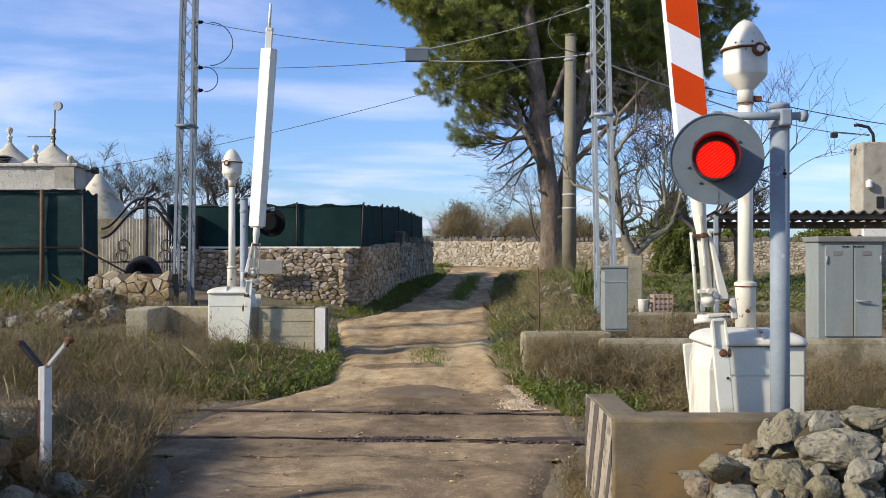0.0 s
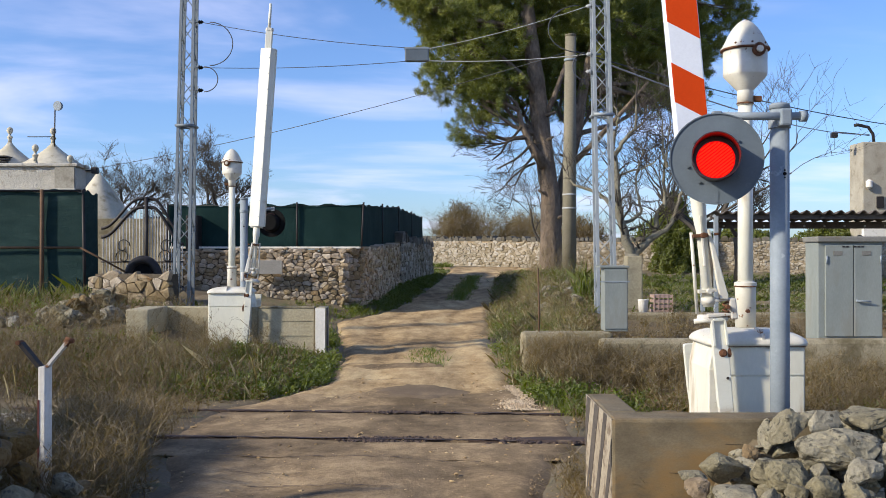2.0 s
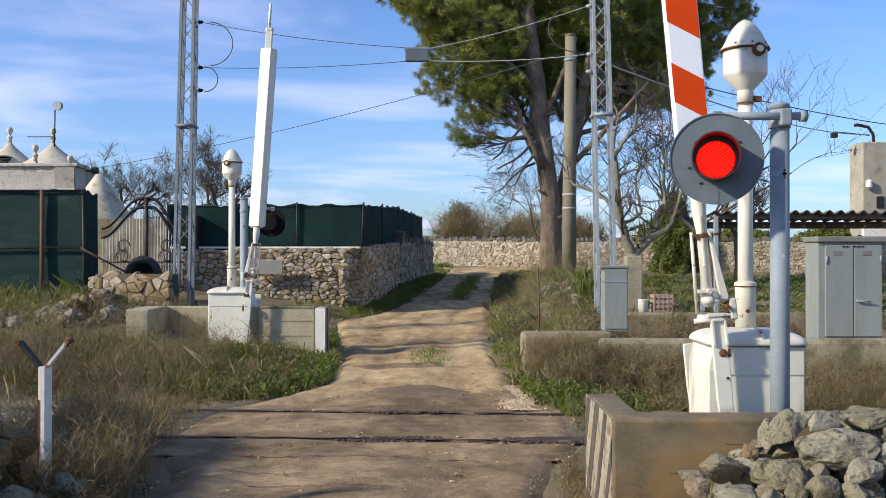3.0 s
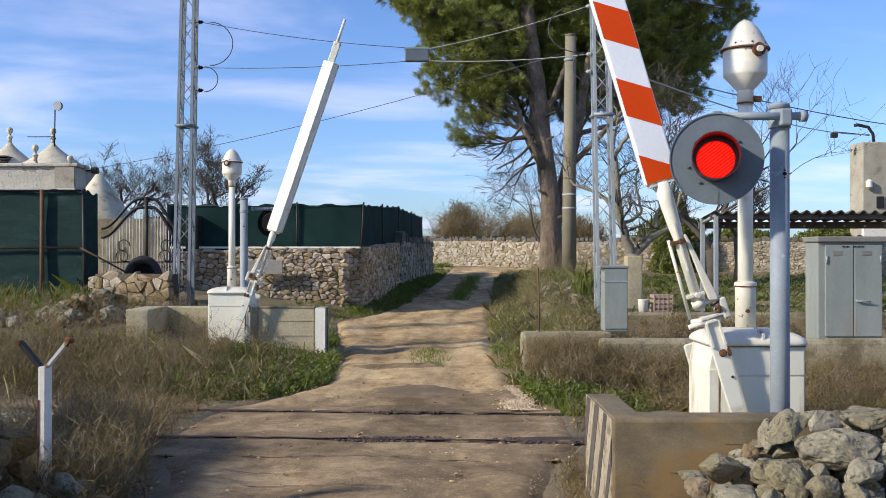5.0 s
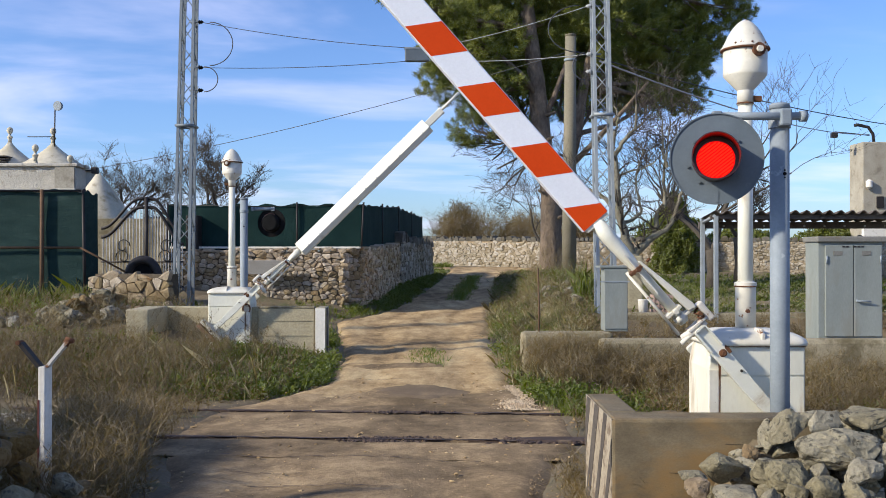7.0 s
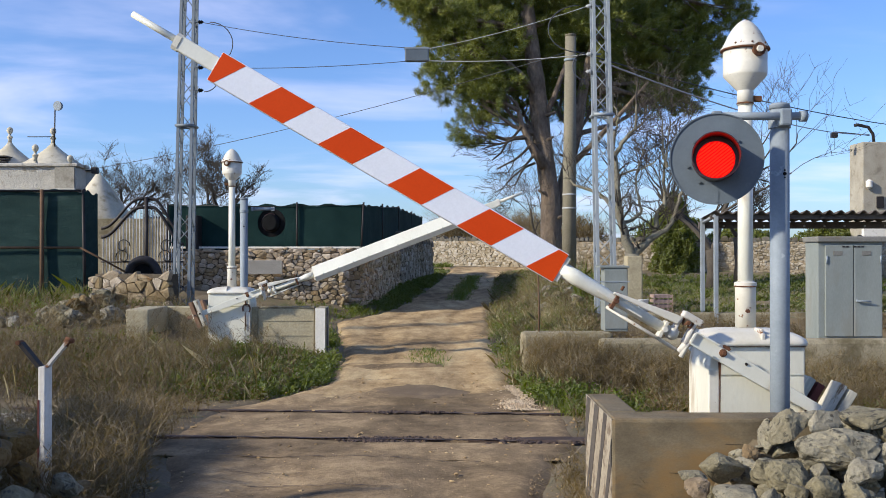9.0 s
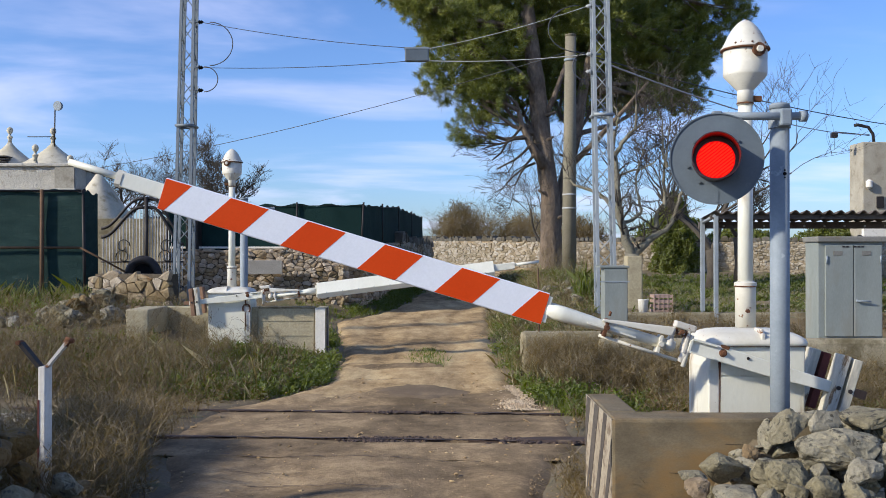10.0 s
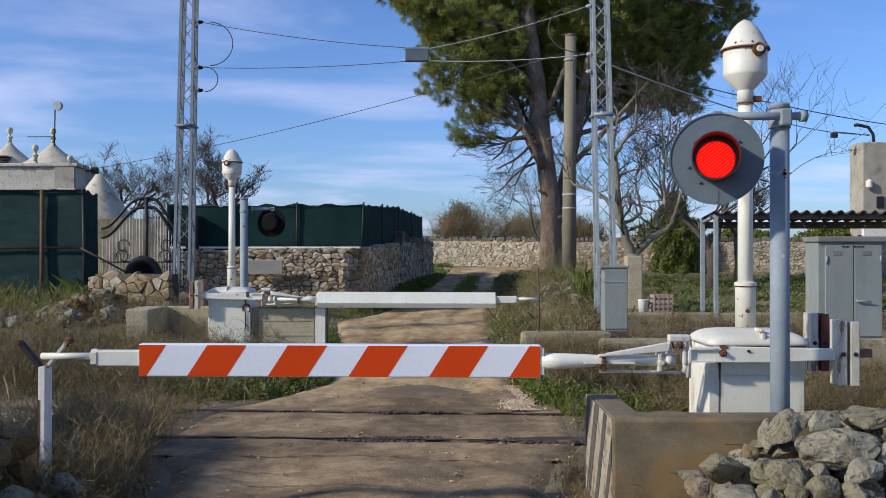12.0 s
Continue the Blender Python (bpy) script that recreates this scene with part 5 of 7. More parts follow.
make_wire("overhead_wire", (2.56, 15.2, 4.89), (18.3, 40.0, 6.86), 0.33, 0.015, M_CABLE, "pale twisted cable running to the tower", 30)
make_wire("overhead_wire", (3.29, 24.0, 7.0), (20.0, 36.0, 6.42), 0.34, 0.016, M_WIRE, "far cable crossing the sky")

jb = thing("junction_box", (*BOX, 5.0), "grey box hung between two wires", "junction box")
part("box", Geo().box(BOX[0] - 0.2, BOX[1] - 0.06, 4.985, BOX[0] + 0.2, BOX[1] + 0.06, 5.205), M_DISC, jb, bevel=0.015)
part("lip", Geo().box(BOX[0] - 0.21, BOX[1] - 0.07, 5.19, BOX[0] + 0.21, BOX[1] + 0.07, 5.215), M_GALV, jb)


def make_insulators(m, side, heights, shell, label):
    for z in heights:
        t = thing("wire_insulator", (m[0], m[1], z), label, "insulator", "wire insulators")
        part("bracket", Geo().rod((m[0] - side * 0.16, m[1], z), (m[0] + side * 0.03, m[1], z), 0.014, n=8), M_MAST_DULL, t)
        part("pin", Geo().rod((m[0] - side * 0.01, m[1], z - 0.05), (m[0] - side * 0.01, m[1], z + 0.07), 0.009, n=6), M_MAST_DULL, t)
        part("shell", Geo().tube([(m[0] + side * a, m[1], z) for a in (0.0, 0.02, 0.035, 0.05, 0.065, 0.085)], [0.02, 0.042, 0.024, 0.036, 0.022, 0.012], 10), shell, t, "ribbed insulator shell")


make_insulators((-4.30, 16.38), 1, (5.82, 5.02, 4.62), M_BLACK, "dark insulator bolted to the mast")
make_insulators((2.40, 15.1), -1, (5.76, 4.98, 4.70), M_CABLE, "small pale insulator bolted to the mast")


def make_loop(c, rx, rz, label, s=1):
    pts = [Vector((c[0] + s * rx * math.sin(a) ** 1 * (1 if a < math.pi else 1), c[1], c[2] + rz * math.cos(a))) for a in [math.pi * i / 14 for i in range(15)]]
    solid("jumper_wire", Geo().tube(pts, 0.009, 5), M_WIRE, tuple(pts[0]), label, "wire", "jumper loops")


make_loop((-4.08, 16.3, 5.42), 0.40, 0.38, "looped jumper wire between insulators")
make_loop((-4.18, 16.3, 4.80), 0.24, 0.22, "small looped jumper wire at the mast")
make_loop((2.2, 15.05, 5.38), 0.50, 0.38, "looped jumper wire at the pale mast", -1)
make_loop((2.30, 15.08, 4.78), 0.20, 0.22, "small jumper loop at the pale mast", -1)

# ---------------------------------------------------------------- shade-net fences
def net_panel(g, p, q, bp, bq, tp, tq, seed, cols=26, rows=8):
    rng = random.Random(seed)
    d = Vector((q[0] - p[0], q[1] - p[1], 0))
    n = Vector((-d.y, d.x, 0)).normalized()
    v = []
    for j in range(rows + 1):
        for i in range(cols + 1):
            u, h = i / cols, j / rows
            x, y = p[0] + d.x * u, p[1] + d.y * u
            z = (bp + (bq - bp) * u) * (1 - h) + (tp + (tq - tp) * u) * h
            if j == rows:
                z += 0.03 * math.sin(u * 40 + seed) + rng.uniform(-0.02, 0.02)
            o = 0.022 * noise.noise(Vector((x * 1.6, y * 1.6, z * 1.2 + seed)))
            v.append((x + n.x * o, y + n.y * o, z))
    k = cols + 1
    back = [(a + n.x * 0.012, b + n.y * 0.012, c) for a, b, c in v]
    f = [(j * k + i, j * k + i + 1, (j + 1) * k + i + 1, (j + 1) * k + i) for j in range(rows) for i in range(cols)]
    m = len(v)
    f2 = [tuple(m + i for i in q4[::-1]) for q4 in f]
    return g.add(v + back, f + f2, True)


nf = thing("net_fence", (-3.5, 20.2, 1.8), "dark green shade net fence on top of the stone wall", "fence")
runs = (((-6.2, 21.03), (-1.86, 21.2), 1.80, 1.86, 2.84, 2.85), ((-1.86, 21.2), (-1.32, 27.8), 1.86, 2.1, 2.85, 3.13), ((-1.32, 27.8), (-0.72, 33.0), 2.15, 2.1, 3.10, 3.02))
for i, (p, q, b0, b1, t0, t1) in enumerate(runs):
    part("net", net_panel(Geo(), p, q, b0, b1, t0, t1, i), M_NET, nf, "dark green netting")
    k = 3 if i == 0 else 2
    for j in range(k):
        u = j / k
        x, y = p[0] + (q[0] - p[0]) * u, p[1] + (q[1] - p[1]) * u - 0.04
        part("fence_post", Geo().rod((x, y, b0 + (b1 - b0) * u - 0.1), (x + (0.06 if (i, j) == (1, 0) else 0), y, t0 + (t1 - t0) * u + 0.06), 0.022, n=8), M_IRON, nf)
    part("top_wire", Geo().tube([(p[0], p[1] - 0.03, t0), ((p[0] + q[0]) / 2, (p[1] + q[1]) / 2 - 0.03, (t0 + t1) / 2 - 0.03), (q[0], q[1] - 0.03, t1)], 0.008, 5), M_IRON, nf)

yf = thing("yard_fence", (-7.5, 17.5, 0.8), "tall dark green netted fence with rusty tubes", "fence")
part("net", net_panel(Geo(), (-12.5, 17.55), (-6.75, 17.55), 0.72, 0.78, 2.93, 2.93, 9, 40, 14), M_NET_LIT, yf, "dark green netting")
part("net", net_panel(Geo(), (-6.75, 17.55), (-6.70, 18.1), 0.75, 0.8, 2.93, 2.88, 11, 8, 14), M_NET_LIT, yf, "sagging corner of netting")
for x in (-7.52, -9.6, -11.7):
    part("upright_tube", Geo().rod((x, 17.48, 0.6), (x, 17.48, 2.95), 0.04, n=10), M_BROWNPIPE, yf, "rusty brown tube")
part("upright_tube", Geo().rod((-6.74, 17.56, 0.6), (-6.78, 17.56, 2.94), 0.03, n=10), M_IRON, yf)
part("cross_tube", Geo().rod((-12.5, 17.47, 1.86), (-6.8, 17.47, 1.86), 0.022, n=8), M_BROWNPIPE, yf)
part("cross_tube", Geo().rod((-6.8, 17.47, 1.86), (-6.1, 17.9, 1.4), 0.018, n=8), M_BROWNPIPE, yf)
part("top_tube", Geo().rod((-12.5, 17.5, 2.93), (-6.8, 17.5, 2.93), 0.02, n=8), M_IRON, yf)

# ---------------------------------------------------------------- trulli and the whitewashed house
hs = thing("house", (-11.5, 22.5, 0.8), "flat-roofed whitewashed stone house behind the fence", "house")
part("wall", Geo().box(-17, 22.05, 0.5, -8.70, 22.6, 3.27), M_TOWER, hs, "beige rendered wall", bevel=0.02)
part("parapet", Geo().box(-17, 22.0, 3.27, -8.66, 22.62, 3.80), M_LIME, hs, "flaking white parapet", bevel=0.03)
part("coping", Geo().box(-17.1, 21.93, 3.80, -8.60, 22.68, 3.88), M_LIME, hs, "whitewashed coping", bevel=0.02)
part("ledge", Geo().box(-17.1, 21.92, 3.22, -8.66, 22.0, 3.29), M_LIME, hs, bevel=0.01)
part("corner_pier", Geo().box(-9.15, 21.955, 3.285, -8.69, 22.0, 3.80), M_TOWER, hs, "sand-coloured corner pier")
part("downpipe", Geo().rod((-8.64, 22.45, 0.8), (-8.64, 22.45, 3.3), 0.035, n=10), M_IRON, hs, "dark downpipe")
lamp = thing("wall_lamp", (-8.68, 23.2, 3.8), "dark floodlight at the roof corner", "lamp")
part("housing", Geo().box(-8.50, 22.5, 3.68, -8.36, 22.66, 3.84), M_IRON, lamp, bevel=0.02)
part("bracket", Geo().rod((-8.68, 22.58, 3.76), (-8.48, 22.58, 3.76), 0.02, n=6), M_IRON, lamp)


def make_trullo(x, y, z0, r, apex, label, slots=False, curve=1.25, material=None):
    t = thing("trullo_roof", (x, y, z0), label, "cone roof", "trullo roofs")
    prof = []
    for i in range(11):
        u = i / 10
        prof.append((r * (1 - u) ** curve + 0.05, (apex - z0) * u))
    cone = part("cone", Geo().lathe((x, y, z0), prof, 28), material or M_TRULLO, t, "limewashed stone cone" if not material else "bare stone cone")
    h = apex - z0
    if z0 > 4:
        part("drum", Geo().rod((x, y, 0.8), (x, y, z0 + 0.02), r, r, 28), M_TOWER, t, "round stone drum below the cone")
    if not material:
        part("pinnacle", Geo().lathe((x, y, z0), [(0.06, h - 0.02), (0.05, h + 0.06), (0.075, h + 0.12), (0.085, h + 0.15), (0.035, h + 0.20), (0.035, h + 0.24), (0.075, h + 0.29), (0.09, h + 0.35), (0.075, h + 0.41), (0.02, h + 0.45)], 16), M_TRULLO, t, "white carved pinnacle")
    if slots:
        for k in range(3):
            part("vent_slot", Geo().box(x - 0.12, y - r * 0.80, z0 + 0.26 + 0.08 * k, x + 0.3, y - r * 0.4, z0 + 0.30 + 0.08 * k), M_IRON, cone, "dark vent slot")
    return t


make_trullo(-11.3, 27.0, 4.1, 1.15, 4.95, "white cone roof with a carved pinnacle")
make_trullo(-12.83, 27.6, 4.1, 1.15, 5.05, "white cone roof with dark vent slots", True)
make_trullo(-11.2, 25.6, 3.4, 0.62, 4.30, "small white cone behind the parapet")
make_trullo(-10.4, 26.0, 3.4, 0.5, 4.05, "small white pinnacle behind the parapet")
make_trullo(-9.2, 24.9, 1.0, 2.05, 3.9, "pale stone cone beside the gate", False, 1.0, M_TRULLO)
ant = thing("aerial", (-11.2, 26.9, 5.3), "thin roof aerial with a small dish", "aerial")
part("mast", Geo().rod((-11.22, 26.9, 4.6), (-11.2, 26.9, 6.1), 0.02, n=6), M_IRON, ant)
part("dish", Geo().rod((-11.1, 26.8, 6.0), (-11.07, 26.9, 6.0), 0.14, 0.12, 16), M_GALV, ant)
part("crossbar", Geo().rod((-12.0, 26.9, 5.12), (-11.2, 26.9, 5.12), 0.012, n=6), M_IRON, ant)

# ---------------------------------------------------------------- gate
gw = thing("gate_wall", (-6.0, 21.4, 0.8), "pale plastered wall behind the gate", "wall")
part("wall", Geo().box(-9.5, 21.3, 0.4, -5.2, 21.5, 2.55), M_CONC_OLD, gw, bevel=0.02)
part("pier", Geo().box(-5.72, 20.7, 0.4, -5.45, 21.1, 2.6), M_IRON, gw, "dark gate post in the shade", bevel=0.03)


def make_gate(x0, x1, y, zb, zlow, zhigh, rising, label):
    t = thing("gate_leaf", (x0, y, zb), label, "gate", "gate leaves")

    def top(u, off):
        e = u if rising else 1 - u
        return zlow + (zhigh - zlow) * (0.5 - 0.5 * math.cos(math.pi * min(1, e * 1.1))) + off

    for off, r in ((0.0, 0.035), (0.19, 0.03)):
        part("top_curve", Geo().tube([(x0 + (x1 - x0) * i / 14, y, top(i / 14, off)) for i in range(15)], r, 8), M_IRON, t, "dark curved top rail")
    n = 13
    for i in range(n):
        u = (i + 0.5) / n
        x = x0 + (x1 - x0) * u
        part("bar", Geo().rod((x, y, zb), (x, y, top(u, 0)), 0.011, n=6), M_CABLE, t)
    for z in (zb + 0.08, zb + 0.62):
        part("rail", Geo().rod((x0, y, z), (x1, y, z), 0.018, n=6), M_IRON, t)
    for z, s in ((zb + 0.95, 1), (zb + 0.72, -1)):
        cx = (x0 + x1) / 2
        part("scroll", Geo().tube([(cx + s * 0.16 * math.cos(a) * (1 - a / 9), y - 0.02, z + 0.18 * math.sin(a) * (1 - a / 9)) for a in [k * 0.5 for k in range(13)]], 0.011, 6), M_IRON, t, "iron scroll")
    return t


make_gate(-7.40, -6.46, 20.2, 0.95, 2.10, 2.75, True, "closed iron gate leaf with white bars and scrolls")
make_gate(-6.38, -5.62, 20.2, 0.95, 1.95, 2.75, False, "closed iron gate leaf beside the mast")
solid("gate_post", Geo().rod((-6.42, 20.18, 0.8), (-6.42, 20.18, 2.98), 0.045, n=10), M_IRON, (-6.42, 20.18, 0.8), "dark iron post between the gate leaves", "post")
ty = thing("old_tyre", (-6.0, 18.6, 1.0), "half-buried dark tyre before the gate", "tyre")
part("tyre", Geo().tube([(-5.98 + 0.30 * math.cos(a), 18.6, 1.26 + 0.36 * math.sin(a)) for a in [math.pi * k / 16 for k in range(17)]], 0.09, 10), M_IRON, ty)
part("filling", Geo().rod((-5.98, 18.57, 1.25), (-5.98, 18.63, 1.25), 0.30, n=24), M_BLACK, ty)
solid("plaque", Geo().box(-4.30, 20.30, 1.30, -3.50, 20.345, 1.60), M_PLAQUE, (-3.9, 20.3, 1.4), "plain grey board fixed to the stone wall", "board", bevel=0.01)

# ---------------------------------------------------------------- cabinets, pillar, shelter and tower
c1 = thing("relay_cabinet", (4.85, 12.3, 0.6), "grey steel double-door relay cabinet", "cabinet")
body = part("body", Geo().box(4.93, 12.26, 0.60, 5.78, 12.69, 1.92), M_CABINET, c1, bevel=0.01)
part("roof", Geo().box(4.90, 12.2, 1.90, 5.83, 12.72, 1.975), M_CAP, c1, "slightly overhanging roof", bevel=0.015)
for x0, x1 in ((5.02, 5.385), (5.395, 5.76)):
    dr = part("door", Geo().box(x0, 12.235, 0.66, x1, 12.262, 1.86), M_CABINET, body, bevel=0.005)
    part("vent", Geo().box((x0 + x1) / 2 - 0.08, 12.23, 1.725, (x0 + x1) / 2 + 0.04, 12.238, 1.785), M_CAP, dr)
    part("hinge", Geo().rod((x0 + 0.015 if x0 < 5.2 else x1 - 0.015, 12.228, 1.62), (x0 + 0.015 if x0 < 5.2 else x1 - 0.015, 12.228, 1.72), 0.012, n=6), M_GALV, dr)
part("handle", Geo().rod((5.42, 12.20, 1.13), (5.60, 12.20, 1.12), 0.012, n=8).rod((5.43, 12.24, 1.13), (5.43, 12.19, 1.13), 0.018, n=8), M_GALV, body, "bar handle")
g = Geo()
for k in range(6):
    if k != 2:
        g.box(5.24 + k * 0.05, 12.23, 1.83, 5.275 + k * 0.05, 12.236, 1.85)
part("nameplate_mark", g, M_IRON, body, "small dark unreadable lettering")

c2 = thing("small_cabinet", (2.2, 12.75, 0.62), "narrow grey steel cabinet on the concrete wall", "cabinet")
b2 = part("body", Geo().box(2.19, 12.62, 0.695, 2.50, 12.95, 1.56), M_CABINET, c2, bevel=0.006)
part("roof", Geo().box(2.12, 12.59, 1.555, 2.52, 12.98, 1.585), M_CABINET, c2, bevel=0.006)
part("door", Geo().box(2.185, 12.605, 0.73, 2.49, 12.622, 1.54), M_CABINET, b2, bevel=0.004)
part("strap", Geo().box(2.12, 12.598, 1.36, 2.52, 12.604, 1.38), M_MAST, b2)
solid("concrete_pillar", Geo().box(3.2, 16.2, 0.3, 3.47, 16.5, 1.71), M_CONC, (3.3, 16.3, 0.4), "square concrete pillar beside the cabinet", "pillar", bevel=0.02)
bk = thing("small_bucket", (3.28, 14.9, 0.6), "small whitish bucket by the kerb", "bucket")
part("pail", Geo().lathe((3.22, 15.0, 0.74), [(0.07, 0), (0.085, 0.26), (0.09, 0.27)], 14), M_WHITEWASH, bk)
cr = thing("crate", (3.45, 14.9, 0.6), "pinkish slatted plastic crate", "crate")
for k in range(4):
    part("slat", Geo().box(3.38, 14.95, 0.80 + k * 0.08, 3.67, 15.25, 0.845 + k * 0.08), M_CRATE, cr)
for k in range(5):
    part("rib", Geo().box(3.375 + k * 0.075, 14.94, 0.76, 3.395 + k * 0.0725, 14.955, 1.10), M_CRATE, cr)

sh = thing("shelter", (4.0, 15.0, 0.7), "open shelter with corrugated fibre-cement roof", "shelter")
g = Geo()
n, pitch = 330, 0.177
x0, x1 = 4.22, 10.2
for layer in (0, 1):
    v = []
    for yy, zz in ((14.5, 2.40), (15.35, 2.30)):
        for i in range(n + 1):
            x = x0 + (x1 - x0) * i / n
            v.append((x, yy, zz + 0.028 * math.cos(2 * math.pi * x / pitch) - layer * 0.012))
    f = [(i, i + 1, n + 2 + i, n + 1 + i) for i in range(n)]
    g.add(v, f if layer == 0 else [q[::-1] for q in f], True)
g.f += [(i, i + 2 * n + 2, i + 2 * n + 3, i + 1) for i in range(n)]
g.s += [False] * n
part("roof", g, M_CORR, sh, "corrugated grey-brown roof sheets")
part("fascia", Geo().box(4.2, 14.62, 2.29, 10.2, 14.68, 2.36), M_CORR, sh, "dark edge beam")
part("side_rail", Geo().rod((4.25, 14.6, 2.34), (4.25, 15.3, 2.25), 0.025, n=8), M_MAST, sh)
part("back_beam", Geo().box(4.2, 15.28, 2.16, 10.2, 15.34, 2.27), M_CORR, sh, "dark rear beam")
for x, y in ((4.25, 15.26), (4.28, 14.62), (8.5, 14.65)):
    part("post", Geo().box(x - 0.03, y - 0.03, 0.5, x + 0.03, y + 0.03, 2.33), M_MAST, sh, "grey steel post")
for k in range(9):
    part("roof_bolt", Geo().rod((4.6 + k * 0.33, 15.27, 2.20), (4.6 + k * 0.33, 15.285, 2.20), 0.018, n=6), M_CABLE, sh)

tw = thing("water_tower", (18.5, 40.0, 1.0), "pale rendered concrete tower with a bent lamp arm", "tower")
part("shaft", Geo().box(18.0, 40, 0.5, 20.5, 41.3, 6.55), M_TOWER, tw, bevel=0.06)
part("base", Geo().box(17.95, 39.8, 0.5, 20.6, 40.0, 2.95), M_WHITEWASH, tw, bevel=0.03)
part("vent", Geo().box(18.6, 39.95, 3.7, 18.9, 40.0, 4.2), M_IRON, tw, "dark opening")
part("bulkhead_lamp", Geo().lathe((18.25, 39.9, 4.5), [(0.05, 0), (0.14, 0.1), (0.14, 0.35), (0.05, 0.42)], 12), M_WHITEWASH, tw)
part("bent_pipe", Geo().tube([(18.6, 40.2, 6.4), (18.55, 40.2, 6.9), (18.35, 40.2, 7.2), (17.9, 40.2, 7.3), (17.75, 40.2, 7.28)], 0.07, 8), M_IRON, tw, "dark bent pipe")
part("wire_arm", Geo().rod((18.4, 40.2, 6.85), (16.9, 40.2, 7.0), 0.025, n=6).box(16.75, 40.1, 6.75, 17.0, 40.3, 6.95), M_IRON, tw)

stake = solid("fence_stake", Geo().tube([(1.30, 12.7, 0.3), (1.31, 12.7, 1.0), (1.29, 12.68, 1.55)], [0.014, 0.013, 0.010], 6), M_BROWNPIPE, (1.3, 12.7, 0.3), "thin rusty stake among the weeds", "stake")
# ---------------------------------------------------------------- trees
def branch(g, rng, p, d, length, r, level, tips, wob=0.22, n=6, low=0.5, up=0.1, more=0):
    """A crooked branch that forks on its way; tips collects the ends."""
    steps = max(3, int(length / 0.28)) if level > 1 else 3
    pts, rad = [p], [r]
    q, dd = Vector(p), Vector(d).normalized()
    for i in range(steps):
        dd = (dd + Vector((rng.gauss(0, wob), rng.gauss(0, wob), rng.gauss(up * 0.5, wob * 0.8)))).normalized()
        q = q + dd * (length / steps)
        pts.append(q.copy())
        rad.append(r * (1 - low * (i + 1) / steps))
    g.tube(pts, rad, n if level > 2 else (5 if level == 2 else 3), caps=False)
    tips.append((q.copy(), dd.copy(), level))
    if level <= 0:
        return
    kids = 3 + (rng.random() < 0.5) + (more if level <= 2 else 0)
    for k in range(kids):
        i = rng.randrange(max(1, steps // 3), steps + 1)
        a = rng.uniform(0, 2 * math.pi)
        side = Vector((math.cos(a), math.sin(a) * 0.8, rng.uniform(-0.2, 0.7)))
        nd = (dd * 0.75 + side * 0.75).normalized()
        branch(g, rng, pts[i], nd, length * rng.uniform(0.52, 0.82), max(rad[i] * 0.58, 0.0052), level - 1, tips, wob, n, low, up, more)


def bare_tree(x, y, forks, r, level, seed, label, name="bare_tree", wob=0.20, more=0):
    """forks: leading branches as direction and length, from the top of a short trunk."""
    rng = random.Random(seed)
    z = float(ground_z(x, y)) - 0.1
    t = thing(name, (x, y, z), label, "tree", "bare trees")
    g = Geo()
    h = forks[0][2]
    g.tube([(x, y, z), (x + 0.04, y, z + h * 0.5), (x - 0.02, y, z + h)], [r * 1.3, r * 1.05, r], 12)
    part("trunk", g, M_TWIG, t, "grey-brown trunk")
    tips = []
    for d, ln, _ in forks:
        g = Geo()
        branch(g, rng, Vector((x - 0.02, y, z + h - 0.05)), Vector(d), ln, r * 0.5, level, tips, wob, more=more)
        part("limb", g, M_TWIG, t, "leafless crooked branches")
    return t


def fruit_tree(y, base, limbs, seed, label):
    """An old tree with a short trunk and long crooked limbs, given by their way in x and z, their swing in depth and thickness."""
    rng = random.Random(seed)
    z = float(ground_z(base[0], y)) - 0.1
    t = thing("bare_tree", (base[0], y, z), label, "tree", "bare trees")
    part("trunk", Geo().tube([(base[0] + 0.02, y, z), (base[0] - 0.03, y, (z + base[1]) / 2), (base[0], y, base[1])], [0.22, 0.17, 0.16], 14), M_BARK_PALE, t, "pale grey trunk")
    for way, swing, r0, r1 in limbs:
        n = len(way) - 1
        g = Geo()
        pts, rad = [], []
        for i in range(n * 4 + 1):
            k, u = min(i // 4, n - 1), i / 4 - min(i // 4, n - 1)
            (xa, za), (xb, zb) = way[k], way[k + 1]
            f = i / (n * 4)
            pts.append(Vector((xa + (xb - xa) * u + rng.uniform(-0.022, 0.022), y + swing * f + rng.uniform(-0.02, 0.02), za + (zb - za) * u)))
            rad.append(r0 + (r1 - r0) * f ** 0.7)
        g.tube(pts, rad, 9, caps=False)
        limb = part("limb", g, M_BARK_PALE, t, "pale crooked limb")
        g = Geo()
        tips = []
        for i in range(3, len(pts)):
            d = (pts[i] - pts[i - 1]).normalized()
            for _ in range(rng.random() < 0.8):
                a = rng.uniform(0, 2 * math.pi)
                nd = d * 0.5 + Vector((math.cos(a), 0.7 * math.sin(a), rng.uniform(-0.3, 0.7))) * 0.8
                branch(g, rng, pts[i], nd, rng.uniform(0.35, 0.75), max(0.010, rad[i] * 0.34), 2, tips, 0.30)
        branch(g, rng, pts[-1], pts[-1] - pts[-2], 0.6, r1 * 0.9, 3, tips, 0.2)
        part("twig_spray", g, M_TWIG, limb, "dark leafless twigs", kind="stuff")
    return t


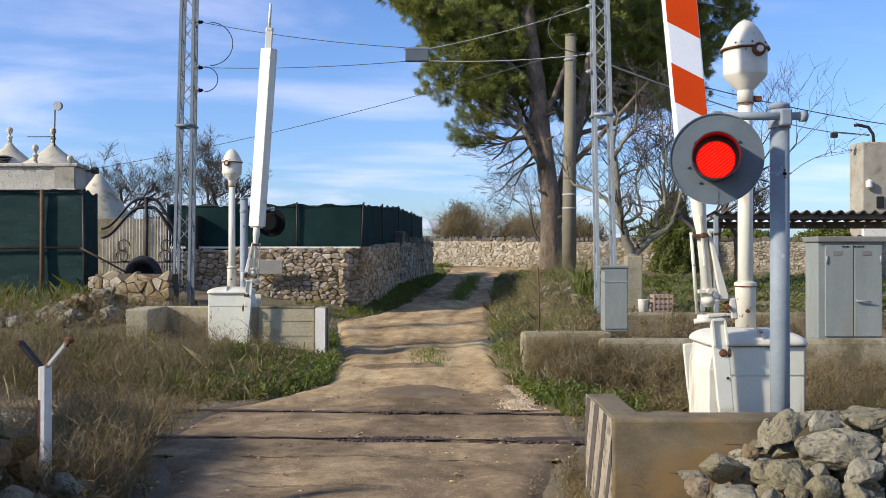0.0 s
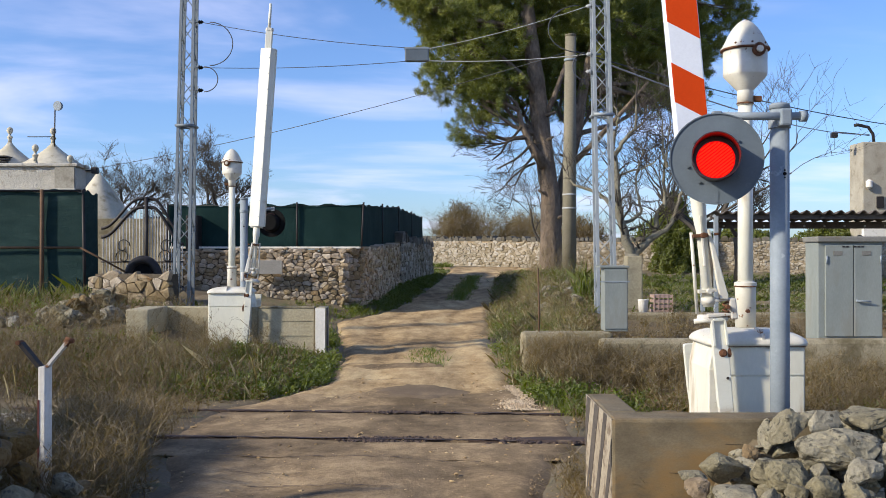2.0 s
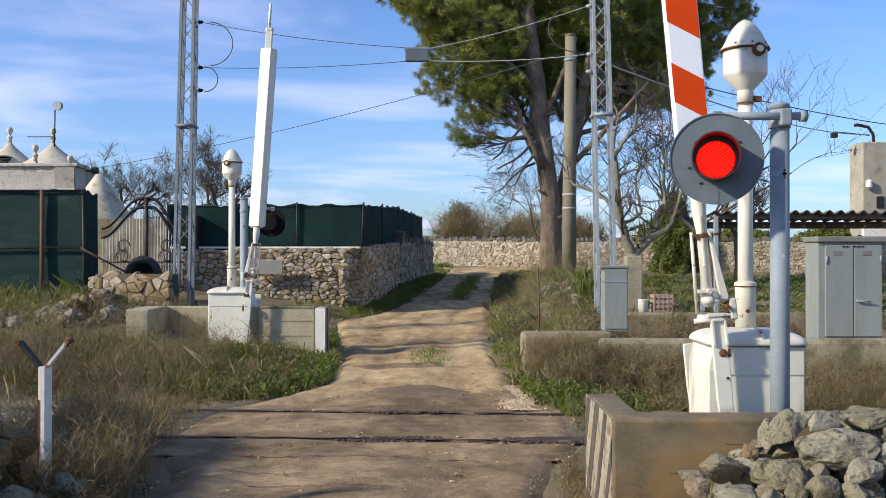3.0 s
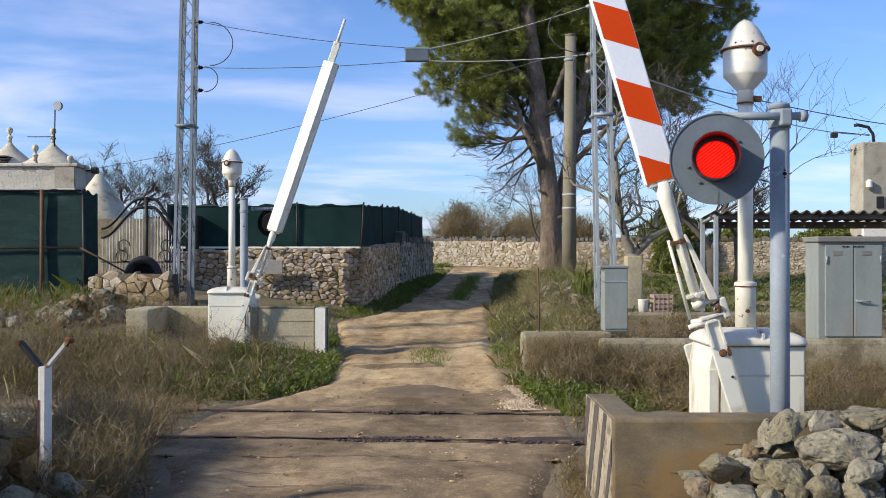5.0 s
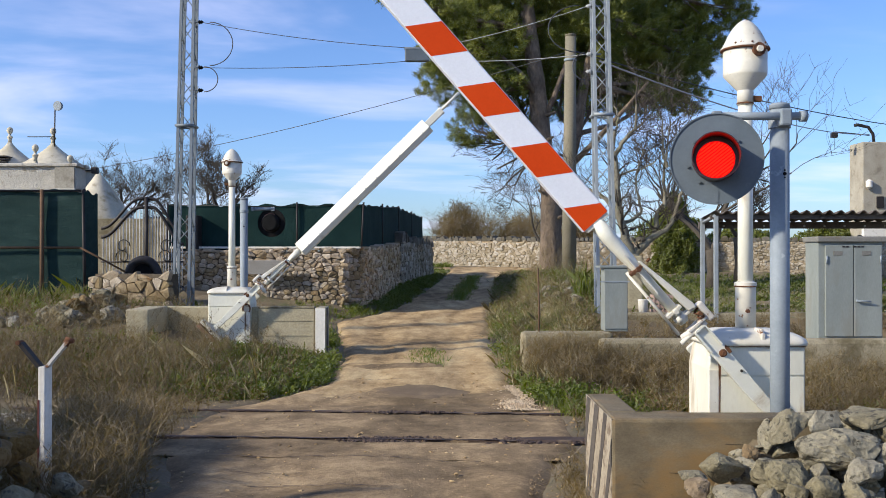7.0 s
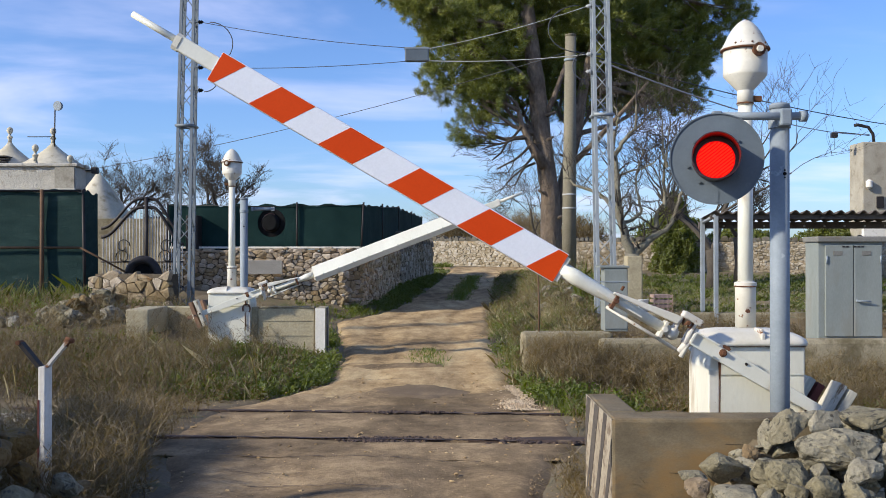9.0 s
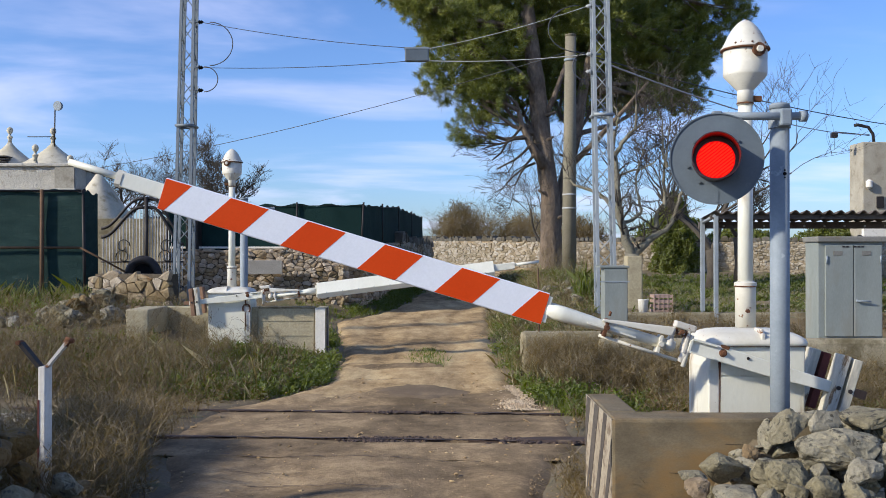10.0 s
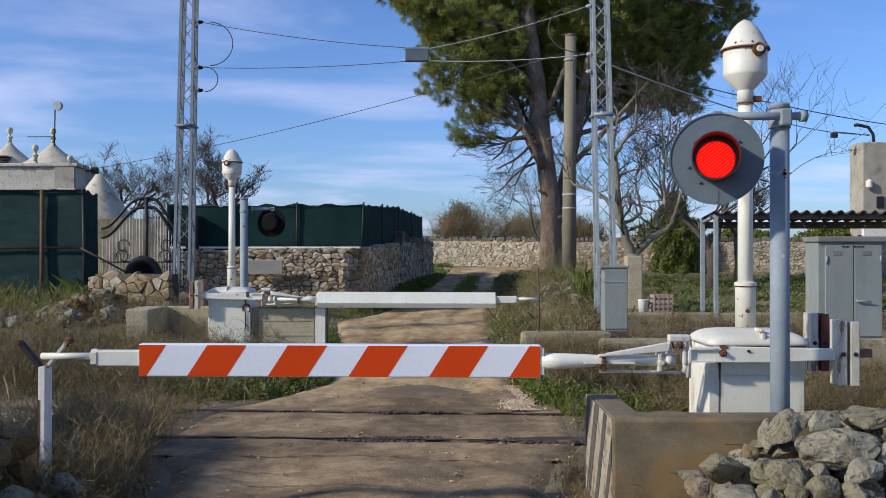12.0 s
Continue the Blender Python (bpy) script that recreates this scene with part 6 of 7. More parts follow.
fruit_tree(20.0, (4.06, 1.74), (
    (((4.06, 1.68), (3.90, 2.10), (3.76, 2.53), (3.70, 3.13), (3.65, 3.83), (3.83, 4.16), (4.06, 4.38), (4.06, 4.89)), -0.4, 0.12, 0.022),
    (((3.65, 3.80), (3.71, 4.28), (3.83, 4.71), (3.78, 5.0)), 0.5, 0.045, 0.015),
    (((3.76, 2.50), (3.53, 2.93), (3.27, 3.10), (2.86, 3.25), (2.68, 3.56)), 0.5, 0.06, 0.018),
    (((4.06, 4.36), (4.25, 4.50), (4.39, 4.67), (4.46, 4.95)), 0.4, 0.035, 0.012),
    (((3.82, 2.40), (4.05, 2.45), (4.30, 2.63), (4.27, 2.97), (4.23, 3.30), (4.30, 3.63), (4.44, 4.04)), 0.7, 0.05, 0.014),
    (((3.68, 3.35), (3.95, 3.50), (4.25, 3.56), (4.50, 3.70)), -0.3, 0.035, 0.012),
    (((4.07, 1.68), (4.28, 1.90), (4.52, 2.10), (4.59, 2.28), (4.64, 2.63), (4.80, 2.85), (5.05, 3.05), (5.22, 3.43)), 0.3, 0.105, 0.02),
    (((4.52, 2.10), (4.80, 2.28), (4.93, 2.55), (5.02, 2.95), (5.09, 3.13), (5.28, 3.68), (5.3, 4.2)), -0.5, 0.07, 0.015),
    (((4.74, 2.77), (4.76, 2.93), (4.79, 3.63), (4.86, 4.10), (4.97, 4.59)), 0.3, 0.05, 0.014),
    (((4.79, 3.60), (4.70, 3.95), (4.68, 4.25), (4.65, 4.60)), -0.2, 0.035, 0.012)), 3, "leafless old fruit tree with pale crooked limbs")
bare_tree(3.5, 31.0, [((-0.1, 0, 1), 2.3, 1.0), ((0.5, 0, 0.9), 2.0, 1.0), ((-0.5, 0.1, 0.9), 1.7, 1.0)], 0.10, 4, 8, "leafless tree behind the pine")
bare_tree(7.2, 25.0, [((-0.35, 0, 1), 2.5, 1.2), ((0.65, 0.1, 0.9), 2.6, 1.2), ((0.1, 0.3, 1), 2.4, 1.2)], 0.15, 4, 12, "leafless tree behind the signal")
bare_tree(9.2, 29.0, [((-0.5, 0, 1), 1.35, 1.6), ((0.45, 0.1, 0.9), 1.15, 1.6), ((0.0, 0.2, 1), 1.35, 1.6)], 0.15, 5, 19, "small leafless tree in the field")
bare_tree(-6.35, 26.5, [((-0.4, 0, 1), 0.95, 1.7), ((0.4, 0.1, 0.8), 0.85, 1.7), ((0.0, -0.3, 1), 0.95, 1.7)], 0.14, 5, 25, "leafless tree behind the fence", more=1)
bare_tree(-10.3, 29.5, [((-0.8, 0, 0.6), 1.6, 1.5), ((0.9, 0.1, 0.5), 1.7, 1.5), ((0.0, -0.3, 1), 1.3, 1.5)], 0.14, 5, 31, "spreading leafless tree behind the gate", more=1)
bare_tree(-8.2, 30.5, [((-0.8, 0, 0.6), 1.6, 1.5), ((0.6, 0.1, 0.6), 1.0, 1.5), ((0.1, -0.3, 1), 1.3, 1.5)], 0.13, 5, 37, "spreading leafless tree behind the gate", more=1)


def needle_array(rng, centres, axes, count, length, width):
    """Needles that stand out round each centre, as thin three-cornered blades."""
    c = np.repeat(centres, count, 0)
    ax = np.repeat(axes, count, 0)
    d = rng.normal(size=c.shape) * 0.75 + ax
    d /= np.linalg.norm(d, axis=1)[:, None]
    s = np.cross(d, rng.normal(size=c.shape))
    s /= np.linalg.norm(s, axis=1)[:, None] + 1e-9
    ln = length * rng.uniform(0.6, 1.2, (len(c), 1))
    start = c + rng.normal(size=c.shape) * length * 0.27
    a, b, e = start - s * width, start + s * width, start + d * ln
    return np.stack([a, b, e], 1).reshape(-1, 3)


def thicket(x, y, rx, h, count, seed, label, full=20):
    """A round leafless bush of many fine stems."""
    rng = random.Random(seed)
    z = float(ground_z(x, y))
    t = thing("leafless_bush", (x, y, z), label, "bush", "leafless bushes")
    g = Geo()
    tips = []
    for k in range(count):
        a, u = rng.uniform(0, 2 * math.pi), math.sqrt(rng.random())
        d = Vector((math.cos(a) * u * rx / h, math.sin(a) * u * 0.7, 1.0))
        branch(g, rng, Vector((x + math.cos(a) * u * rx * 0.45, y + math.sin(a) * u * 0.6, z)), d, h * rng.uniform(0.42, 0.6), 0.026, 3, tips, 0.16)
    part("branchwork", g, M_STRAW, t, "dense brown stems", kind="stuff")
    nr = np.random.default_rng(seed)
    n = count * full
    u, a = nr.uniform(0.15, 1, n), nr.uniform(0, 2 * np.pi, n)
    r = rx * np.sqrt(nr.uniform(0.05, 1, n)) * np.sqrt(np.clip(1.05 - u ** 2.2, 0, 1)) * (1 + 0.16 * np.sin(a * 4 + seed))
    p = np.stack([x + r * np.cos(a), y + r * np.sin(a) * 0.7, z + u * h * (1 + 0.1 * np.sin(a * 3 + seed))], 1)
    v = needle_array(nr, p, np.tile([0, 0, 0.8], (n, 1)), 4, 0.30, 0.012)
    ob = new("twig_mass", array_mesh("twig_mass", v - np.array([x, y, z]), 3, M_STRAW))
    ob.parent = t
    tagged(ob, "fine brown twigs", kind="stuff")
    return t


thicket(1.0, 52.0, 1.7, 3.0, 70, 3, "dense brown leafless bush beyond the wall", 26)
thicket(3.0, 51.0, 1.5, 2.9, 26, 9, "thin leafless saplings beyond the wall", 4)
thicket(4.4, 50.0, 1.4, 2.6, 22, 13, "thin leafless saplings beyond the wall", 4)
thicket(5.0, 54.0, 2.2, 2.5, 60, 5, "dense brown leafless bush beyond the wall")
thicket(7.4, 50.0, 1.8, 2.2, 70, 7, "low leafless bush beyond the wall")


def make_pine():
    rng = np.random.default_rng(5)
    pr = random.Random(5)
    bx, by = 3.05, 26.5
    t = thing("pine_tree", (bx, by, 1.0), "tall pine with dark green crown and leaning trunk", "tree")
    g = Geo()
    trunk = [Vector(p) for p in ((3.12, 26.5, 0.5), (3.06, 26.5, 1.4), (3.08, 26.5, 2.3), (3.04, 26.5, 3.5), (2.80, 26.5, 5.1), (2.68, 26.5, 6.5), (2.45, 26.6, 8.2), (2.3, 26.7, 10.4), (2.6, 26.8, 12.6))]
    radii = [0.46, 0.34, 0.30, 0.265, 0.26, 0.24, 0.21, 0.14, 0.06]
    fine, frad = [], []
    for k in range(len(trunk) - 1):
        for j in range(10):
            fine.append(trunk[k].lerp(trunk[k + 1], j / 10))
            frad.append(radii[k] + (radii[k + 1] - radii[k]) * j / 10)
    g.tube(fine, frad, 28)
    # fissured plates of bark
    for i, q in enumerate(g.v):
        a, q = i % 28, Vector(q)
        c = fine[min(i // 28, len(fine) - 1)]
        d = noise.noise(Vector((a * 0.9, q.z * 2.2, 1))) * 0.10 + noise.noise(Vector((a * 0.35, q.z * 1.1, 6))) * 0.08
        g.v[i] = tuple(c + (q - c) * (1 + d))
    part("trunk", g, M_BARK, t, "fissured grey-brown trunk")
    fork = [Vector(p) for p in ((3.06, 26.7, 2.0), (3.45, 26.9, 3.6), (3.85, 27.0, 5.2), (4.1, 27.0, 6.8), (4.6, 27.0, 8.6), (5.3, 27.0, 10.2))]
    for pts, r in (([(2.86, 26.3, 4.2), (2.5, 26.2, 4.75), (2.22, 26.15, 5.35), (2.06, 26.1, 5.95), (1.5, 26.1, 6.4)], 0.15), ([(2.12, 26.1, 5.75), (1.75, 26.1, 5.95), (1.2, 26.0, 6.0)], 0.07),
                   ([(2.78, 26.5, 5.4), (3.15, 26.3, 6.2), (3.5, 26.2, 7.2)], 0.10), ([(3.6, 26.9, 4.2), (4.3, 26.6, 4.9), (5.2, 26.4, 5.9), (5.8, 26.3, 6.6)], 0.10),
                   ([(2.7, 26.4, 6.2), (2.2, 26.2, 6.8), (1.5, 26.1, 7.4)], 0.09)):
        part("limb", Geo().tube(pts, [r * (1 - 0.22 * k) for k in range(len(pts))], 9), M_BARK, t)
    for z, a in ((2.7, 0.4), (3.4, 2.6), (4.4, 3.4), (5.6, 0.2), (4.9, -0.9)):
        x = float(np.interp(z, [q.z for q in trunk], [q.x for q in trunk]))
        part("branch_stub", Geo().tube([(x, 26.45, z), (x + 0.42 * math.cos(a), 26.2 - 0.05, z + 0.12)], [0.07, 0.04], 7), M_BARK, t, "broken branch stub")
    part("limb", Geo().tube(fork, [0.22, 0.19, 0.17, 0.15, 0.11, 0.05], 12), M_BARK, t, "second leaning trunk")
    # leafless lower branches that droop beside the trunk
    for p, d, ln in (((2.30, 26.1, 5.0), (-1, -0.1, -0.30), 1.05), ((2.42, 26.1, 4.75), (-0.9, 0.1, -0.75), 1.0), ((2.55, 26.2, 4.5), (-0.5, -0.1, -1), 0.85), ((2.2, 26.1, 5.3), (-1, 0.2, -0.55), 1.1), ((2.6, 26.2, 4.3), (-0.8, 0, -0.35), 0.9), ((3.35, 26.8, 4.6), (0.8, 0, -0.1), 0.8)):
        g = Geo()
        branch(g, pr, Vector(p), Vector(d), ln * 1.15, 0.040, 4, [], 0.2, up=-0.06)
        part("dead_branch", g, M_TWIG, t, "leafless drooping branch")
    # lobes of the crown: centre, half width, half height
    lobes = [(-0.2, 25.9, 8.5, 0.9, 0.4), (-0.7, 25.9, 8.75, 0.7, 0.3), (0.2, 26.2, 7.9, 0.7, 0.4), (5.1, 26.4, 6.3, 0.8, 0.5), (4.4, 26.7, 6.0, 0.6, 0.4), (2.2, 27.6, 6.4, 1.1, 0.75), (3.2, 27.7, 6.7, 1.2, 0.8), (4.2, 27.5, 6.6, 1.0, 0.7), (1.4, 27.3, 7.0, 1.0, 0.7), (0.5, 26.3, 7.3, 1.1, 0.75), (1.0, 26.3, 7.9, 1.2, 0.8), (0.15, 26.4, 6.6, 0.8, 0.5), (1.1, 26.0, 5.9, 0.6, 0.45), (0.80, 26.3, 5.25, 0.6, 0.45), (1.4, 26.2, 6.4, 0.8, 0.5), (1.6, 27.0, 6.9, 0.9, 0.6),
             (2.4, 27.6, 7.9, 1.3, 0.8), (3.7, 27.4, 8.0, 1.5, 1.0), (4.9, 26.2, 7.2, 1.2, 0.75), (5.3, 26.5, 8.1, 1.4, 0.9), (6.3, 26.6, 6.8, 1.0, 0.6), (6.6, 26.8, 7.6, 1.2, 0.8),
             (6.9, 26.8, 6.2, 0.7, 0.4), (7.5, 27.0, 8.2, 1.0, 0.6), (8.1, 27.0, 8.7, 0.8, 0.5), (5.7, 26.0, 6.0, 0.7, 0.4),
             (2.0, 27.6, 9.9, 2.4, 1.2), (5.0, 27.4, 9.9, 2.4, 1.2), (3.4, 27.2, 11.6, 2.2, 1.2), (0.2, 27.0, 9.6, 1.6, 0.9), (7.0, 27.2, 9.6, 1.6, 0.8), (3.6, 28.2, 8.6, 2.6, 1.0), (1.6, 28.0, 8.4, 1.8, 0.9), (6.0, 28.4, 7.9, 1.8, 0.8), (4.3, 26.9, 8.4, 1.3, 0.9), (3.3, 27.3, 8.9, 1.2, 0.8), (5.6, 27.0, 7.3, 1.0, 0.6), (5.6, 26.8, 6.7, 1.1, 0.6), (6.4, 27.0, 6.4, 0.9, 0.45), (4.9, 27.2, 6.9, 1.2, 0.7), (-1.2, 26.2, 9.0, 0.7, 0.3), (0.6, 27.0, 8.6, 1.2, 0.7), (5.0, 27.8, 8.2, 1.6, 1.0), (6.5, 27.8, 8.0, 1.5, 0.9), (4.0, 28.0, 7.4, 1.3, 0.8), (7.4, 27.6, 9.0, 1.2, 0.7), (5.9, 28.0, 7.0, 1.2, 0.6)]
    allv = []
    for cx, cy, cz, a, b in lobes:
        # the eastern half of the crown hangs farther back, in the shade of the rest
        f = 1 + 2.4 * float(ramp01(np.float64(cx), 3.3, 5.0)) / cy
        cx, cy, cz, a, b = cx * f, cy * f, 1.75 + (cz - 1.75) * f, a * f, b * f
        c = Vector((cx, cy, cz))
        src = min(trunk[3:] + fork[2:], key=lambda p: (p - c + Vector((0, 0, 0.9))).length)
        g = Geo()
        mid = src.lerp(c, 0.5) + Vector((pr.uniform(-0.15, 0.15), pr.uniform(-0.1, 0.1), -0.18))
        g.tube([src, mid, c], [0.085, 0.055, 0.02], 7, caps=False)
        for k in range(7):
            q = c + Vector((pr.uniform(-a, a), pr.uniform(-a, a) * 0.7, pr.uniform(-b, b))) * 0.8
            w = mid.lerp(c, pr.random())
            g.tube([w, w.lerp(q, 0.5) + Vector((0, 0, -0.06)), q], [0.03, 0.018, 0.008], 4, caps=False)
        part("limb", g, M_BARK, t)
        n = int(170 * a * (a * 0.6 + b) * 1.65)
        p = rng.normal(size=(n, 3))
        p /= np.linalg.norm(p, axis=1)[:, None]
        p *= rng.uniform(0.35, 1.0, (n, 1)) ** 0.5
        keep = np.array([noise.noise(Vector((float(q[0]) * a * 2.4 + cx, float(q[1]) * a * 2.4 + cy, float(q[2]) * b * 2.3 + cz))) > (-0.14 if cx < 4.2 else -0.02) for q in p])
        p = p[keep]
        axis = p * np.array([1, 1, 0.6]) + np.array([0, 0, 0.55])
        pts = p * np.array([a * 1.22, a * 0.9, b * 1.28]) + np.array([cx, cy, cz])
        allv.append(needle_array(rng, pts, axis, 60, 0.15, 0.0062))
    me = array_mesh("crown", np.concatenate(allv) - np.array([bx, by, 1.0]), 3, M_NEEDLE)
    ob = new("crown", me)
    ob.parent = t
    tagged(ob, "tufts of dark green needles", kind="stuff")


make_pine()


def leaf_bush(name, x, y, z, rx, h, count, seed, label, material, leaf=0.06, cone=False):
    rng = np.random.default_rng(seed)
    t = thing(name, (x, y, z), label, "shrub", "evergreen shrubs")
    part("stem", Geo().tube([(x, y, z - 0.1), (x, y, z + h * 0.5)], [0.06, 0.03], 6), M_TWIG, t)
    u = rng.uniform(0, 1, count)
    a = rng.uniform(0, 2 * np.pi, count)
    r = rx * np.sqrt(rng.uniform(0.2, 1, count)) * ((1 - u) ** 0.45 if cone else np.sqrt(np.clip(1 - (2 * u - 1) ** 2, 0, 1)))
    lump = 1 + 0.25 * np.sin(a * 3 + u * 9) + 0.15 * np.sin(a * 7 - u * 14)
    p = np.stack([x + r * lump * np.cos(a), y + r * lump * np.sin(a), z + u * h], 1)
    v = needle_array(rng, p, np.tile([0, 0, 0.4], (count, 1)), 7, leaf * 1.6, leaf * 0.35)
    ob = new("foliage", array_mesh("foliage", v - np.array([x, y, z]), 3, material))
    ob.parent = t
    tagged(ob, kind="stuff")


leaf_bush("evergreen_shrub", 9.2, 37.2, 0.9, 0.9, 3.2, 4600, 2, "yellow-green evergreen shrub by the field wall", M_SHRUB, 0.09, True)
leaf_bush("evergreen_shrub", 10.8, 44.0, 1.0, 1.6, 2.6, 2600, 3, "dull green shrub beyond the field wall", M_SHRUB, 0.1)
leaf_bush("evergreen_shrub", 17.5, 42.0, 1.0, 1.5, 2.0, 2200, 4, "yellow-green shrub near the tower", M_SHRUB, 0.1)
leaf_bush("evergreen_shrub", 14.0, 44.0, 1.0, 2.0, 1.9, 2200, 6, "dull green shrub beyond the field wall", M_SHRUB, 0.1)
# ---------------------------------------------------------------- grass and weeds
def blades(name, regions, material, label, seed, clump=9, scatter=0.045):
    """regions: x0, x1, y0, y1, tufts, height, lean, width. Blades bend over; each is one five-cornered face."""
    rng = np.random.default_rng(seed)
    res = []
    for x0, x1, y0, y1, tufts, height, lean, width in regions:
        n = int(tufts)
        cx, cy = rng.uniform(x0, x1, n), rng.uniform(y0, y1, n)
        keep = np.sin(cx * 2.7 + 1.3 * np.sin(cy * 1.9)) * np.sin(cy * 2.3 + np.sin(cx * 1.7)) + rng.uniform(-0.9, 1.3, n) > 0
        cx, cy = cx[keep], cy[keep]
        left, right = np.interp(cy, ROAD_Y, ROAD_L), np.interp(cy, ROAD_Y, ROAD_R)
        off = np.maximum(left - cx, cx - right)
        keep = off > rng.uniform(-0.12, 0.18, len(cx))
        cx, cy = cx[keep], cy[keep]
        hs = height * rng.uniform(0.5, 1.25, len(cx))
        x = np.repeat(cx, clump) + rng.normal(0, scatter, len(cx) * clump)
        y = np.repeat(cy, clump) + rng.normal(0, scatter, len(cx) * clump)
        h = np.repeat(hs, clump) * rng.uniform(0.6, 1.15, len(x))
        a = rng.uniform(0, 2 * np.pi, len(x))
        ln = h * lean * np.abs(rng.normal(0.6, 0.5, len(x)))
        base = np.stack([x, y, ground_z(x, y) - 0.02], 1)
        dirv = np.stack([np.cos(a), np.sin(a), np.zeros_like(a)], 1)
        sa = a + np.pi / 2 + rng.normal(0, 0.5, len(x))
        side = np.stack([np.cos(sa), np.sin(sa), np.zeros_like(a)], 1) * (width * rng.uniform(0.6, 1.3, (len(x), 1)))
        up = np.stack([np.zeros_like(h), np.zeros_like(h), h], 1)
        mid = base + up * 0.6 + dirv * (ln * 0.35)[:, None]
        tip = base + up + dirv * ln[:, None]
        res.append(np.stack([base - side, base + side, mid + side * 0.8, tip, mid - side * 0.8], 1).reshape(-1, 3))
    ob = new(name, array_mesh(name, np.concatenate(res), 5, material))
    return tagged(ob, label, name.replace("_", " "), kind="stuff")


def weeds(name, regions, material, label, seed):
    """Dry branching weeds: thin upright stems with side twigs. regions: x0, x1, y0, y1, plants, height."""
    rng = np.random.default_rng(seed)
    res = []
    for x0, x1, y0, y1, n, height in regions:
        n = int(n)
        cx, cy = rng.uniform(x0, x1, n), rng.uniform(y0, y1, n)
        left, right = np.interp(cy, ROAD_Y, ROAD_L), np.interp(cy, ROAD_Y, ROAD_R)
        keep = np.maximum(left - cx, cx - right) > rng.uniform(0.0, 0.35, n)
        cx, cy = cx[keep], cy[keep]
        base = np.stack([cx, cy, ground_z(cx, cy) - 0.02], 1)
        h = height * rng.uniform(0.5, 1.2, len(cx))
        a = rng.uniform(0, 2 * np.pi, len(cx))
        d = np.stack([np.cos(a) * 0.35, np.sin(a) * 0.35, np.ones_like(a)], 1)
        tip = base + d * h[:, None]

        def quad(p, q, w):
            sa = rng.uniform(0, np.pi, len(p))
            s = np.stack([np.cos(sa), np.sin(sa), rng.normal(0, 0.3, len(p))], 1) * w
            return np.stack([p - s, p + s, q + s * 0.4, q - s * 0.4], 1).reshape(-1, 3)

        res.append(quad(base, tip, 0.0035))
        for k in range(9):
            u = rng.uniform(0.15, 0.95, (len(cx), 1))
            p = base + (tip - base) * u
            b = rng.uniform(0, 2 * np.pi, len(cx))
            dd = np.stack([np.cos(b), np.sin(b), rng.uniform(0.3, 1.3, len(cx))], 1)
            q = p + dd * (h * rng.uniform(0.12, 0.34, len(cx)))[:, None]
            res.append(quad(p, q, 0.0026))
            for j in range(2):
                e = p + (q - p) * rng.uniform(0.4, 1.0, (len(cx), 1))
                c = e + rng.normal(0, 1, e.shape) * np.array([0.05, 0.05, 0.04])
                res.append(quad(e, c, 0.003))
    ob = new(name, array_mesh(name, np.concatenate(res), 4, material))
    return tagged(ob, label, "dry weeds", kind="stuff")


def herbs(name, regions, material, label, seed, leaf=0.055, width=0.013):
    """Low cushions of small leaves. regions: x0, x1, y0, y1, clumps, radius, height."""
    rng = np.random.default_rng(seed)
    res = []
    for x0, x1, y0, y1, n, rad, high in regions:
        cx, cy = rng.uniform(x0, x1, n), rng.uniform(y0, y1, n)
        left, right = np.interp(cy, ROAD_Y, ROAD_L), np.interp(cy, ROAD_Y, ROAD_R)
        keep = np.maximum(left - cx, cx - right) > rng.uniform(-0.10, 0.12, n)
        keep &= np.sin(cx * 3.1 + 1.1 * np.sin(cy * 2.3)) * np.sin(cy * 2.7) + rng.uniform(-0.7, 1.4, n) > 0
        cx, cy = cx[keep], cy[keep]
        r, h = rad * rng.uniform(0.5, 1.4, len(cx)), high * rng.uniform(0.35, 1.35, len(cx))
        m = 46
        a, u = rng.uniform(0, 2 * np.pi, (len(cx), m)), np.sqrt(rng.uniform(0, 1, (len(cx), m)))
        px, py = cx[:, None] + r[:, None] * u * np.cos(a), cy[:, None] + r[:, None] * u * np.sin(a)
        pz = ground_z(px.ravel(), py.ravel()).reshape(px.shape) + h[:, None] * (1 - u ** 2) * rng.uniform(0.25, 1.0, px.shape)
        p = np.stack([px.ravel(), py.ravel(), pz.ravel()], 1)
        ax = np.stack([(u * np.cos(a)).ravel(), (u * np.sin(a)).ravel(), np.full(p.shape[0], 0.6)], 1)
        res.append(needle_array(rng, p, ax, 1, leaf, width))
    return tagged(new(name, array_mesh(name, np.concatenate(res), 3, material)), label, name.replace("_", " "), kind="stuff")


herbs("green_herbs", [(-3.3, -1.35, 10.95, 13.85, 1000, 0.13, 0.16), (-5.2, -3.2, 11.4, 13.6, 160, 0.15, 0.18), (-9.0, -3.0, 11.0, 14.2, 200, 0.16, 0.16), (0.85, 2.0, 9.9, 12.5, 420, 0.14, 0.20), (2.0, 3.6, 10.1, 11.6, 170, 0.14, 0.18), (3.6, 7.5, 10.0, 11.9, 150, 0.16, 0.16),
    (0.85, 1.7, 12.8, 20.0, 420, 0.15, 0.18), (1.2, 3.4, 17.0, 30.0, 420, 0.2, 0.24), (-2.1, -0.2, 20.4, 36.0, 1500, 0.13, 0.13), (-2.6, -1.6, 14.9, 16.5, 110, 0.14, 0.16),
    (-9.5, -4.8, 15.2, 17.4, 220, 0.2, 0.24)], M_GRASS, "leafy green herbs along the verges", 41)
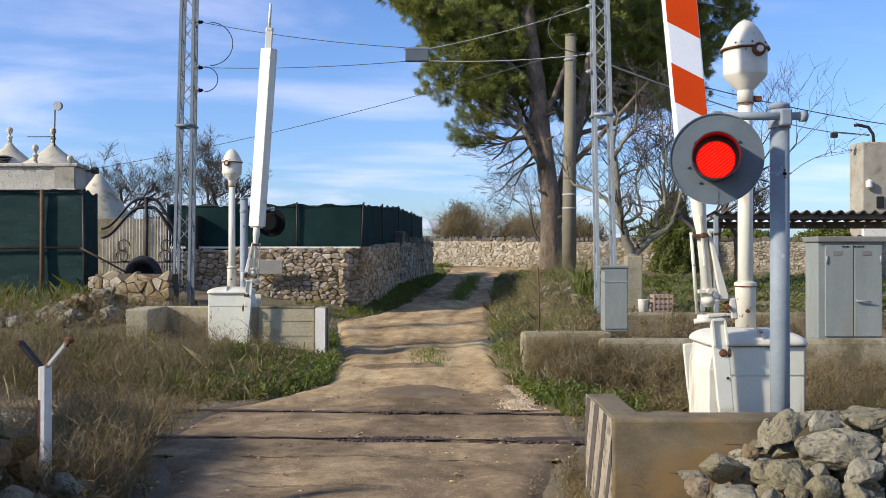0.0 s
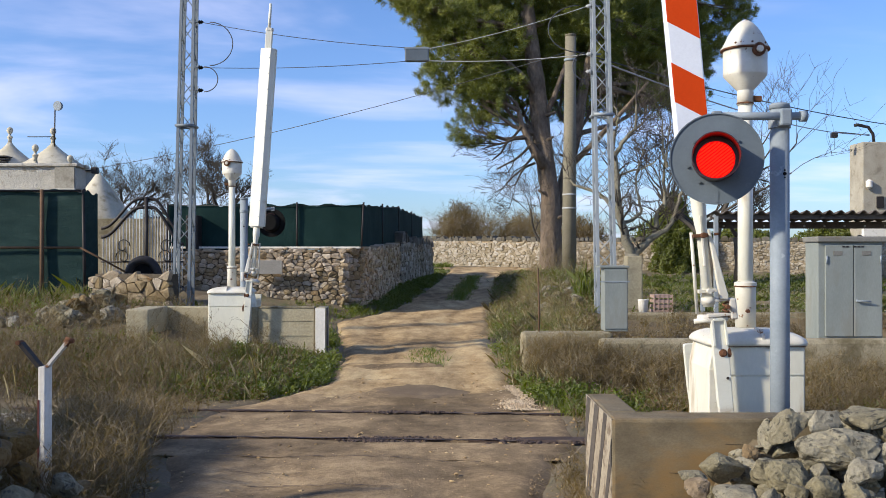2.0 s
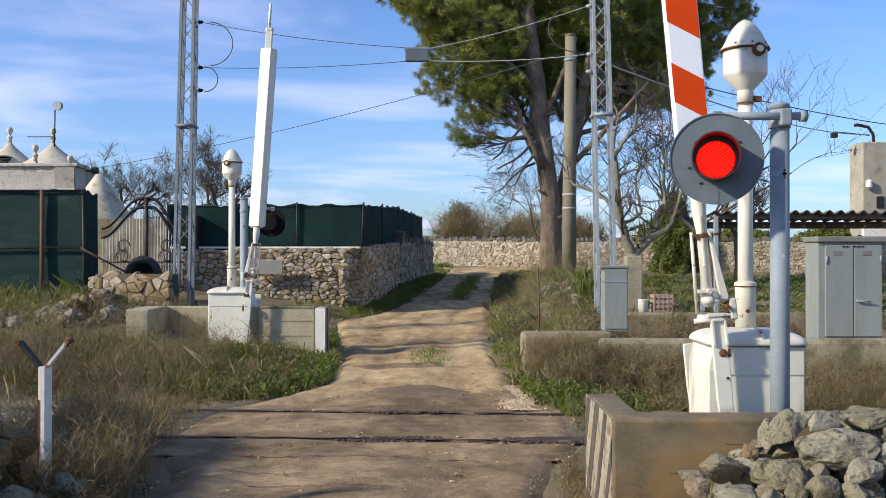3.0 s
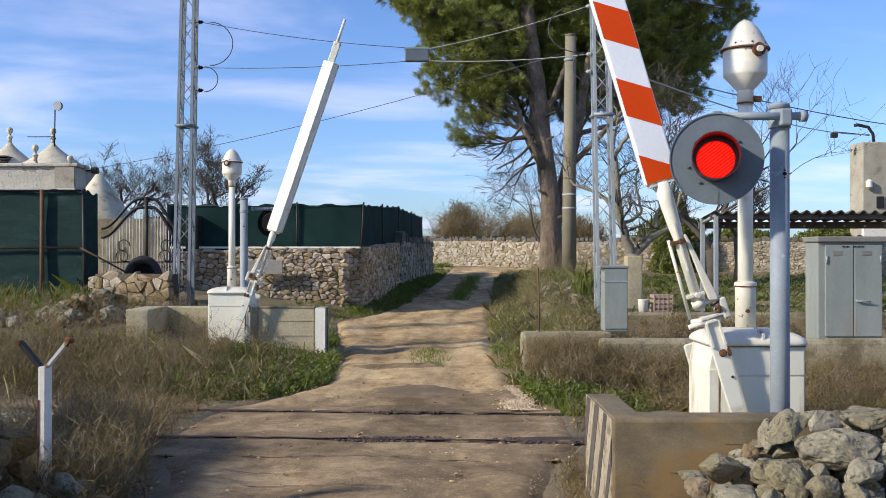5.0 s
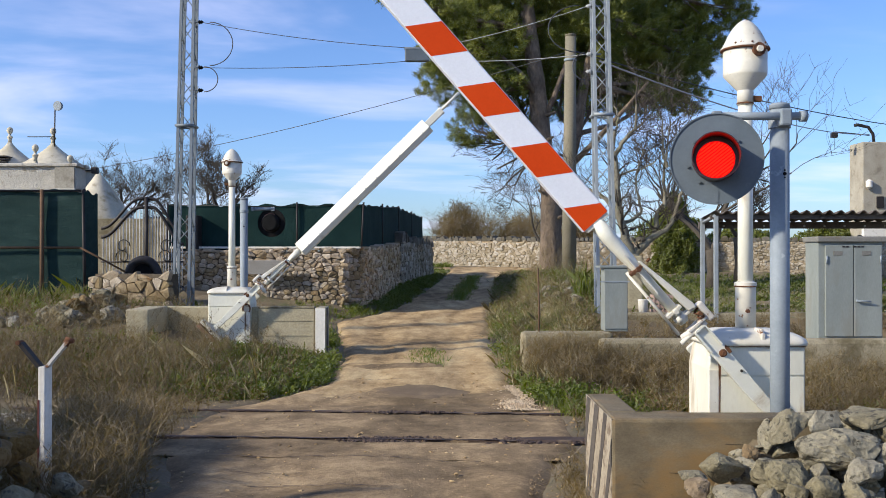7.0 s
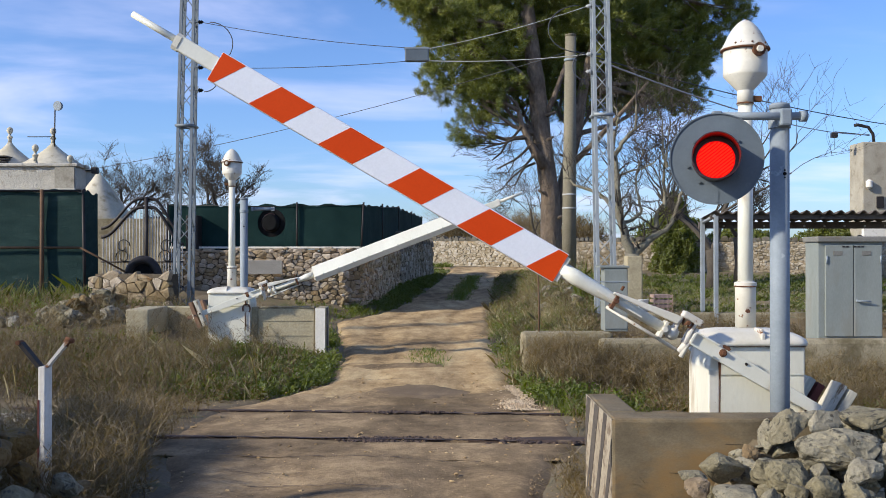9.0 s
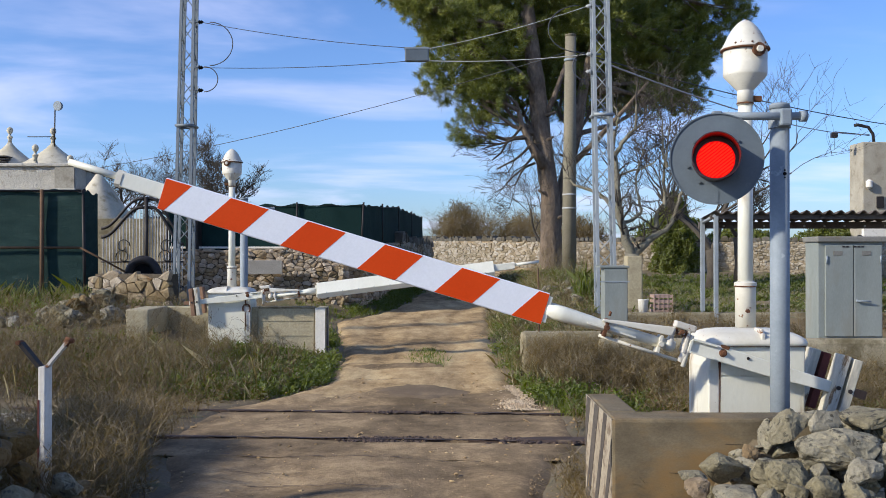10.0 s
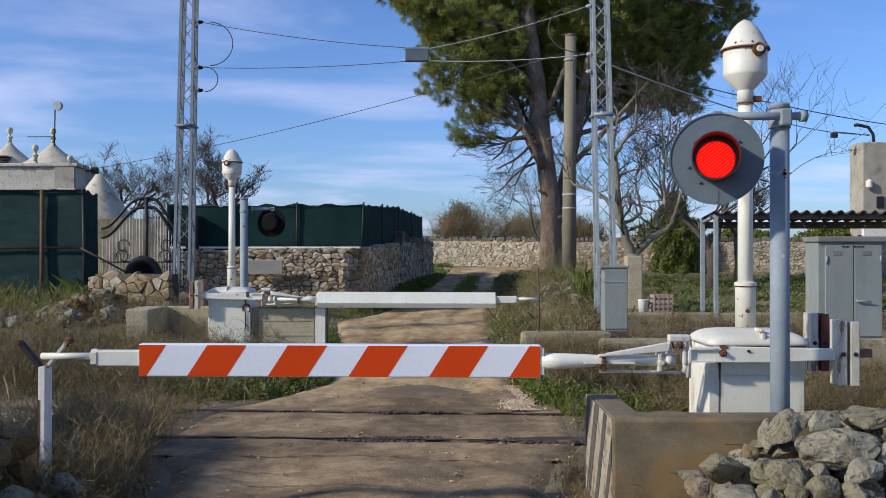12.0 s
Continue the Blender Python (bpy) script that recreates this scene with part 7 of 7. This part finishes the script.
herbs("grey_brown_herbs", [(1.8, 3.6, 10.0, 11.8, 200, 0.16, 0.22), (2.1, 7.5, 12.5, 14.4, 300, 0.2, 0.16), (-9.0, -1.9, 10.8, 13.2, 420, 0.17, 0.26), (-3.4, -1.85, 5.8, 8.6, 160, 0.15, 0.25)],
    M_STRAW, "withered brown herbs", 43, 0.07, 0.006)
herbs("pale_herbs", [(2.4, 9.5, 15.0, 24.0, 420, 0.25, 0.10), (1.2, 3.6, 10.6, 12.0, 220, 0.16, 0.3), (0.95, 2.2, 12.9, 20.0, 300, 0.17, 0.26), (1.4, 4.0, 18.0, 30.0, 380, 0.22, 0.3)],
    M_STRAW_PALE, "withered pale herbs on the bank", 42, 0.07, 0.006)
blades("green_grass", [
    (-3.3, -1.4, 10.9, 13.9, 2000, 0.12, 1.0, 0.0035), (-9.0, -3.0, 11.2, 14.0, 900, 0.12, 1.0, 0.0035),
    (0.9, 1.9, 9.9, 12.4, 1000, 0.14, 1.0, 0.0035), (1.9, 3.2, 10.0, 12.0, 300, 0.14, 1.0, 0.0035),
    (0.8, 2.4, 12.9, 21.0, 2000, 0.13, 1.0, 0.004), (1.1, 3.4, 21.0, 37.0, 1700, 0.16, 1.0, 0.006),
    (-3.2, -1.0, 15.0, 21.5, 900, 0.13, 0.8, 0.006), (-2.1, -0.2, 20.4, 30.0, 3200, 0.12, 0.9, 0.008), (-1.2, 0.4, 29.0, 38.0, 1600, 0.13, 0.9, 0.010),
    (2.4, 9.5, 14.9, 24.0, 4200, 0.12, 1.0, 0.004), (3.5, 16.0, 22.0, 35.0, 4200, 0.15, 1.0, 0.007), (-1.0, 5.0, 40.5, 42.5, 900, 0.2, 0.9, 0.012),
    (-9.5, -4.5, 15.6, 17.4, 700, 0.26, 0.8, 0.006), (-9.5, -6.1, 16.2, 17.4, 420, 0.42, 0.8, 0.006), (2.8, 3.7, 20.5, 22.5, 90, 0.5, 0.7, 0.004), (2.5, 2.8, 17.8, 18.2, 14, 0.7, 0.7, 0.007)], M_GRASS, "short green grass and herbs along the verges", 11)
blades("pale_dry_grass", [
    (0.85, 2.2, 12.9, 18.0, 1500, 0.22, 1.0, 0.0025), (0.95, 2.6, 18.0, 25.0, 1700, 0.22, 1.0, 0.003), (1.4, 3.4, 25.0, 36.0, 1500, 0.22, 1.0, 0.004),
    (3.0, 8.0, 10.9, 12.0, 450, 0.30, 0.8, 0.0022), (1.0, 2.4, 11.4, 12.5, 260, 0.42, 0.9, 0.003), (-9.0, -2.2, 10.8, 13.0, 500, 0.34, 0.9, 0.003)],
    M_STRAW_PALE, "tufts of pale dry grass along the bank", 15, 7, 0.13)
weeds("dry_weeds", [
    (-9.0, -2.9, 10.7, 13.2, 1700, 0.42), (-2.9, -1.75, 10.7, 13.8, 190, 0.26), (-9.5, -2.5, 13.0, 16.5, 800, 0.45), (-3.4, -1.9, 5.7, 8.6, 1500, 0.50), (-7.0, -2.6, 8.4, 9.8, 160, 0.22), (-3.3, -1.95, 5.7, 8.4, 900, 0.42),
    (1.35, 3.6, 10.9, 12.0, 900, 0.42), (2.4, 8.0, 9.4, 12.0, 2100, 0.36), (2.1, 7.5, 12.5, 14.4, 700, 0.26), (1.0, 2.4, 11.7, 12.5, 700, 0.50), (1.0, 2.4, 13.0, 22.0, 200, 0.45),
    (1.05, 1.35, 5.2, 9.5, 90, 0.35), (0.82, 1.02, 5.6, 8.4, 420, 0.26), (2.3, 4.2, 18.0, 28.0, 160, 0.8), (0.85, 1.7, 8.8, 10.5, 120, 0.25), (-3.6, -2.3, 8.6, 10.5, 320, 0.24)], M_STRAW, "grey-brown dry weeds", 12)


def tuft_strip():
    """Grass that grows on the crown between the wheel tracks."""
    rng = np.random.default_rng(3)
    res = []
    for y0, y1, n, h in ((24.0, 34.5, 420, 0.12), (13.2, 14.6, 70, 0.06)):
        y = rng.uniform(y0, y1, n)
        left, right = np.interp(y, ROAD_Y, ROAD_L), np.interp(y, ROAD_Y, ROAD_R)
        x = left + (right - left) * 0.56 + rng.normal(0, 0.13, n)
        for k in range(8):
            px, py = x + rng.normal(0, 0.05, n), y + rng.normal(0, 0.08, n)
            z = rise(py) + 0.02
            a = rng.uniform(0, 2 * np.pi, n)
            s = np.stack([np.cos(a), np.sin(a), 0 * a], 1) * 0.008
            p = np.stack([px, py, z], 1)
            q = p + np.stack([rng.normal(0, 0.04, n), rng.normal(0, 0.04, n), h * rng.uniform(0.5, 1.3, n)], 1)
            res.append(np.stack([p - s, p + s, q], 1).reshape(-1, 3))
    tagged(new("lane_grass", array_mesh("lane_grass", np.concatenate(res), 3, M_GRASS)), "strip of green grass between the wheel tracks", "grass", kind="stuff")


tuft_strip()


# ---------------------------------------------------------------- loose rocks
def rock_mesh(seed):
    """A broken limestone lump: flat faces and edges, chipped by noise."""
    rng = random.Random(seed)
    o = Vector((rng.uniform(0, 50), rng.uniform(0, 50), rng.uniform(0, 50)))
    bm = bmesh.new()
    for _ in range(15):
        p = Vector((rng.gauss(0, 1), rng.gauss(0, 1), rng.gauss(0, 1))).normalized() * rng.uniform(0.44, 0.54)
        bm.verts.new(p)
    hull = bmesh.ops.convex_hull(bm, input=bm.verts[:])
    loose = [v for v in bm.verts if not v.link_faces]
    bmesh.ops.delete(bm, geom=loose, context="VERTS")
    bmesh.ops.subdivide_edges(bm, edges=bm.edges[:], cuts=7, use_grid_fill=True)
    bmesh.ops.triangulate(bm, faces=bm.faces[:])
    for _ in range(2):
        bmesh.ops.smooth_vert(bm, verts=bm.verts[:], factor=0.5, use_axis_x=True, use_axis_y=True, use_axis_z=True)
    for v in bm.verts:
        p = v.co
        ridge = abs(noise.noise(p * 3.2 + o))
        v.co = p + p.normalized() * (0.07 + 0.09 * noise.noise(p * 2.4 + o) - 0.10 * max(0, 0.12 - ridge) * 2 + 0.034 * noise.noise(p * 8 + o) + 0.022 * noise.noise(p * 20 + o) - 0.06 * max(0, noise.noise(p * 9 - o) - 0.28))
    me = bpy.data.meshes.new("rock")
    bm.to_mesh(me)
    bm.free()
    me.materials.append(M_ROCK)
    return me


ROCKS = [rock_mesh(s) for s in range(14)]
OCHRE = [rock_mesh(s) for s in (31, 32, 33)]
for me_ in OCHRE:
    me_.materials[0] = M_ROCK_OCHRE


def rock(x, y, z, sx, sy, sz, rx, ry, rz, k, label="rough grey limestone rock in a heap", group="rocks of the heap", kinds=None):
    kinds = kinds or ROCKS
    ob = new("rock", kinds[k % len(kinds)])
    ob.matrix_basis = Matrix.LocRotScale((x, y, z), Euler([radians(a) for a in (rx, ry, rz)]), (sx * 0.92, sy * 0.92, sz * 0.92))
    tagged(ob, label, "rock", group)


# heap before the concrete wall
rock(1.883, 5.08, 0.751, 0.231, 0.271, 0.301, 0, 6, 40, 10)
rock(2.067, 5.02, 0.831, 0.221, 0.120, 0.168, 0, -32, 0, 1)
rock(2.080, 4.95, 0.709, 0.474, 0.426, 0.221, 0, -5, 0, 3)
rock(1.484, 4.95, 0.625, 0.239, 0.215, 0.179, 0, 8, 0, 4)
rock(1.660, 5.10, 0.653, 0.152, 0.137, 0.114, 0, -15, 0, 1, "ochre-stained limestone rock in a heap", "rocks of the heap", OCHRE)
rock(1.652, 4.85, 0.605, 0.191, 0.172, 0.179, 0, -12, 0, 5)
rock(1.763, 4.80, 0.607, 0.261, 0.235, 0.187, 0, 5, 0, 6)
rock(1.458, 4.65, 0.545, 0.275, 0.247, 0.152, 0, 0, 0, 7)
rock(1.295, 4.75, 0.552, 0.155, 0.139, 0.126, 0, 12, 0, 2, "ochre-stained limestone rock in a heap", "rocks of the heap", OCHRE)
rock(1.307, 4.90, 0.584, 0.160, 0.144, 0.058, 0, 0, 0, 6)
rock(2.330, 5.12, 0.847, 0.313, 0.282, 0.171, 0, -4, 0, 8)
rock(1.786, 5.16, 0.729, 0.105, 0.191, 0.212, 0, 0, 0, 9)
rock(2.072, 5.22, 0.807, 0.206, 0.185, 0.131, 0, 8, 0, 10)
rock(1.958, 4.80, 0.617, 0.156, 0.141, 0.110, 0, 0, 0, 11)
rock(1.748, 4.60, 0.562, 0.169, 0.152, 0.128, 0, 0, 0, 12)
rock(1.879, 4.62, 0.573, 0.188, 0.177, 0.196, 0, 25, 0, 13)
rock(2.030, 4.60, 0.541, 0.237, 0.214, 0.176, 0, 0, 60, 0)
rock(2.120, 4.74, 0.637, 0.219, 0.197, 0.168, 0, -10, 0, 2)
rock(2.307, 4.85, 0.679, 0.204, 0.184, 0.193, 0, 0, 40, 5)
rock(1.612, 4.55, 0.537, 0.145, 0.131, 0.133, 10, 0, 20, 1)
rock(2.436, 5.05, 0.783, 0.206, 0.185, 0.176, 0, 0, 40, 7)


def heap_z(x, y):
    u = min(1, max(0, (x - 1.22) / 0.5))
    w = min(1, max(0, (y - 4.55) / 0.7))
    return (0.34 + 0.34 * w) * u - 0.12 * (1 - u)


hr = random.Random(8)
for i in range(130):
    x, y = hr.uniform(1.3, 2.9), hr.uniform(4.4, 5.28)
    s = hr.choice((0.08, 0.11, 0.14, 0.17, 0.2))
    rock(x, y, heap_z(x, y) + s * 0.25, s * hr.uniform(1.0, 1.5), s, s * hr.uniform(0.6, 0.95), hr.uniform(0, 50), hr.uniform(0, 50), hr.uniform(0, 180), i)
hm = Geo()
n = 16
v = []
for j in range(n + 1):
    for i in range(n + 1):
        x, y = 1.05 + 2.9 * i / n, 3.5 + 1.85 * j / n
        v.append((x, y, heap_z(x, y) + 0.04 * noise.noise(Vector((x * 4, y * 4, 0)))))
hm.add(v, [(j * (n + 1) + i, j * (n + 1) + i + 1, (j + 1) * (n + 1) + i + 1, (j + 1) * (n + 1) + i) for j in range(n) for i in range(n)], True)
solid("earth_mound", hm, M_EARTH, (2, 4.6, 0), "earth under the rock heap", "mound", kind="structure")


# gravel and clods scattered over the lane
def lumps(rng, x, y, z, s, flat=0.7):
    """Small worn stones, each a low six-sided lump with an uneven outline."""
    n, rings = len(x), []
    a = rng.uniform(0, 2 * np.pi, n)
    long = rng.uniform(1.0, 1.7, n)
    for r0, h in ((1.0, -0.25), (1.05, 0.25), (0.62, 0.85)):
        ring = []
        for k in range(6):
            b = k * np.pi / 3
            r = s * r0 * rng.uniform(0.8, 1.25, n)
            u, w = r * np.cos(b) * long, r * np.sin(b)
            ring.append(np.stack([x + u * np.cos(a) - w * np.sin(a), y + u * np.sin(a) + w * np.cos(a), z + s * flat * h * rng.uniform(0.8, 1.2, n)], 1))
        rings.append(ring)
    top = np.stack([x, y, z + s * flat], 1)
    res = []
    for k in range(6):
        j = (k + 1) % 6
        for lo, hi in ((0, 1), (1, 2)):
            res += [np.stack([rings[lo][k], rings[lo][j], rings[hi][j]], 1).reshape(-1, 3), np.stack([rings[lo][k], rings[hi][j], rings[hi][k]], 1).reshape(-1, 3)]
        res.append(np.stack([rings[2][k], rings[2][j], top], 1).reshape(-1, 3))
    return np.concatenate(res)


def make_gravel():
    rng = np.random.default_rng(17)
    n = 2600
    y = rng.uniform(5.6, 21.0, n)
    left, right = np.interp(y, ROAD_Y, ROAD_L), np.interp(y, ROAD_Y, ROAD_R)
    t = np.where(rng.random(n) < 0.6, rng.beta(0.5, 0.5, n), rng.random(n))
    x = left - 0.1 + (right - left + 0.2) * t
    z = rise(y) + 0.022
    s = 0.004 + 0.014 * rng.random(n) ** 6
    tagged(new("gravel", array_mesh("gravel", lumps(rng, x, y, z, s), 3, M_DIRT)), "loose gravel on the dirt lane", "gravel", kind="stuff")


make_gravel()


def make_spill(name, x0, x1, y0, y1, n, small, large, material, label, seed):
    """Loose broken stones of a spill, as low five-sided lumps."""
    rng = np.random.default_rng(seed)
    u = rng.normal(0, 0.42, n)
    x, y = (x0 + x1) / 2 + u * (x1 - x0) * 0.6, rng.uniform(y0, y1, n)
    z = rise(y) + 0.02
    s = small + (large - small) * rng.random(n) ** 3
    tagged(new(name, array_mesh(name, lumps(rng, x, y, z, s), 3, material)), label, "gravel", kind="stuff")


make_spill("gravel_spill", 0.66, 1.05, 10.2, 11.7, 2600, 0.004, 0.018, M_DUST, "pale broken stone spilled at the lane edge", 5)
make_spill("soil_clods", 0.6, 1.5, 8.50, 8.74, 420, 0.008, 0.03, M_RAIL, "dark clods of soil along the rail", 6)
make_spill("soil_clods", 0.35, 0.9, 6.0, 7.5, 220, 0.004, 0.012, M_PAVE, "reddish crumbs of soil on the worn surface", 9)
make_spill("soil_clods", -0.9, 0.0, 10.02, 10.14, 160, 0.006, 0.022, M_RAIL, "dark clods of soil along the rail", 8)
make_spill("soil_clods", -0.95, -0.1, 8.56, 8.80, 380, 0.007, 0.024, M_RAIL, "dark clods of soil along the rail", 14)
make_spill("ballast", -6.0, -3.7, 8.9, 10.0, 900, 0.015, 0.04, M_STONE_FAR, "pale ballast stones between the rails", 15)

# heap at the other side of the lane
rr = random.Random(21)
for i in range(76):
    x, y = rr.uniform(-2.9, -1.72), rr.uniform(4.2, 5.0)
    lim = 0.55 + 0.42 * min(1, max(0, (-1.90 - x) / 0.22))
    z = rr.uniform(0.15, 1.0) * lim - 0.08
    s = rr.uniform(0.09, 0.18) if z < 0.62 else rr.uniform(0.18, 0.26)
    ochre = rr.random() < 0.7
    rock(x, y, z, s * rr.uniform(0.9, 1.5), s, s * rr.uniform(0.6, 1.0), rr.uniform(0, 40), rr.uniform(0, 40), rr.uniform(0, 180), i, "ochre-stained rough rock beside the lane" if ochre else "shaded rough rock beside the lane", "rocks beside the lane", OCHRE if ochre else None)
for i in range(36):
    x, y = rr.uniform(-7.6, -5.2), rr.uniform(14.3, 15.4)
    s = rr.uniform(0.14, 0.34)
    rock(x, y, float(ground_z(x, y)) + s * 0.25, s * 1.2, s, s * 0.8, rr.uniform(0, 40), rr.uniform(0, 40), rr.uniform(0, 180), i, "tumbled stone in the grass", "tumbled stones")
for i in range(34):
    x, y = rr.uniform(-6.5, -5.05), rr.uniform(15.0, 15.8)
    s = rr.uniform(0.15, 0.33)
    rise_up = 0.16 * (y - 15.0) + 0.16 * max(0.0, 1 - abs(x + 5.7) / 0.7)
    rock(x, y, float(ground_z(x, y)) + s * 0.2 + rise_up, s * 1.2, s, s * 0.75, rr.uniform(0, 40), rr.uniform(0, 40), rr.uniform(0, 180), i, "fallen stone at the foot of the wall stub", "fallen stones", ROCKS if i % 4 else OCHRE)
for i in range(28):
    x, y = rr.uniform(1.7, 3.2), rr.uniform(17.0, 21.5)
    s = rr.uniform(0.14, 0.36)
    rock(x, y, float(ground_z(x, y)) + s * 0.25, s * 1.2, s, s * 0.7, rr.uniform(0, 40), rr.uniform(0, 40), rr.uniform(0, 180), i, "pale stone on the bank below the pine", "stones on the bank")
# ---------------------------------------------------------------- movement of the booms
def motions():
    near = ((0.0, 84.7), (3.2, 84.7), (3.5, 84.2), (3.9, 82.4), (4.4, 78.6), (4.8, 75.4), (5.0, 73.5), (5.5, 67.9), (6.0, 61.3), (6.5, 54.8), (7.0, 48.9), (7.2, 46.6),
            (8.0, 39.4), (8.8, 32.5), (9.0, 30.4), (9.5, 24.0), (10.0, 16.8), (10.5, 11.0), (11.0, 5.6), (11.3, 3.45), (11.5, 2.15), (11.75, 0.95), (12.0, 0.2))
    far = ((0.0, 86.1), (3.2, 86.1), (3.5, 85.4), (3.9, 83.0), (4.4, 78.5), (4.8, 74.0), (5.0, 71.2), (5.5, 63.9), (6.0, 56.7), (6.5, 49.8), (7.0, 44.4), (7.2, 42.3),
           (8.0, 32.8), (8.8, 23.7), (9.0, 21.0), (9.5, 13.6), (10.0, 7.1), (10.5, 2.4), (11.0, 0.0), (11.3, -0.2), (12.0, -0.2))
    walk(near_boom, [(t, pose(*NEAR_PIVOT, 0, a, 0)) for t, a in near])
    walk(far_boom, [(t, pose(*FAR_PIVOT, 0, -a, 0)) for t, a in far])


motions()
